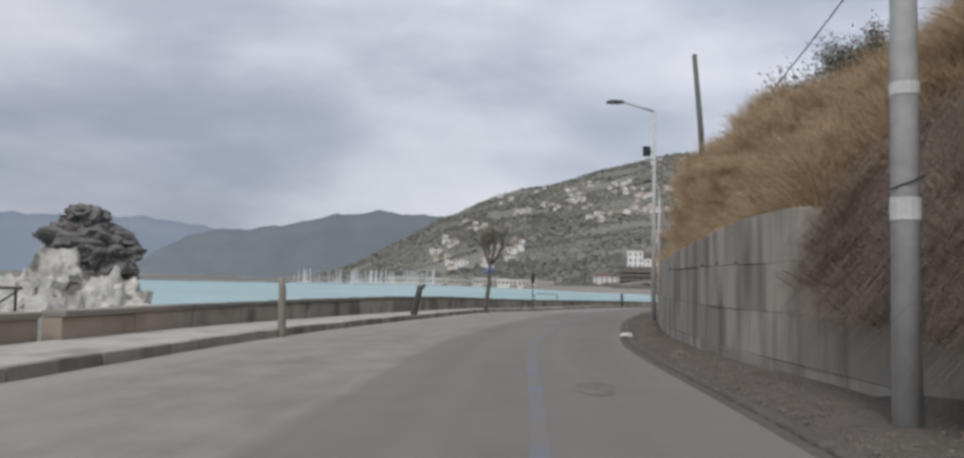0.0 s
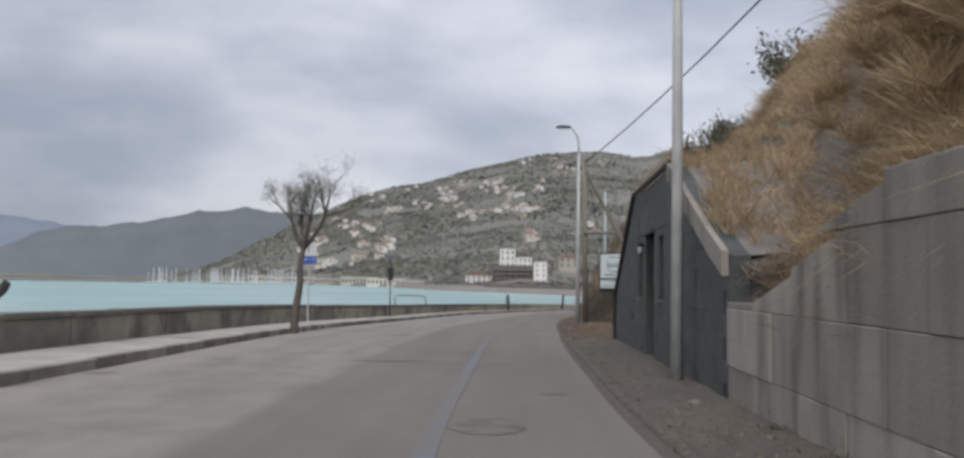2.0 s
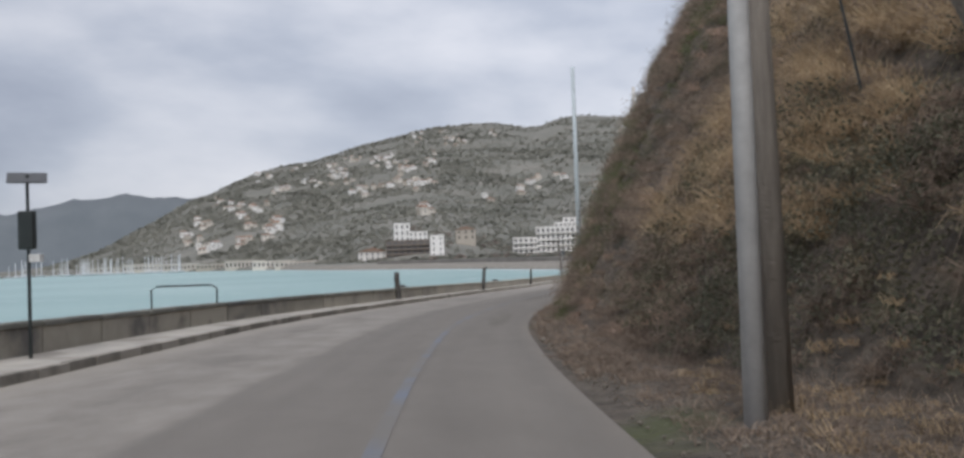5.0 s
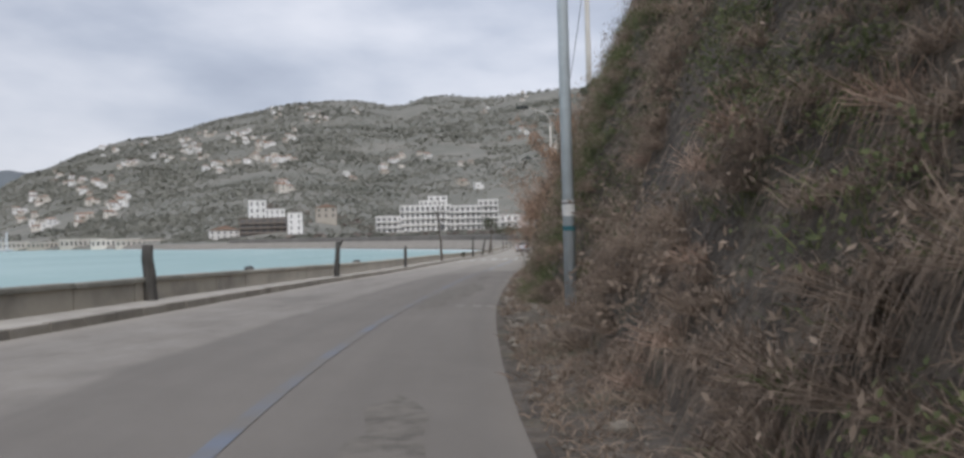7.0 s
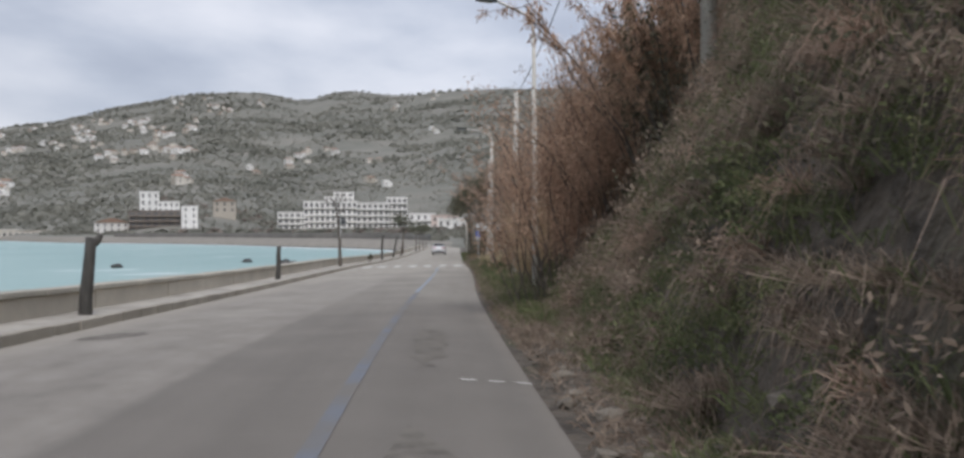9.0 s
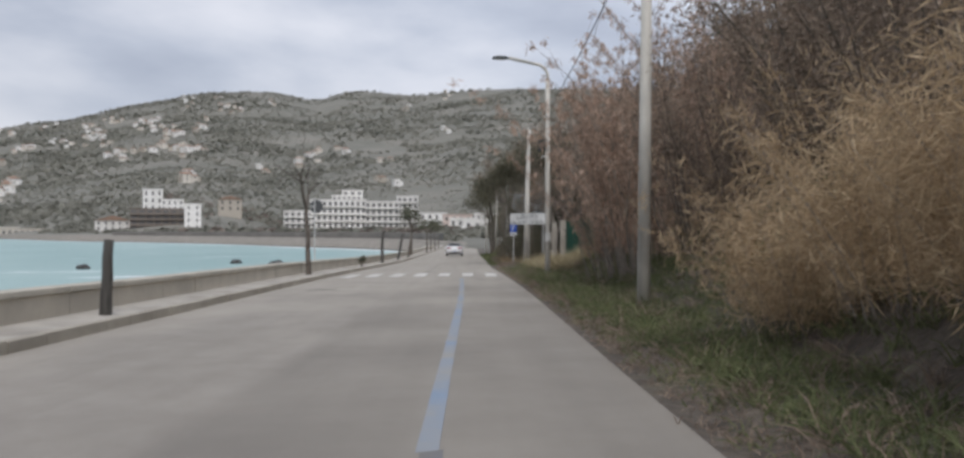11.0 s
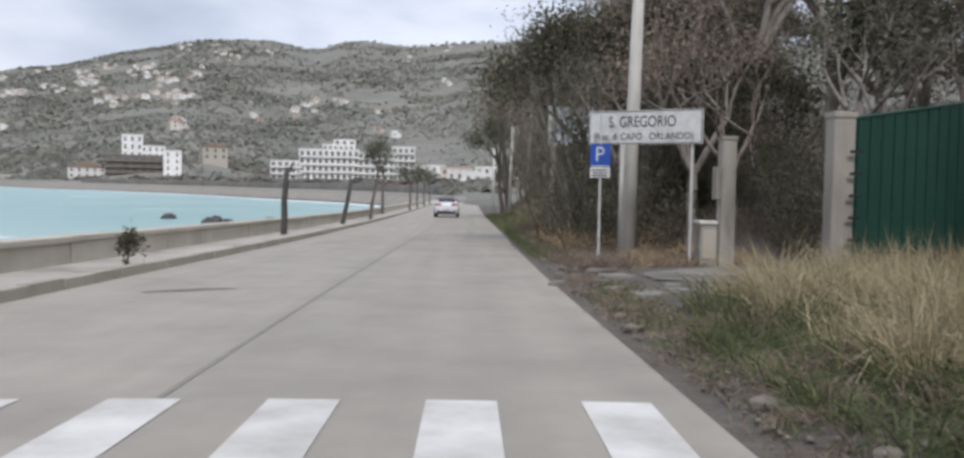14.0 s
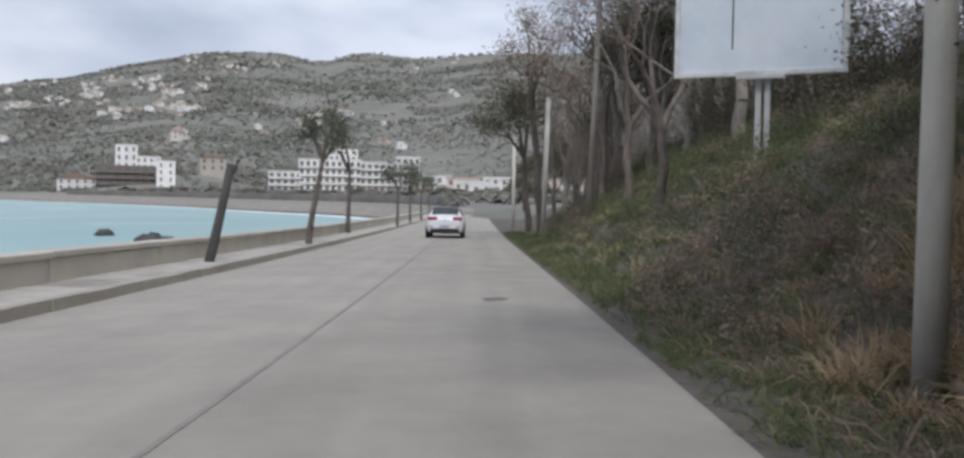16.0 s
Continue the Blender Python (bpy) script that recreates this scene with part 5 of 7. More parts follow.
    r.matrix_basis = pose(x, y, z, 0, 0, sd * 40)

for sd, x, y, s in ((1, 57.0, 246.0, 1.0), (2, 63.0, 243.0, 1.0), (3, 54.0, 262.0, 0.7), (4, 64.6, 243.6, 0.6), (5, 30.0, 250.0, 0.7), (6, 58.4, 245.4, 0.6)):
    rock(sd * 2.3 + 9, pose(x, y, SEA_Z + 0.15), s, "low dark wet rock awash in the shallows", SEA_ROCK, 3, 0.3, "sea_rock", (1.3, 1, 0.75))

# handrail of the steps down to the beach
hr = thing("handrail", pose(2.06, 81.7, pave_z(81.7) + 0.25, 0, 0, -20), "rusty tubular handrail at a gap in the seawall", "railing")
part("rail", tube_bm([(-1.1, 0, -0.4), (-1.1, 0, 0.75), (-0.9, 0, 0.85), (0.9, 0, 0.85), (1.1, 0, 0.75), (1.1, 0, -0.4)], [0.03] * 6, 8), STEEL_DARK, hr)
hr2 = thing("handrail", pose(-9.3, 14.5, 0.1, 0, 0, 8), "dark iron railing beyond the wall end", "railing")
for k in range(3):
    part("post", tube_bm([(k * 0.8 - 0.8, 0, -0.6), (k * 0.8 - 0.8, 0, 0.75)], [0.025, 0.025], 6), STEEL_DARK, hr2)
part("rail", tube_bm([(-0.9, 0, 0.72), (0.9, 0, 0.72)], [0.03, 0.03], 6), STEEL_DARK, hr2)
for k in range(2):
    part("brace", tube_bm([(k * 0.8 - 0.8, 0, 0.1), (k * 0.8, 0, 0.65)], [0.018, 0.018], 6), STEEL_DARK, hr2)

# ---- across the bay: town, houses, boats, woods ----


TOWN, CLEAR = [], []
PINK_WALL = material("pinkish_render", (0.5, 0.4, 0.35), (0.68, 0.57, 0.51), 0.3, 0.85, 0.1, 3, obrand=0.3)


def windowed_block(name, m, w, d, h, storeys, bays, wall, label, category="building", balcony=False, roof="flat", group="", win_w=0.5, side_bays=2):
    TOWN.append((m.translation.x, m.translation.y, w))
    """A building: walls, roof, and a window for each bay and storey on the front and one side; front is -y."""
    t = thing(name, m, label, category, group)
    part("wall", box_bm(-w / 2, w / 2, -d / 2, d / 2, -9.0, h, 0.0), wall, t)
    if roof == "flat":
        part("parapet", box_bm(-w / 2 - 0.25, w / 2 + 0.25, -d / 2 - 0.25, d / 2 + 0.25, h, h + 0.5), wall, t)
    else:
        bm = prism_bm([(-w / 2 - 0.6, h), (w / 2 + 0.6, h), (0, h + w * 0.16)], d + 1.0, -d / 2 - 0.5)
        part("roof", bm, ROOF_TILE, t, "tiled gable roof")
    sh, bw = h / storeys, w / bays
    win = mesh_bm("window", box_bm(-bw * win_w / 2, bw * win_w / 2, -0.12, 0.06, 0, sh * 0.55), GLASS_DARK)
    slab = mesh_bm("balcony", box_bm(-w / 2 + 0.2, w / 2 - 0.2, -1.3, 0.0, -0.2, 0.0), wall) if balcony else None
    rail = mesh_bm("balustrade", box_bm(-w / 2 + 0.2, w / 2 - 0.2, -1.34, -1.24, 0.0, 0.85), wall) if balcony else None
    for s in range(storeys):
        for b in range(bays):
            ob = part("window", win, None, t)
            ob.matrix_basis = pose(-w / 2 + bw * (b + 0.5), -d / 2, s * sh + sh * 0.22)
        for b in range(side_bays):
            ob = part("window", win, None, t)
            ob.matrix_basis = pose(w / 2, -d / 2 + d * (b + 0.5) / side_bays, s * sh + sh * 0.22, 0, 0, 90)
        if balcony and s:
            ob = part("balcony", slab, None, t)
            ob.matrix_basis = pose(0, -d / 2, s * sh)
            part("balustrade", rail, None, ob)
    return t


def facing(x, y, z, extra=0.0):
    """A pose whose -y side looks back along the bay to the road."""
    return pose(x, y, z, 0, 0, -math.degrees(math.atan2(x - 40, y - 130)) + extra)


windowed_block("house", facing(61.9, 669.3, -4.5), 19, 12, 9.0, 3, 5, WHITE_WALL, "white three-storey house by the beach", "house", roof="gable", win_w=0.3)
windowed_block("unfinished_building", facing(85.1, 655, -4.5), 30, 14, 15.5, 5, 7, BROWN_WALL, "brown unfinished apartment block near the beach", "building", balcony=True, win_w=0.7)
windowed_block("stair_tower", facing(101.6, 634.3, -4.5), 9, 8, 18, 5, 2, WHITE_WALL, "bright white slab tower beside the brown block", "building", win_w=0.18)
windowed_block("villa", facing(89.3, 720, 11), 12, 10, 14.0, 3, 3, WHITE_WALL, "white villa tower above the beach", "house", win_w=0.3)
windowed_block("villa", facing(101.2, 719, 11), 14, 10, 7.5, 2, 4, WHITE_WALL, "white villa wing with a flat roof", "house", win_w=0.3)
windowed_block("house", facing(138.6, 722, 11.5), 15, 10, 8.0, 2, 3, PALE_WALL, "pale house among trees", "house", roof="gable", win_w=0.3)
# stepped seafront hotel in wings
for x, y, w, h, st, bays, lab in ((159.1, 622.0, 17, 14.0, 4, 5, "white lower wing of the seafront hotel"), (181.0, 615.4, 32, 20.5, 5, 10, "white stepped main wing of the seafront hotel with balconies"), (205.2, 607.3, 20, 19.5, 5, 6, "white side wing of the seafront hotel with balconies"), (227.0, 622, 13, 23.5, 6, 4, "pale rear wing of the seafront hotel")):
    windowed_block("hotel_wing", facing(x, y, -4.2), w, 14, h, st, bays, WHITE_WALL, lab, "hotel", True, group="wings of the seafront hotel", win_w=0.55)
windowed_block("hotel_wing", facing(187.0, 618.5, 16.2), 17, 9, 2.9, 1, 6, WHITE_WALL, "set-back roof storey of the seafront hotel", "hotel", group="wings of the seafront hotel")
windowed_block("hotel_wing", facing(191.1, 620, 19.3), 12, 7, 2.8, 1, 3, WHITE_WALL, "roof pavilion of the seafront hotel", "hotel", group="wings of the seafront hotel")
windowed_block("hotel_wing", facing(178.0, 602.0, -4.6), 42, 6, 4.2, 1, 12, PALE_WALL, "single-storey terrace front of the seafront hotel", "hotel", group="wings of the seafront hotel", win_w=0.4)
for i, (x, y, w, h, st, bays, wl_) in enumerate(((216, 556, 15, 12, 3, 4, WHITE_WALL), (221, 535, 14, 9, 3, 4, PALE_WALL), (232, 520, 15, 11, 3, 4, WHITE_WALL), (240, 492, 12, 8, 2, 3, PALE_WALL), (228, 470, 12, 7, 2, 3, WHITE_WALL), (252, 470, 14, 10, 3, 4, PALE_WALL), (196, 474, 13, 8, 2, 4, WHITE_WALL), (207, 505, 14, 10, 3, 4, PINK_WALL), (187, 442, 11, 6.5, 2, 3, WHITE_WALL), (214, 450, 13, 9, 3, 4, PINK_WALL))):
    windowed_block("town_house", facing(x, y, -4.0), w, 10, h, st, bays, wl_, "pinkish flat-roofed seafront town house" if wl_ is PINK_WALL else "pale flat-roofed seafront town house", "house", i % 2 == 0, group="seafront town houses", win_w=0.35)
for i, (x, y) in enumerate(((12, 745), (-6, 790), (-32, 860), (-60, 900), (-95, 930), (-130, 945), (-170, 970))):
    windowed_block("beach_building", facing(x, y, -4.6), 34, 8, 4.2 + (i % 3), 1, 10, PALE_WALL, "long low pale building along the beach", "building", group="low buildings along the beach", win_w=0.5)


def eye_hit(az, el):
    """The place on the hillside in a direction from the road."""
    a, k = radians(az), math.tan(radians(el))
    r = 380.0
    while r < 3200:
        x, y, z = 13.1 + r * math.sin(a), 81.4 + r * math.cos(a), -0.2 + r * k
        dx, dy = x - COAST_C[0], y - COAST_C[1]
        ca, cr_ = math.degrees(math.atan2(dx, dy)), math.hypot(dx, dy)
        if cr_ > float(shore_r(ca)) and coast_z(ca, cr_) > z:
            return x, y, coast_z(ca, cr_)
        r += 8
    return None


def small_house(seed, wall, roof_mat):
    """A house of the hillside, with its gable roof, windows and a lower wing."""
    rng = random.Random(seed)
    w, d, h = rng.uniform(6, 10.5), rng.uniform(5, 8), rng.choice((3.2, 4.0, 5.6, 6.4))
    t = thing("house", pose(0, 0, -400), "small pale house on the wooded hillside", "house", "houses on the hillside")
    part("wall", box_bm(-w / 2, w / 2, -d / 2, d / 2, -4, h), wall, t)
    if rng.random() < 0.5:
        part("roof", prism_bm([(-d / 2 - 0.5, h), (d / 2 + 0.5, h), (0, h + 1.7)], w + 0.8, -w / 2 - 0.4), roof_mat, t).matrix_basis = pose(0, 0, 0, 0, 0, 90)
    else:
        part("parapet", box_bm(-w / 2 - 0.3, w / 2 + 0.3, -d / 2 - 0.3, d / 2 + 0.3, h, h + 0.4), wall, t)
    part("wing", box_bm(w / 2, w / 2 + 3.5, -d / 2 + 1, d / 2 - 1, -4, h * 0.6), wall, t)
    win = mesh_bm("window", box_bm(-0.8, 0.8, -0.1, 0.05, 0, 1.7), GLASS_DARK)
    n = int(w // 4)
    for s in range(max(1, int(h // 3.1))):
        for b in range(n):
            ob = part("window", win, None, t)
            ob.matrix_basis = pose(-w / 2 + w * (b + 0.5) / n, -d / 2, 0.9 + 3.1 * s)
    return t


patterns = [small_house(k, PALE_WALL if k % 3 else WHITE_WALL, ROOF_TILE) for k in range(6)]
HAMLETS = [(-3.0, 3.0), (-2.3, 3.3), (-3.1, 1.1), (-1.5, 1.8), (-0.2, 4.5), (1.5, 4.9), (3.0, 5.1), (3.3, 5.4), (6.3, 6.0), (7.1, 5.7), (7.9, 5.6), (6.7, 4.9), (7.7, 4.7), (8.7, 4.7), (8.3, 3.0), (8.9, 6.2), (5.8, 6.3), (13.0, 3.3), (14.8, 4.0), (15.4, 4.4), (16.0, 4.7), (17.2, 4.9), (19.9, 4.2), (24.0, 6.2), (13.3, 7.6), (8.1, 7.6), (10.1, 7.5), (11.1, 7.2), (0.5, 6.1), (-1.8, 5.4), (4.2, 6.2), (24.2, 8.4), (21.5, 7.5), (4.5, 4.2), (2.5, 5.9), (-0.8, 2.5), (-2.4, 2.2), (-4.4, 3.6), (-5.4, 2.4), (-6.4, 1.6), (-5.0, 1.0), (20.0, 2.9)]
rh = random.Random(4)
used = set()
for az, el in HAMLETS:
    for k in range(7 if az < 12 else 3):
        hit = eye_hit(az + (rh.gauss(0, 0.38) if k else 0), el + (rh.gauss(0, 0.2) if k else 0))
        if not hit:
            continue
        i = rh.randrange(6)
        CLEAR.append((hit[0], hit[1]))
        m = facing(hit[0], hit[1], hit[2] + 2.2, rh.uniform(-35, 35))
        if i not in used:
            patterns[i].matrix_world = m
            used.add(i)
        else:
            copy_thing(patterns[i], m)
for i in range(6):
    if i not in used:
        patterns[i].matrix_world = facing(300 + 30 * i, 1100, coast_z(15, 1000))

# breakwater and marina
mole = new("breakwater", None)
tagged(mole, "long low breakwater of pale boulders", "breakwater", kind="structure")
BOULDER = material("breakwater_rock", (0.16, 0.155, 0.145), (0.32, 0.31, 0.29), 0.3, 0.95, 0.8, 1.0, bump_dist=0.4)
vv, ff = [], []
rng = np.random.default_rng(8)
for k in range(230):
    q = k / 229
    cx, cy = -470 + q * 250, 1040 - q * 130 + 40 * q * q
    for j in range(3):
        c = np.array([cx + rng.normal(0, 1.5), cy + rng.normal(0, 2.5), SEA_Z + rng.uniform(-0.3, 1.3)])
        s = rng.uniform(0.9, 2.0)
        o = np.array([[1, 0, 0], [-1, 0, 0], [0, 1, 0], [0, -1, 0], [0, 0, 0.8], [0, 0, -0.8]]) * s * rng.uniform(0.7, 1.3, (6, 1))
        b = len(vv)
        vv.extend(c + o)
        ff.extend([(b + i, b + j2, b + k2) for i, j2, k2 in ((0, 2, 4), (2, 1, 4), (1, 3, 4), (3, 0, 4), (2, 0, 5), (1, 2, 5), (3, 1, 5), (0, 3, 5))])
part("boulders", mesh_fast("boulders", vv, ff, BOULDER), None, mole)

BOAT_WHITE = plain("boat_white", (0.6, 0.62, 0.63), 0.4)
MAST = plain("mast_alloy", (0.68, 0.69, 0.7), 0.5)


def sailing_boat():
    t = thing("sailing_boat", pose(0, 0, -400), "moored white sailing boat with a bare mast", "boat", "boats in the marina")
    bm = bmesh.new()
    secs = [(-5.0, 1.3, 1.0), (-2.0, 1.7, 1.05), (2.0, 1.5, 1.15), (5.5, 0.05, 1.4)]
    rings = [[bm.verts.new((w * a, y, z * b)) for a, b in ((-1, 1), (-0.6, 0.0), (0, -0.3), (0.6, 0.0), (1, 1))] for y, w, z in secs]
    for a, b in zip(rings, rings[1:]):
        for k in range(4):
            bm.faces.new((a[k], a[k + 1], b[k + 1], b[k]))
        bm.faces.new((a[0], b[0], b[4], a[4]))
    bm.faces.new(rings[0])
    part("hull", bm, BOAT_WHITE, t)
    part("cabin", box_bm(-0.9, 0.9, -1.5, 2.2, 1.0, 1.7, 0.15), BOAT_WHITE, t)
    part("mast", tube_bm([(0, 0.8, 1.0), (0, 0.8, 15.0)], [0.4, 0.28], 6), MAST, t)
    part("boom", tube_bm([(0, 0.8, 2.6), (0, -3.6, 2.5)], [0.12, 0.1], 6), MAST, t)
    return t


boat = sailing_boat()
rb = random.Random(3)
for k in range(58):
    q = rb.random()
    x, y = -240 + q * 150 + rb.uniform(-6, 6), 940 + 30 * q * (1 - q) + rb.uniform(-28, 22) - 40 * q
    m = pose(x, y, SEA_Z + 0.1, 0, 0, rb.uniform(0, 360)) @ Matrix.Scale(rb.uniform(0.7, 1.1), 4)
    if k == 0:
        boat.matrix_world = m
    else:
        c = copy_thing(boat, m)
        c.scale = [rb.uniform(0.7, 1.1)] * 3

# woods and scrub over the hillside, and the trees of the town
rng = np.random.default_rng(12)


def hides(x, y):
    """Whether a tree here would stand in or close before a building."""
    if any((x - a) ** 2 + (y - b) ** 2 < 8**2 for a, b in CLEAR):
        return True
    r, az = math.hypot(x - 40, y - 130), math.atan2(x - 40, y - 130)
    for bx, by_, w in TOWN:
        br = math.hypot(bx - 40, by_ - 130)
        if br - 38 < r < br + 9 and abs(az - math.atan2(bx - 40, by_ - 130)) < (w / 2 + 2) / br:
            return True
    return False


def wood(name, n, az_rng, pick, size, per, label, mat, clear=True):
    cs = []
    for _ in range(n):
        az = rng.uniform(*az_rng)
        r = pick(az)
        p = coast_at(az, r)
        if wobble(p.x, p.y, 0.0045, 20) + 0.5 * wobble(p.x, p.y, 0.013, 24) < -0.36 + 0.3 * (rng.random() - 0.5):
            continue
        if clear and hides(p.x, p.y):
            continue
        cs.append((p.x, p.y, p.z, r, 0.75 + 0.8 * max(-0.4, wobble(p.x, p.y, 0.007, 33))))
    C = np.array(cs)
    s = size * C[:, 4:] * np.clip(C[:, 3:4] / 700, 0.7, 2.6) * rng.uniform(0.45, 1.45, (len(C), 1))
    c = np.repeat(C[:, :3], per, 0)
    ss = np.repeat(s, per, 0)
    nrm = rng.normal(0, 1, (len(c), 3))
    nrm[:, 2] = np.abs(nrm[:, 2])
    nrm /= np.linalg.norm(nrm, axis=1, keepdims=True)
    c = c + nrm * ss * [0.8, 0.8, 0.7] + [0, 0, 0.1]
    face = nrm + [0, 0, 0.45]
    face /= np.linalg.norm(face, axis=1, keepdims=True)
    a = np.cross(face, rng.normal(0, 1, (len(c), 3)))
    a /= np.linalg.norm(a, axis=1, keepdims=True)
    b = np.cross(face, a)
    k = ss * rng.uniform(0.4, 0.8, (len(c), 1))
    v = np.stack([c - a * k, c - b * k * 0.8, c + a * k, c + b * k * 0.8 + nrm * k * 0.3], 1).reshape(-1, 3)
    ob = new(name, mesh_fast(name, v, np.arange(len(v)).reshape(-1, 4), mat))
    return tagged(ob, label, "trees", kind="stuff")


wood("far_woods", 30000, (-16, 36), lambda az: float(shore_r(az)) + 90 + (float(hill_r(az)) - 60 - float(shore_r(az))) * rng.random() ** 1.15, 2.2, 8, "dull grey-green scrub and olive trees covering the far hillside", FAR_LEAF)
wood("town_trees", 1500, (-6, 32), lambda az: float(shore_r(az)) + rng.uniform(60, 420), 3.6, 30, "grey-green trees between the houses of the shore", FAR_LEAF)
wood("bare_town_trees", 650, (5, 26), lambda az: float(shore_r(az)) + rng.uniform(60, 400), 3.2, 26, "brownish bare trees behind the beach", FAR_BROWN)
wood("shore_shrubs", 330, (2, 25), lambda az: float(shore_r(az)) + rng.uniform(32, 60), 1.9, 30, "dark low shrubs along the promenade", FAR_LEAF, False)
# low stone wall above the beach
wv = []
for az in np.arange(1.0, 24.0, 0.5):
    for d, z in ((26, -0.5), (26, 1.9), (28, 1.9)):
        p = coast_at(az, float(shore_r(az)) + d, z)
        wv.append(tuple(p))
P = np.array(wv).reshape(-1, 3, 3)
tagged(new("wall_promenade", grid_mesh("wall_promenade", P, material("promenade_stone", (0.1, 0.095, 0.085), (0.17, 0.16, 0.145), 0.2, 0.9, 0.4, 2), False)), "dark stone promenade wall above the beach", "wall", kind="structure")
# surf at the water's edge
sv = []
for az in np.arange(-6.0, 25.0, 0.25):
    r = float(shore_r(az))
    for d, z in ((-9 + 3 * wobble(az, 0, 0.8, 1), 0.03), (-4, 0.12), (1.0, 0.2)):
        a = radians(az)
        sv.append((COAST_C[0] + (r + d) * math.sin(a), COAST_C[1] + (r + d) * math.cos(a), SEA_Z + z))
tagged(new("surf", grid_mesh("surf", np.array(sv).reshape(-1, 3, 3), material("sea_foam", (0.45, 0.55, 0.55), (0.8, 0.82, 0.82), 0.15, 0.8, 0.2, 1.0))), "white surf along the beach", "surf", kind="structure")
sv = []
for az in np.arange(-6.0, 26.0, 0.4):
    r = float(shore_r(az))
    for d in (0.5, 10, 24):
        sv.append(tuple(coast_at(az, r + d, 0.25)))
tagged(new("beach", grid_mesh("beach", np.array(sv).reshape(-1, 3, 3), SAND)), "pale sand beach along the bay", "beach", kind="structure")

# ---- vegetation of the bank ----
rng = np.random.default_rng(77)


def tufts(name, spots, per, length, width, mat, label, lean=0.55, droop=0.25, out=0.0, category="grass"):
    """Many blades in tufts, as one piece of stuff; out: how far they lean to the road."""
    c = np.repeat(np.asarray(spots, float), per, 0)
    n = len(c)
    c = c + np.c_[rng.normal(0, 0.07, (n, 2)), np.full(n, -0.03)]
    d = np.c_[rng.normal(0, lean, (n, 2)), np.ones(n)]
    d[:, 0] -= out
    d /= np.linalg.norm(d, axis=1, keepdims=True)
    L = np.repeat(rng.uniform(*length, len(spots)), per)[:, None] * rng.uniform(0.6, 1.25, (n, 1))
    s = np.cross(d, rng.normal(0, 1, (n, 3)))
    s /= np.linalg.norm(s, axis=1, keepdims=True)
    w = width * rng.uniform(0.7, 1.4, (n, 1))
    mid = c + d * L * 0.55
    tip = mid + (d + np.c_[d[:, :2] * 0.5, np.full(n, -droop * 2)]) * L * 0.45
    v = np.stack([c - s * w, c + s * w, mid - s * w * 0.8, mid + s * w * 0.8, tip], 1).reshape(-1, 3)
    b = np.arange(n)[:, None] * 5
    f = np.concatenate([b + [0, 1, 3], b + [0, 3, 2], b + [2, 3, 4]], 1).reshape(-1, 3)
    return tagged(new(name, mesh_fast(name, v, f, mat)), label, category, kind="stuff")


def mops(name, spots_at, per, length, width, mat, label, sag=1.0, out=0.25, fan=0.75, category="grass"):
    """Fountain-shaped tussocks: each strand rises from the heart of its tussock, spreads and hangs over; out: their lean to the road."""
    P = np.asarray(spots_at, float)
    size = rng.uniform(*length, len(P))
    c = np.repeat(P, per, 0)
    n = len(c)
    L = np.repeat(size, per)[:, None] * rng.uniform(0.55, 1.15, (n, 1))
    c = c + np.c_[rng.normal(0, 0.07, (n, 2)), np.full(n, -0.05)]
    az = rng.uniform(0, 2 * np.pi, n)
    sp = fan * rng.random(n) ** 0.6
    d = np.c_[np.cos(az) * sp, np.sin(az) * sp, rng.uniform(0.6, 1.1, n)]
    d[:, 0] -= out
    d[:, 1] += out * 0.3
    d /= np.linalg.norm(d, axis=1, keepdims=True)
    side = np.cross(d, rng.normal(0, 1, (n, 3)))
    side /= np.linalg.norm(side, axis=1, keepdims=True)
    w = width * rng.uniform(0.7, 1.4, (n, 1))
    hang = sag * rng.uniform(0.5, 1.2, (n, 1))
    pts = [c + d * L * q - [0, 0, 1] * hang * L * q * q * (0.55 + 0.3 * q) for q in (0.0, 0.55, 1.0)]
    v = np.stack([pts[0] - side * w, pts[0] + side * w, pts[1] - side * w * 0.8, pts[1] + side * w * 0.8, pts[2]], 1).reshape(-1, 3)
    b = np.arange(n)[:, None] * 5
    f = np.concatenate([b + [0, 1, 3], b + [0, 3, 2], b + [2, 3, 4]], 1).reshape(-1, 3)
    return tagged(new(name, mesh_fast(name, v, f, mat)), label, category, kind="stuff")


def spots(n, y0, y1, q0, q1, rel=True, dens=None, power=1.0):
    """Places on the ground: along the road, and inland from the foot of the bank (rel) or the road's edge."""
    out = []
    while len(out) < n:
        y = rng.uniform(y0, y1)
        u = q0 + (q1 - q0) * rng.random() ** power
        if rel:
            u += bank_at(y)[0] + 0.3
        if 29.2 < y < 44.2 and u < 3.0:
            continue
        p = ground_at(y, u)
        if abs(y - 84.1) < 0.95 and p.x < 16.75:
            continue
        if dens and wobble(p.x, p.y, *dens[:2]) < dens[2]:
            continue
        out.append(tuple(p))
    return out


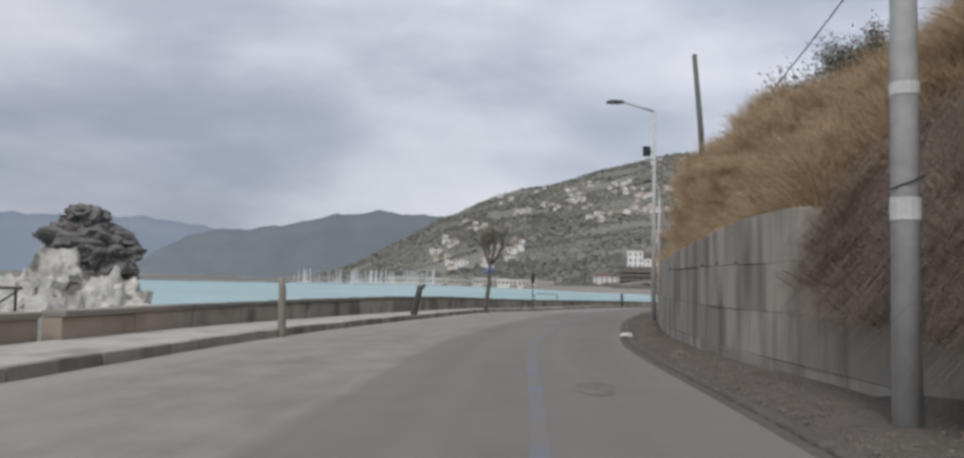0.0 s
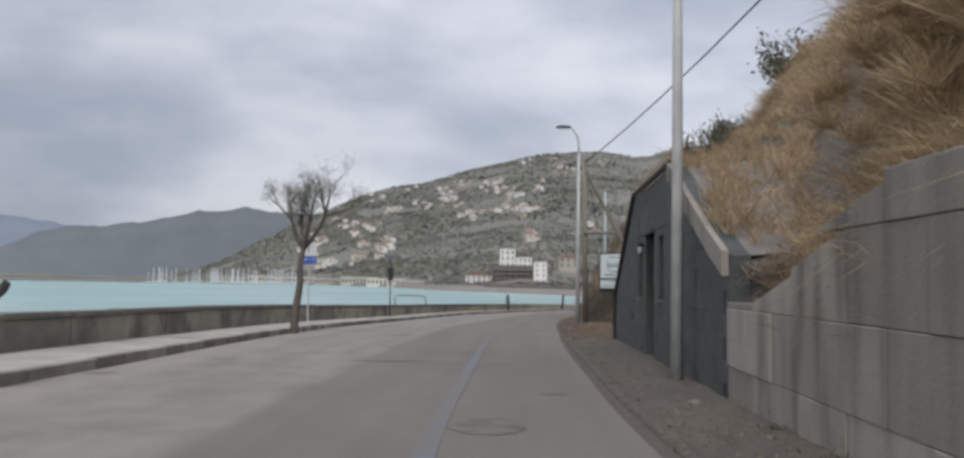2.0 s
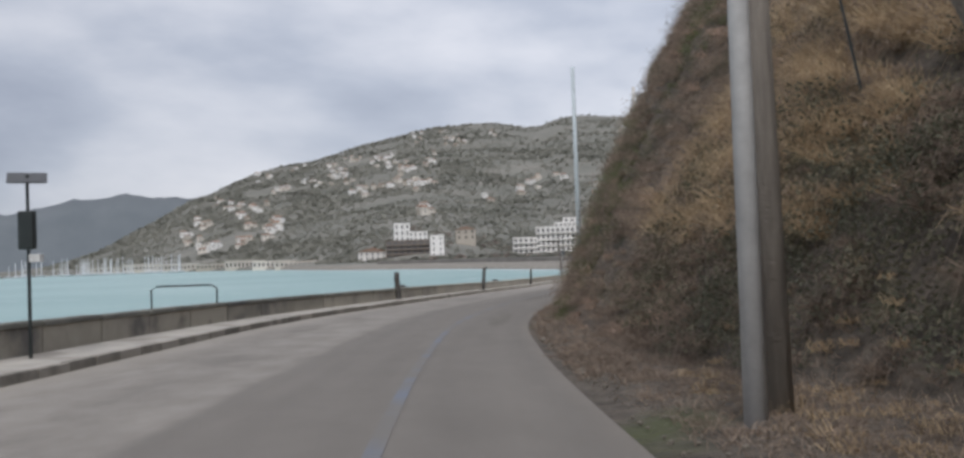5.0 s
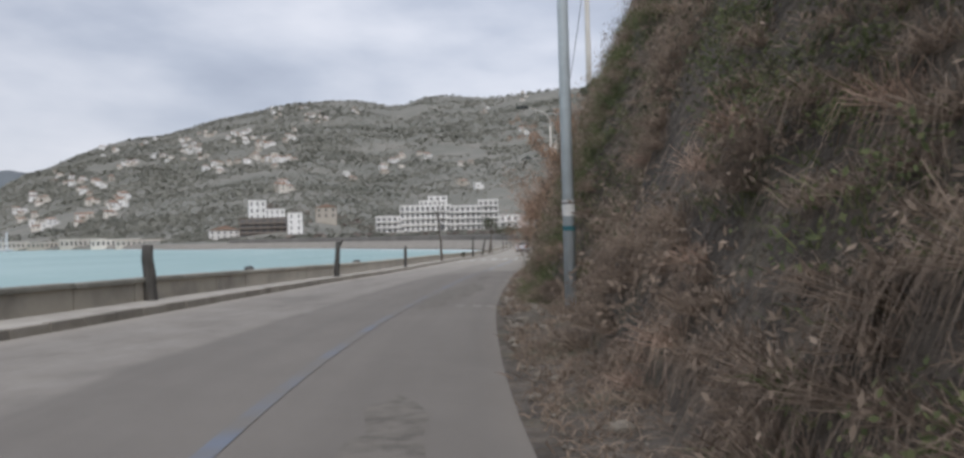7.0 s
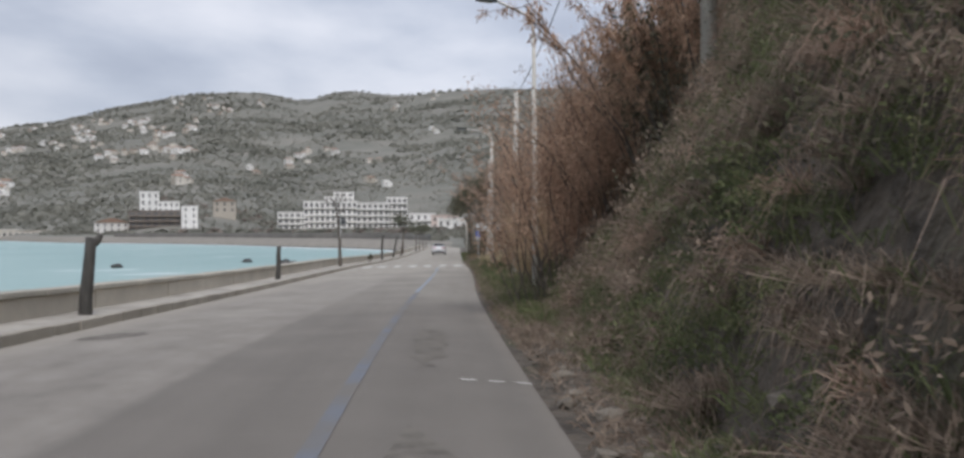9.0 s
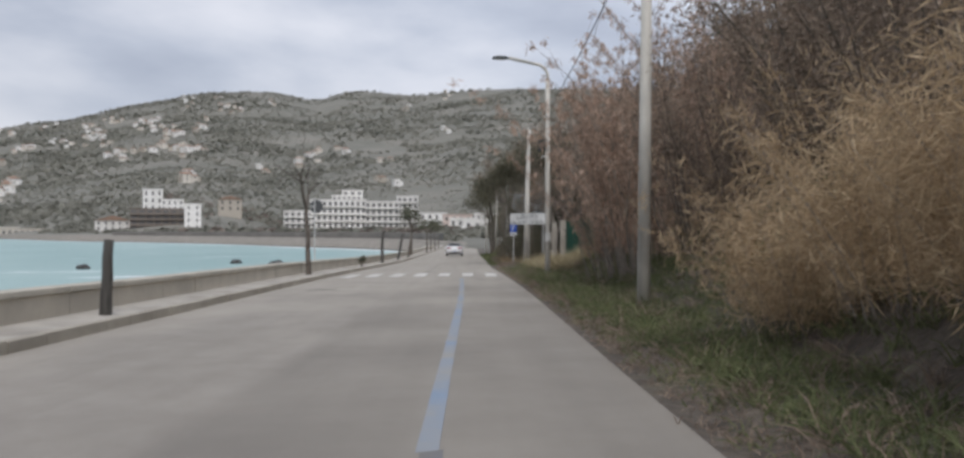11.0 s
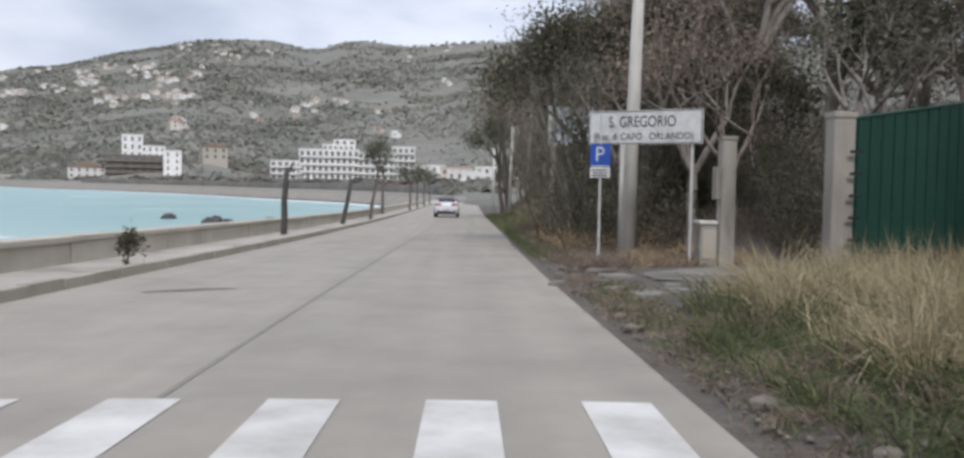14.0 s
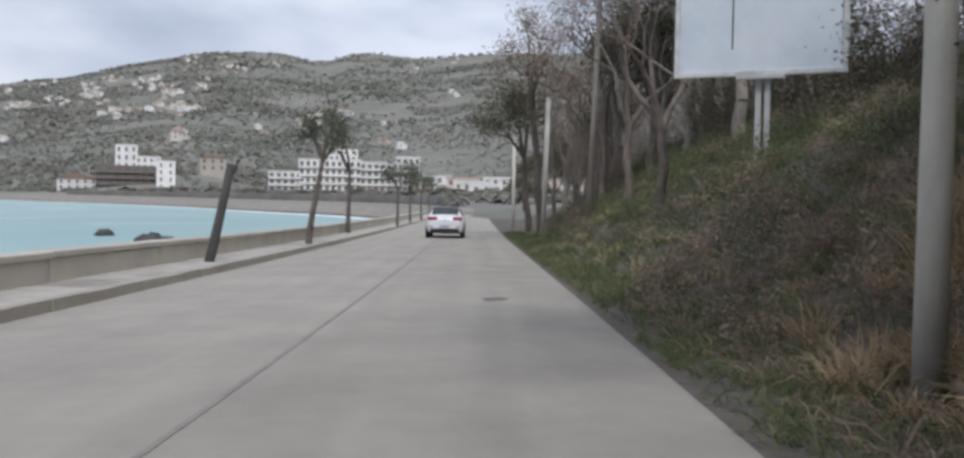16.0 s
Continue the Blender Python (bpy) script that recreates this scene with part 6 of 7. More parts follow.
def clumps(name, n, y0, y1, q0, q1, radius, leaf, per, mat, label, power=1.0, aspect=3.0, lift=0.5, dens=None):
    """Bushy masses of small leaves or twigs over the ground."""
    P = np.array(spots(n, y0, y1, q0, q1, True, dens, power))
    R = rng.uniform(*radius, (n, 1))
    c = np.repeat(P, per, 0)
    R = np.repeat(R, per, 0)
    o = rng.normal(0, 1, (len(c), 3))
    o /= np.linalg.norm(o, axis=1, keepdims=True)
    o[:, 2] = np.abs(o[:, 2])
    c = c + o * R * rng.uniform(0.55, 1.05, (len(c), 1)) * [1, 1, 0.9] + [0, 0, 0.05]
    me = leaf_cards(name, c, leaf, mat, rng, 0.02, 1, aspect)
    return tagged(new(name, me), label, "scrub", kind="stuff")


# dry slope over the retaining wall and the hut
mops("straw_tussocks", spots(1300, 9.5, 31, 0.1, 10.0), 130, (0.6, 1.1), 0.004, DRY_GRASS, "tawny tussocks of dry grass on the bank above the wall", 0.8, 0.25)
mops("wall_top_tussocks", spots(330, 11, 28, 0.1, 2.6), 170, (1.1, 1.75), 0.004, DRY_GRASS, "tall tawny tussocks of dry grass overhanging the wall", 0.75, 0.2)
mass = [(x, y, z + rng.uniform(0.0, 1.0) * np.interp(y, [11, 15, 19, 24, 29], [0.5, 1.1, 2.1, 2.7, 2.5])) for x, y, z in spots(760, 11.5, 29.0, 0.15, 2.5)]
mops("broom_mass", mass, 130, (0.6, 1.1), 0.004, DRY_GRASS, "bushy tawny broom massed along the top of the wall", 0.75, 0.2, 0.95)
mops("crest_tussocks", spots(170, 16, 31, 2.4, 6.0), 150, (1.2, 2.0), 0.0045, DRY_GRASS, "tall dry grass on the brow of the bank", 0.7, 0.15)
mops("brown_tussocks", spots(420, 4.5, 31, 0.0, 9.0, True, (0.5, 51, 0.0)), 120, (0.5, 1.0), 0.004, BROWN_SCRUB, "brown withered tussocks on the bank above the wall", 1.1, 0.35)
tufts("hanging_grass", spots(420, 17, 29.5, 0.0, 0.6), 20, (0.25, 0.6), 0.006, BROWN_SCRUB, "withered brown creeper hanging over the concrete wall", lean=0.6, droop=0.6, out=0.6)
clumps("brown_scrub", 340, 3, 31, 0.3, 9.5, (0.35, 0.8), 0.025, 180, BROWN_SCRUB, "brown dead scrub among the grass of the bank", aspect=4)
mops("hut_tussocks", spots(420, 29, 46, 1.0, 10), 110, (0.5, 1.1), 0.0045, DRY_GRASS, "tawny tussocks of dry grass on the bank around the hut", 0.85, 0.2)
mops("bank_tussocks", spots(1050, 44, 68, 0.9, 9), 150, (0.7, 1.5), 0.004, DRY_GRASS, "thick golden tussocks of dry grass on the bank", 0.95, 0.3)
mops("low_brown_tussocks", spots(560, 44, 67, 0.1, 5.0), 120, (0.5, 1.0), 0.004, BROWN_SCRUB, "brown dead grass hanging down the bank", 1.3, 0.45)
clumps("dark_scrub", 190, 46, 66, 0.1, 2.4, (0.35, 0.85), 0.03, 220, DARK_LEAF, "dark evergreen scrub at the foot of the bank", aspect=2.0)
clumps("foot_scrub", 150, 46, 63, 0.0, 1.6, (0.25, 0.55), 0.026, 220, OLIVE_LEAF, "grey-green scrub at the foot of the bank", aspect=2.0)
clumps("brown_bank_scrub", 130, 45, 66, 0.3, 8.5, (0.3, 0.7), 0.022, 220, BROWN_SCRUB, "brown dead scrub on the bank", aspect=3.5)
tufts("verge_straw", spots(3200, 44, 66, 0.3, 2.8, False), 14, (0.06, 0.24), 0.004, BROWN_SCRUB, "trampled straw on the dusty verge", lean=1.1, droop=0.3)
mops("verge_tussocks", spots(220, 44, 62, 0.9, 2.9, False), 70, (0.2, 0.45), 0.004, DRY_GRASS, "withered tussocks on the dusty verge", 1.2, 0.1)
tufts("verge_weeds", spots(2600, 6, 45, 0.25, 1.3, False), 9, (0.03, 0.1), 0.004, BROWN_SCRUB, "withered weeds along the foot of the wall", lean=1.0)
mops("wall_foot_weeds", spots(34, 14, 29, 0.8, 1.05, False), 60, (0.12, 0.3), 0.006, DARK_LEAF, "dark dead weeds at the foot of the wall", 1.0, 0.2)
# steep scrubby bank
mops("bank_mops", spots(1500, 63, 106, -0.1, 7.8, True, (0.4, 71, -0.3)), 140, (0.4, 0.95), 0.0032, BROWN_SCRUB, "drooping brown tussocks covering the steep bank", 1.35, 0.45)
mops("foot_mops", spots(420, 62, 104, -0.25, 1.8), 110, (0.3, 0.65), 0.0032, BROWN_SCRUB, "matted brown grass at the foot of the steep bank", 1.3, 0.35)
mops("bank_straw", spots(460, 63, 104, -0.1, 7.8, True, (0.45, 31, 0.0)), 120, (0.4, 0.9), 0.003, CANE_LEAF, "pale dry tussocks on the steep bank", 1.35, 0.45)
tufts("bank_weeds", spots(3000, 72, 112, -0.3, 4.0, True, (0.33, 41, -0.05)), 14, (0.12, 0.32), 0.005, GREEN_GRASS, "green weeds and nettles on the bank", lean=0.8, droop=0.35, out=0.2)
clumps("bank_bushes", 900, 63, 106, 0.0, 7.8, (0.3, 0.75), 0.02, 240, BROWN_SCRUB, "dull brown brambles on the bank", aspect=3)
clumps("bank_dark_bushes", 620, 63, 110, 0.3, 7.8, (0.3, 0.8), 0.023, 240, DARK_LEAF, "dark leafy brambles on the bank", aspect=2)
clumps("bank_green_bushes", 420, 70, 112, 0.0, 5.5, (0.2, 0.55), 0.02, 260, GREEN_GRASS, "green ivy and shrubs on the bank", aspect=2, dens=(0.33, 41, 0.0))
tufts("foot_green", spots(2600, 84, 104, -0.35, 1.8), 14, (0.12, 0.34), 0.005, GREEN_GRASS, "lush green grass at the foot of the bank", lean=0.7, droop=0.35)
clumps("foot_bushes", 400, 86, 103, 0.0, 4.2, (0.2, 0.45), 0.014, 330, GREEN_GRASS, "green creeper at the foot of the bank", aspect=2)
tufts("column_foot_grass", [tuple(ground_at(84.3 + dy, 0.5 + 0.09 * k + 0.3)) for k in range(16) for dy in (-0.5, -0.33, -0.2, 0.15, 0.3, 0.45)], 14, (0.12, 0.4), 0.004, BROWN_SCRUB, "brown weeds around the foot of the lamp column", lean=0.5, droop=0.2)
# verge from the reeds to the gate
tufts("edge_straw", spots(2600, 62, 106, 0.05, 0.8, False), 9, (0.05, 0.2), 0.006, BROWN_SCRUB, "withered straw along the road edge", lean=1.1)
tufts("edge_weeds", spots(1800, 156, 204, 0.02, 1.0, False), 11, (0.1, 0.35), 0.006, GREEN_GRASS, "weeds along the road edge", lean=0.9)
tufts("roadside_weeds", spots(3200, 102, 146, 0.5, 3.6, False, None, 1.4), 16, (0.12, 0.4), 0.006, GREEN_GRASS, "green weeds along the roadside", lean=0.8)
tufts("roadside_straw", spots(1500, 98, 146, 0.3, 4.0, False), 14, (0.12, 0.4), 0.005, BROWN_SCRUB, "dry grass along the roadside", lean=0.8)
tufts("edge_tufts", spots(2600, 100, 152, 0.0, 0.8, False), 9, (0.04, 0.16), 0.004, BROWN_SCRUB, "short withered weeds at the crumbling road edge", lean=1.0)
tufts("edge_green", spots(1200, 102, 150, 0.1, 1.0, False), 10, (0.05, 0.2), 0.005, GREEN_GRASS, "short green weeds at the crumbling road edge", lean=0.9)
clumps("cane_undergrowth", 300, 120, 147, 1.2, 8.0, (0.3, 0.8), 0.022, 230, BROWN_SCRUB, "brown undergrowth below the roadside thicket", aspect=4)
clumps("cane_greens", 220, 118, 147, 0.8, 7.0, (0.25, 0.6), 0.02, 240, GREEN_GRASS, "dark green weeds below the roadside thicket", aspect=2.5)
mops("gate_brown", spots(150, 139.5, 147.0, 0.9, 6.0, False), 80, (0.4, 0.9), 0.005, BROWN_SCRUB, "brown dead stalks among the dry grass before the gate", 0.8, 0.1)
mops("tall_straw", spots(330, 140.0, 147.4, 1.4, 8.0, False), 110, (0.8, 1.5), 0.005, PALE_STRAW, "tall dry yellow grass before the gate", 0.65, 0.05)
tufts("tall_green", spots(1100, 139.5, 147.4, 1.0, 9.0, False), 18, (0.25, 0.6), 0.006, GREEN_GRASS, "green weeds among the dry grass before the gate")
tufts("gate_weeds", spots(500, 152.5, 163, 1.8, 5.0, False), 12, (0.15, 0.45), 0.007, DRY_GRASS, "dry weeds around the sign posts")
tufts("gate_brush", spots(1500, 152.5, 168, 0.35, 4.5, False), 16, (0.12, 0.42), 0.006, BROWN_SCRUB, "grey-brown dead brush along the verge by the signs", lean=0.9)
clumps("gate_scrub", 120, 155, 172, -0.4, 2.6, (0.2, 0.5), 0.024, 170, BROWN_SCRUB, "grey-brown tangled scrub under the trees", aspect=4)
mops("sign_straw", spots(190, 157.5, 166, 0.9, 4.5, False), 75, (0.55, 1.1), 0.005, DRY_GRASS, "tall dry grass and dead stalks below the wood", 0.6, 0.05)
# grass bank at the end of the walk
tufts("bank_green", spots(3800, 160, 200, -0.4, 8.5), 16, (0.2, 0.55), 0.006, GREEN_GRASS, "green grass and nettles on the roadside bank", lean=0.7)
mops("bank_yellow", spots(420, 158, 205, -0.5, 4.5, True, (0.4, 81, -0.1)), 60, (0.3, 0.65), 0.006, PALE_STRAW, "yellowed tussocks on the roadside bank", 1.1, 0.2)
clumps("bank_end_bushes", 160, 162, 205, 0.5, 8.5, (0.3, 0.8), 0.026, 300, OLIVE_LEAF, "olive-green shrubs on the roadside bank", aspect=2)
clumps("bank_end_green", 420, 160, 195, 1.5, 8.5, (0.25, 0.7), 0.02, 300, GREEN_GRASS, "soft green shrubs on the roadside bank", aspect=2.5)
clumps("bank_end_brown", 170, 162, 205, 0.5, 8.5, (0.3, 0.7), 0.02, 240, BROWN_SCRUB, "brown dead bracken on the roadside bank", aspect=4)

# ---- bushes, canes and trees on the land side ----


def stem_bush(seed, m, label, n_stems, height, spread, leaf_mat, leaf, per, lean_out=0.25, aspect=3.0, droop=0.6, group="", start=0.25, name="bush", bark=None, leaf_spread=0.1):
    r = np.random.default_rng(seed)
    segs, tips = [], []
    for si in range(n_stems):
        a, k = r.uniform(0, 6.28), r.random() ** 0.5
        p = np.array([math.cos(a) * spread * 0.55 * k, math.sin(a) * spread * 0.55 * k, -0.2])
        h = height * r.uniform(0.6, 1.05)
        d = np.array([math.cos(a) * lean_out * k, math.sin(a) * lean_out * k, 1.0]) + np.append(r.normal(0, 0.06, 2), 0)
        rad = r.uniform(0.012, 0.028) * (1.0 if n_stems <= 45 else 0.3)
        for s in range(6):
            q = p + d / np.linalg.norm(d) * h / 6
            segs.append((p, q, rad, rad * 0.85, si))
            rad *= 0.85
            if s / 6 > start:
                tips.extend(p + (q - p) * t for t in (0.2, 0.5, 0.8))
            p, d = q, d + np.append(r.normal(0, 0.17, 2), 0)
            if s > 1 and r.random() < 0.7:
                e = d + r.normal(0, 0.45, 3)
                e = e / np.linalg.norm(e) * h * 0.22
                segs.append((p, p + e, rad * 0.7, rad * 0.4, si))
                tips.extend((p + e * 0.5, p + e))
    t = thing(name, m, label, "shrub", group)
    if n_stems <= 45:
        for k in range(n_stems):
            part("stem", segs_mesh("stem", [s[:4] for s in segs if s[4] == k], bark or BARK_PALE, 5), None, t)
    else:
        tagged(part("stem_tangle", segs_mesh("stem_tangle", [s[:4] for s in segs], bark or BARK_PALE, 4), None, t), kind="stuff")
    part("leaves", leaf_cards("leaves", tips, leaf, leaf_mat, r, leaf_spread, per, aspect, droop), None, t)
    return t


def on_bank(x, y, dz=0.0):
    return pose(x, y, gz(x, y) + dz)


for sd, x, y, h, sp in ((1, 25.9, 105.3, 3.5, 1.8), (2, 26.9, 104.4, 3.4, 1.8), (3, 27.6, 107.2, 3.4, 1.8), (5, 29.0, 107.6, 3.4, 1.8), (16, 28.2, 105.4, 3.6, 1.8)):
    stem_bush(sd, on_bank(x, y, -0.35), "tall rust-brown withered bush at the road edge", 44, h, sp, RUST_LEAF, 0.018, 40, 0.28, 4.4, 0.6, "withered bushes at the road edge", start=0.34, leaf_spread=0.13, bark=BARK)
for sd, x, y, h, sp in ((4, 26.8, 102.6, 3.6, 1.9), (6, 28.2, 104.0, 3.5, 1.8), (7, 26.0, 101.3, 3.3, 1.6)):
    stem_bush(sd, on_bank(x, y, -0.3), "tall withered oleander with drooping leaf clusters at the road edge", 36, h, sp, RUST_LEAF, 0.02, 26, 0.42, 7.0, 1.6, "withered oleanders at the road edge", start=0.3, leaf_spread=0.05, bark=BARK)
# dark-leaved shrubs added to imitate the shady hollow under these bushes
for sd, x, y, h in ((8, 26.3, 101.6, 1.9), (9, 27.4, 103.2, 2.2), (10, 28.6, 105.2, 2.2), (15, 27.2, 100.4, 2.0)):
    stem_bush(sd, on_bank(x, y, -0.2), "dark-leaved shrub added to darken the hollow below the withered bushes", 30, h, 1.8, DARK_LEAF, 0.035, 12, 0.4, 2.2, 0.2, "dark undergrowth at the road edge", 0.05, bark=BARK, leaf_spread=0.16)
for sd, x, y, h in ((11, 30.2, 112.3, 1.9), (12, 31.2, 114.2, 2.0), (13, 32.0, 116.2, 1.8), (14, 30.5, 109.8, 1.7)):
    stem_bush(sd, on_bank(x, y), "pale dry broom bush beside the road", 60, h, 1.5, DRY_GRASS, 0.009, 14, 0.5, 20.0, 0.2, "dry broom bushes", start=0.1, leaf_spread=0.08)
for sd, x, y, h in ((21, 38.4, 127.6, 5.6), (22, 39.2, 129.6, 6.0), (23, 41.6, 130.4, 5.6), (24, 40.0, 126.4, 6.2)):
    stem_bush(sd, on_bank(x, y), "tall withered oleander thicket with pale drooping leaves", 42, h, 2.1, CANE_LEAF, 0.019, 26, 0.36, 8.0, 1.5, "withered thicket by the road", 0.05, leaf_spread=0.045)
for sd, x, y, h in ((31, 36.6, 119.5, 4.5), (32, 38.5, 121.5, 5.0), (33, 37.6, 124.0, 4.6), (34, 42.5, 134.2, 4.6), (35, 44.0, 136.5, 4.2), (36, 34.5, 116.5, 4.4)):
    stem_bush(sd, on_bank(x, y), "dark brown thicket of dead stems", 40, h, 2.2, BROWN_SCRUB, 0.03, 18, 0.35, 4.0, 0.3, "dark roadside thicket", 0.1, bark=BARK, leaf_spread=0.16)

# dark half-dead bushes over the wall
for sd, y, u, h in ((103, 22.6, 4.8, 2.0), (104, 24.0, 5.6, 2.2), (105, 26.0, 6.4, 2.0), (106, 31.5, 8.5, 1.6), (107, 34.0, 9.5, 1.8)):
    stem_bush(sd, Matrix.Translation(ground_at(y, u)), "dark half-dead evergreen bush on the bank", 40, h, 2.0, DARK_LEAF, 0.04, 9, 0.5, 2.2, 0.3, "dark bushes on the bank", 0.05, bark=BARK, leaf_spread=0.15)
tufts("hanging_brush", spots(1500, 4.5, 11.0, -0.1, 1.6), 22, (0.5, 1.1), 0.005, BROWN_SCRUB, "dark brown brush hanging over the low end of the wall", lean=0.6, droop=0.9, out=1.0)
roof_spots = []
for _ in range(1500):
    q, d = rng.uniform(0.1, 13.6), rng.uniform(0.12, 6.0)
    roof_spots.append(tuple(hut_m @ Vector((q, -d, float(hut_top(q)) + 0.02 + 0.1 * d))))
tufts("roof_grass", roof_spots, 20, (0.15, 0.55), 0.005, DRY_GRASS, "dry grass overgrowing the roof of the hut", lean=0.5, droop=0.2)
mops("gully_brush", [(rng.uniform(4.75, 6.8), rng.uniform(29.2, 30.0), rng.uniform(0.95, 1.3)) for _ in range(55)], 90, (0.3, 0.65), 0.005, BROWN_SCRUB, "dead brush filling the gap beside the hut", 0.9, 0.2)
tufts("gully_grass", spots(2000, 25.5, 29.6, -0.1, 3.5), 20, (0.2, 0.6), 0.005, BROWN_SCRUB, "withered brown grass in the gully beside the hut", lean=0.6, droop=0.3)

# woodland behind, dark and half bare
wt = [tree_thing(60 + k, pose(0, 0, -400), lab, th, 0.16, 4, bl, lm, 0.062, per, 0.55, 0.15, bk, n=(2, 4), leaf_spread=0.3, group="woodland along the road") for k, (lab, th, bl, lm, per, bk) in enumerate((("dark evergreen tree in the roadside wood", 1.8, 1.5, DARK_LEAF, 15, BARK), ("half-bare grey tree in the roadside wood", 2.2, 1.6, BROWN_SCRUB, 2, BARK_PALE), ("dark leafy oak-like tree in the roadside wood", 1.6, 1.5, DARK_LEAF, 16, BARK), ("bare pale-limbed tree in the roadside wood", 2.4, 1.6, OLIVE_LEAF, 1, BARK_PALE)))]
WOOD = [(0, 41.5, 118, 1.0), (2, 44.5, 122, 1.1), (1, 46.0, 127, 1.0), (0, 46.5, 131.5, 1.0), (2, 48.5, 136.0, 1.1), (3, 50.5, 139.5, 1.0), (0, 52.5, 143.0, 1.1), (2, 55.0, 147.0, 1.1), (3, 53.0, 151.5, 0.95), (0, 56.5, 152.5, 1.1), (1, 53.0, 156.5, 1.0), (3, 52.8, 159.2, 0.9), (2, 56.0, 158.5, 1.1), (0, 57.5, 163.0, 1.15), (1, 60.0, 168.0, 1.1), (2, 63.0, 166.5, 1.2), (3, 68.5, 186.5, 1.0), (0, 70.5, 189.5, 1.1), (1, 73.0, 196.0, 1.0), (2, 75.5, 200.5, 1.2), (1, 78.5, 208.0, 1.1), (0, 82.0, 214.0, 1.2), (2, 86.0, 222.0, 1.2), (0, 92.0, 234.0, 1.2), (1, 97.0, 246.0, 1.1), (2, 104.0, 262.0, 1.1), (0, 48.5, 118, 1.2), (2, 52.0, 126, 1.2), (0, 55.5, 135, 1.3), (2, 60.0, 143, 1.3), (0, 62.0, 152, 1.3), (2, 66.0, 160, 1.3), (0, 31.5, 107.0, 0.8), (0, 70.0, 173.0, 1.2), (1, 66.5, 182.5, 1.35), (3, 64.5, 178.0, 1.2), (1, 70.0, 191.5, 1.35), (1, 55.2, 160.6, 1.1), (1, 74.5, 203.0, 1.3), (1, 49.5, 133.0, 1.6), (3, 53.0, 140.5, 1.6), (1, 57.5, 146.5, 1.7), (3, 56.5, 155.5, 1.5), (1, 58.5, 160.5, 1.6), (0, 58.0, 137.5, 1.7), (2, 64.0, 149.0, 1.7), (1, 45.5, 124.0, 1.4), (0, 68.0, 166.0, 1.6), (3, 51.8, 144.3, 1.15), (1, 66.0, 176.5, 1.5), (3, 73.0, 186.0, 1.5), (0, 69.8, 184.5, 1.5), (2, 68.0, 179.5, 1.4), (0, 54.6, 163.4, 1.1), (2, 73.0, 192.5, 1.5)]
first = set()
for k, x, y, s in WOOD:
    m = on_bank(x, y, -0.1) @ rotz((x * 77 + y * 31) % 360) @ Matrix.Scale(s, 4)
    if k not in first:
        wt[k].matrix_world = m
        first.add(k)
    else:
        c = copy_thing(wt[k], on_bank(x, y, -0.1) @ rotz((x * 77 + y * 31) % 360))
        c.scale = (s, s, s * (0.9 + 0.2 * ((x * 13) % 1)))
tree_thing(201, on_bank(69.3, 196.6, -0.1), "tall dark half-bare tree leaning over the road edge", 6.0, 0.22, 5, 1.75, BROWN_SCRUB, 0.05, 4, 0.6, 0.12, BARK, (-0.5, 0), n=(2, 4), leaf_spread=0.3)
tree_thing(202, on_bank(72.2, 203.0, -0.1), "tall dark tree at the road edge", 4.2, 0.2, 4, 1.7, DARK_LEAF, 0.07, 9, 0.6, 0.12, BARK, (-0.4, 0), n=(2, 4), leaf_spread=0.35)
tree_thing(204, on_bank(67.6, 189.0, -0.1), "dark twiggy tree with withered leaves on the grass bank", 4.0, 0.18, 5, 1.6, BROWN_SCRUB, 0.04, 3, 0.6, 0.15, BARK, (0.2, 0), n=(2, 4), leaf_spread=0.3)
tree_thing(205, on_bank(66.2, 184.0, -0.1), "dark twiggy tree with few leaves on the grass bank", 3.8, 0.18, 5, 1.6, DARK_LEAF, 0.04, 4, 0.6, 0.15, BARK, (0.1, 0), n=(2, 4), leaf_spread=0.3)
tree_thing(203, on_bank(65.9, 181.0, -0.1), "bare dark-limbed tree behind the billboard", 3.4, 0.2, 5, 1.5, None, 0.05, 3, 0.6, 0.12, BARK, (0.2, 0), n=(2, 4))
stem_bush(75, on_bank(52.6, 161.0), "tall dark tree-like shrub at the wood edge", 30, 6.0, 2.0, DARK_LEAF, 0.03, 14, 0.22, 2.4, 0.6, "half-bare shrubs at the wood edge", 0.25, leaf_spread=0.2, bark=BARK)
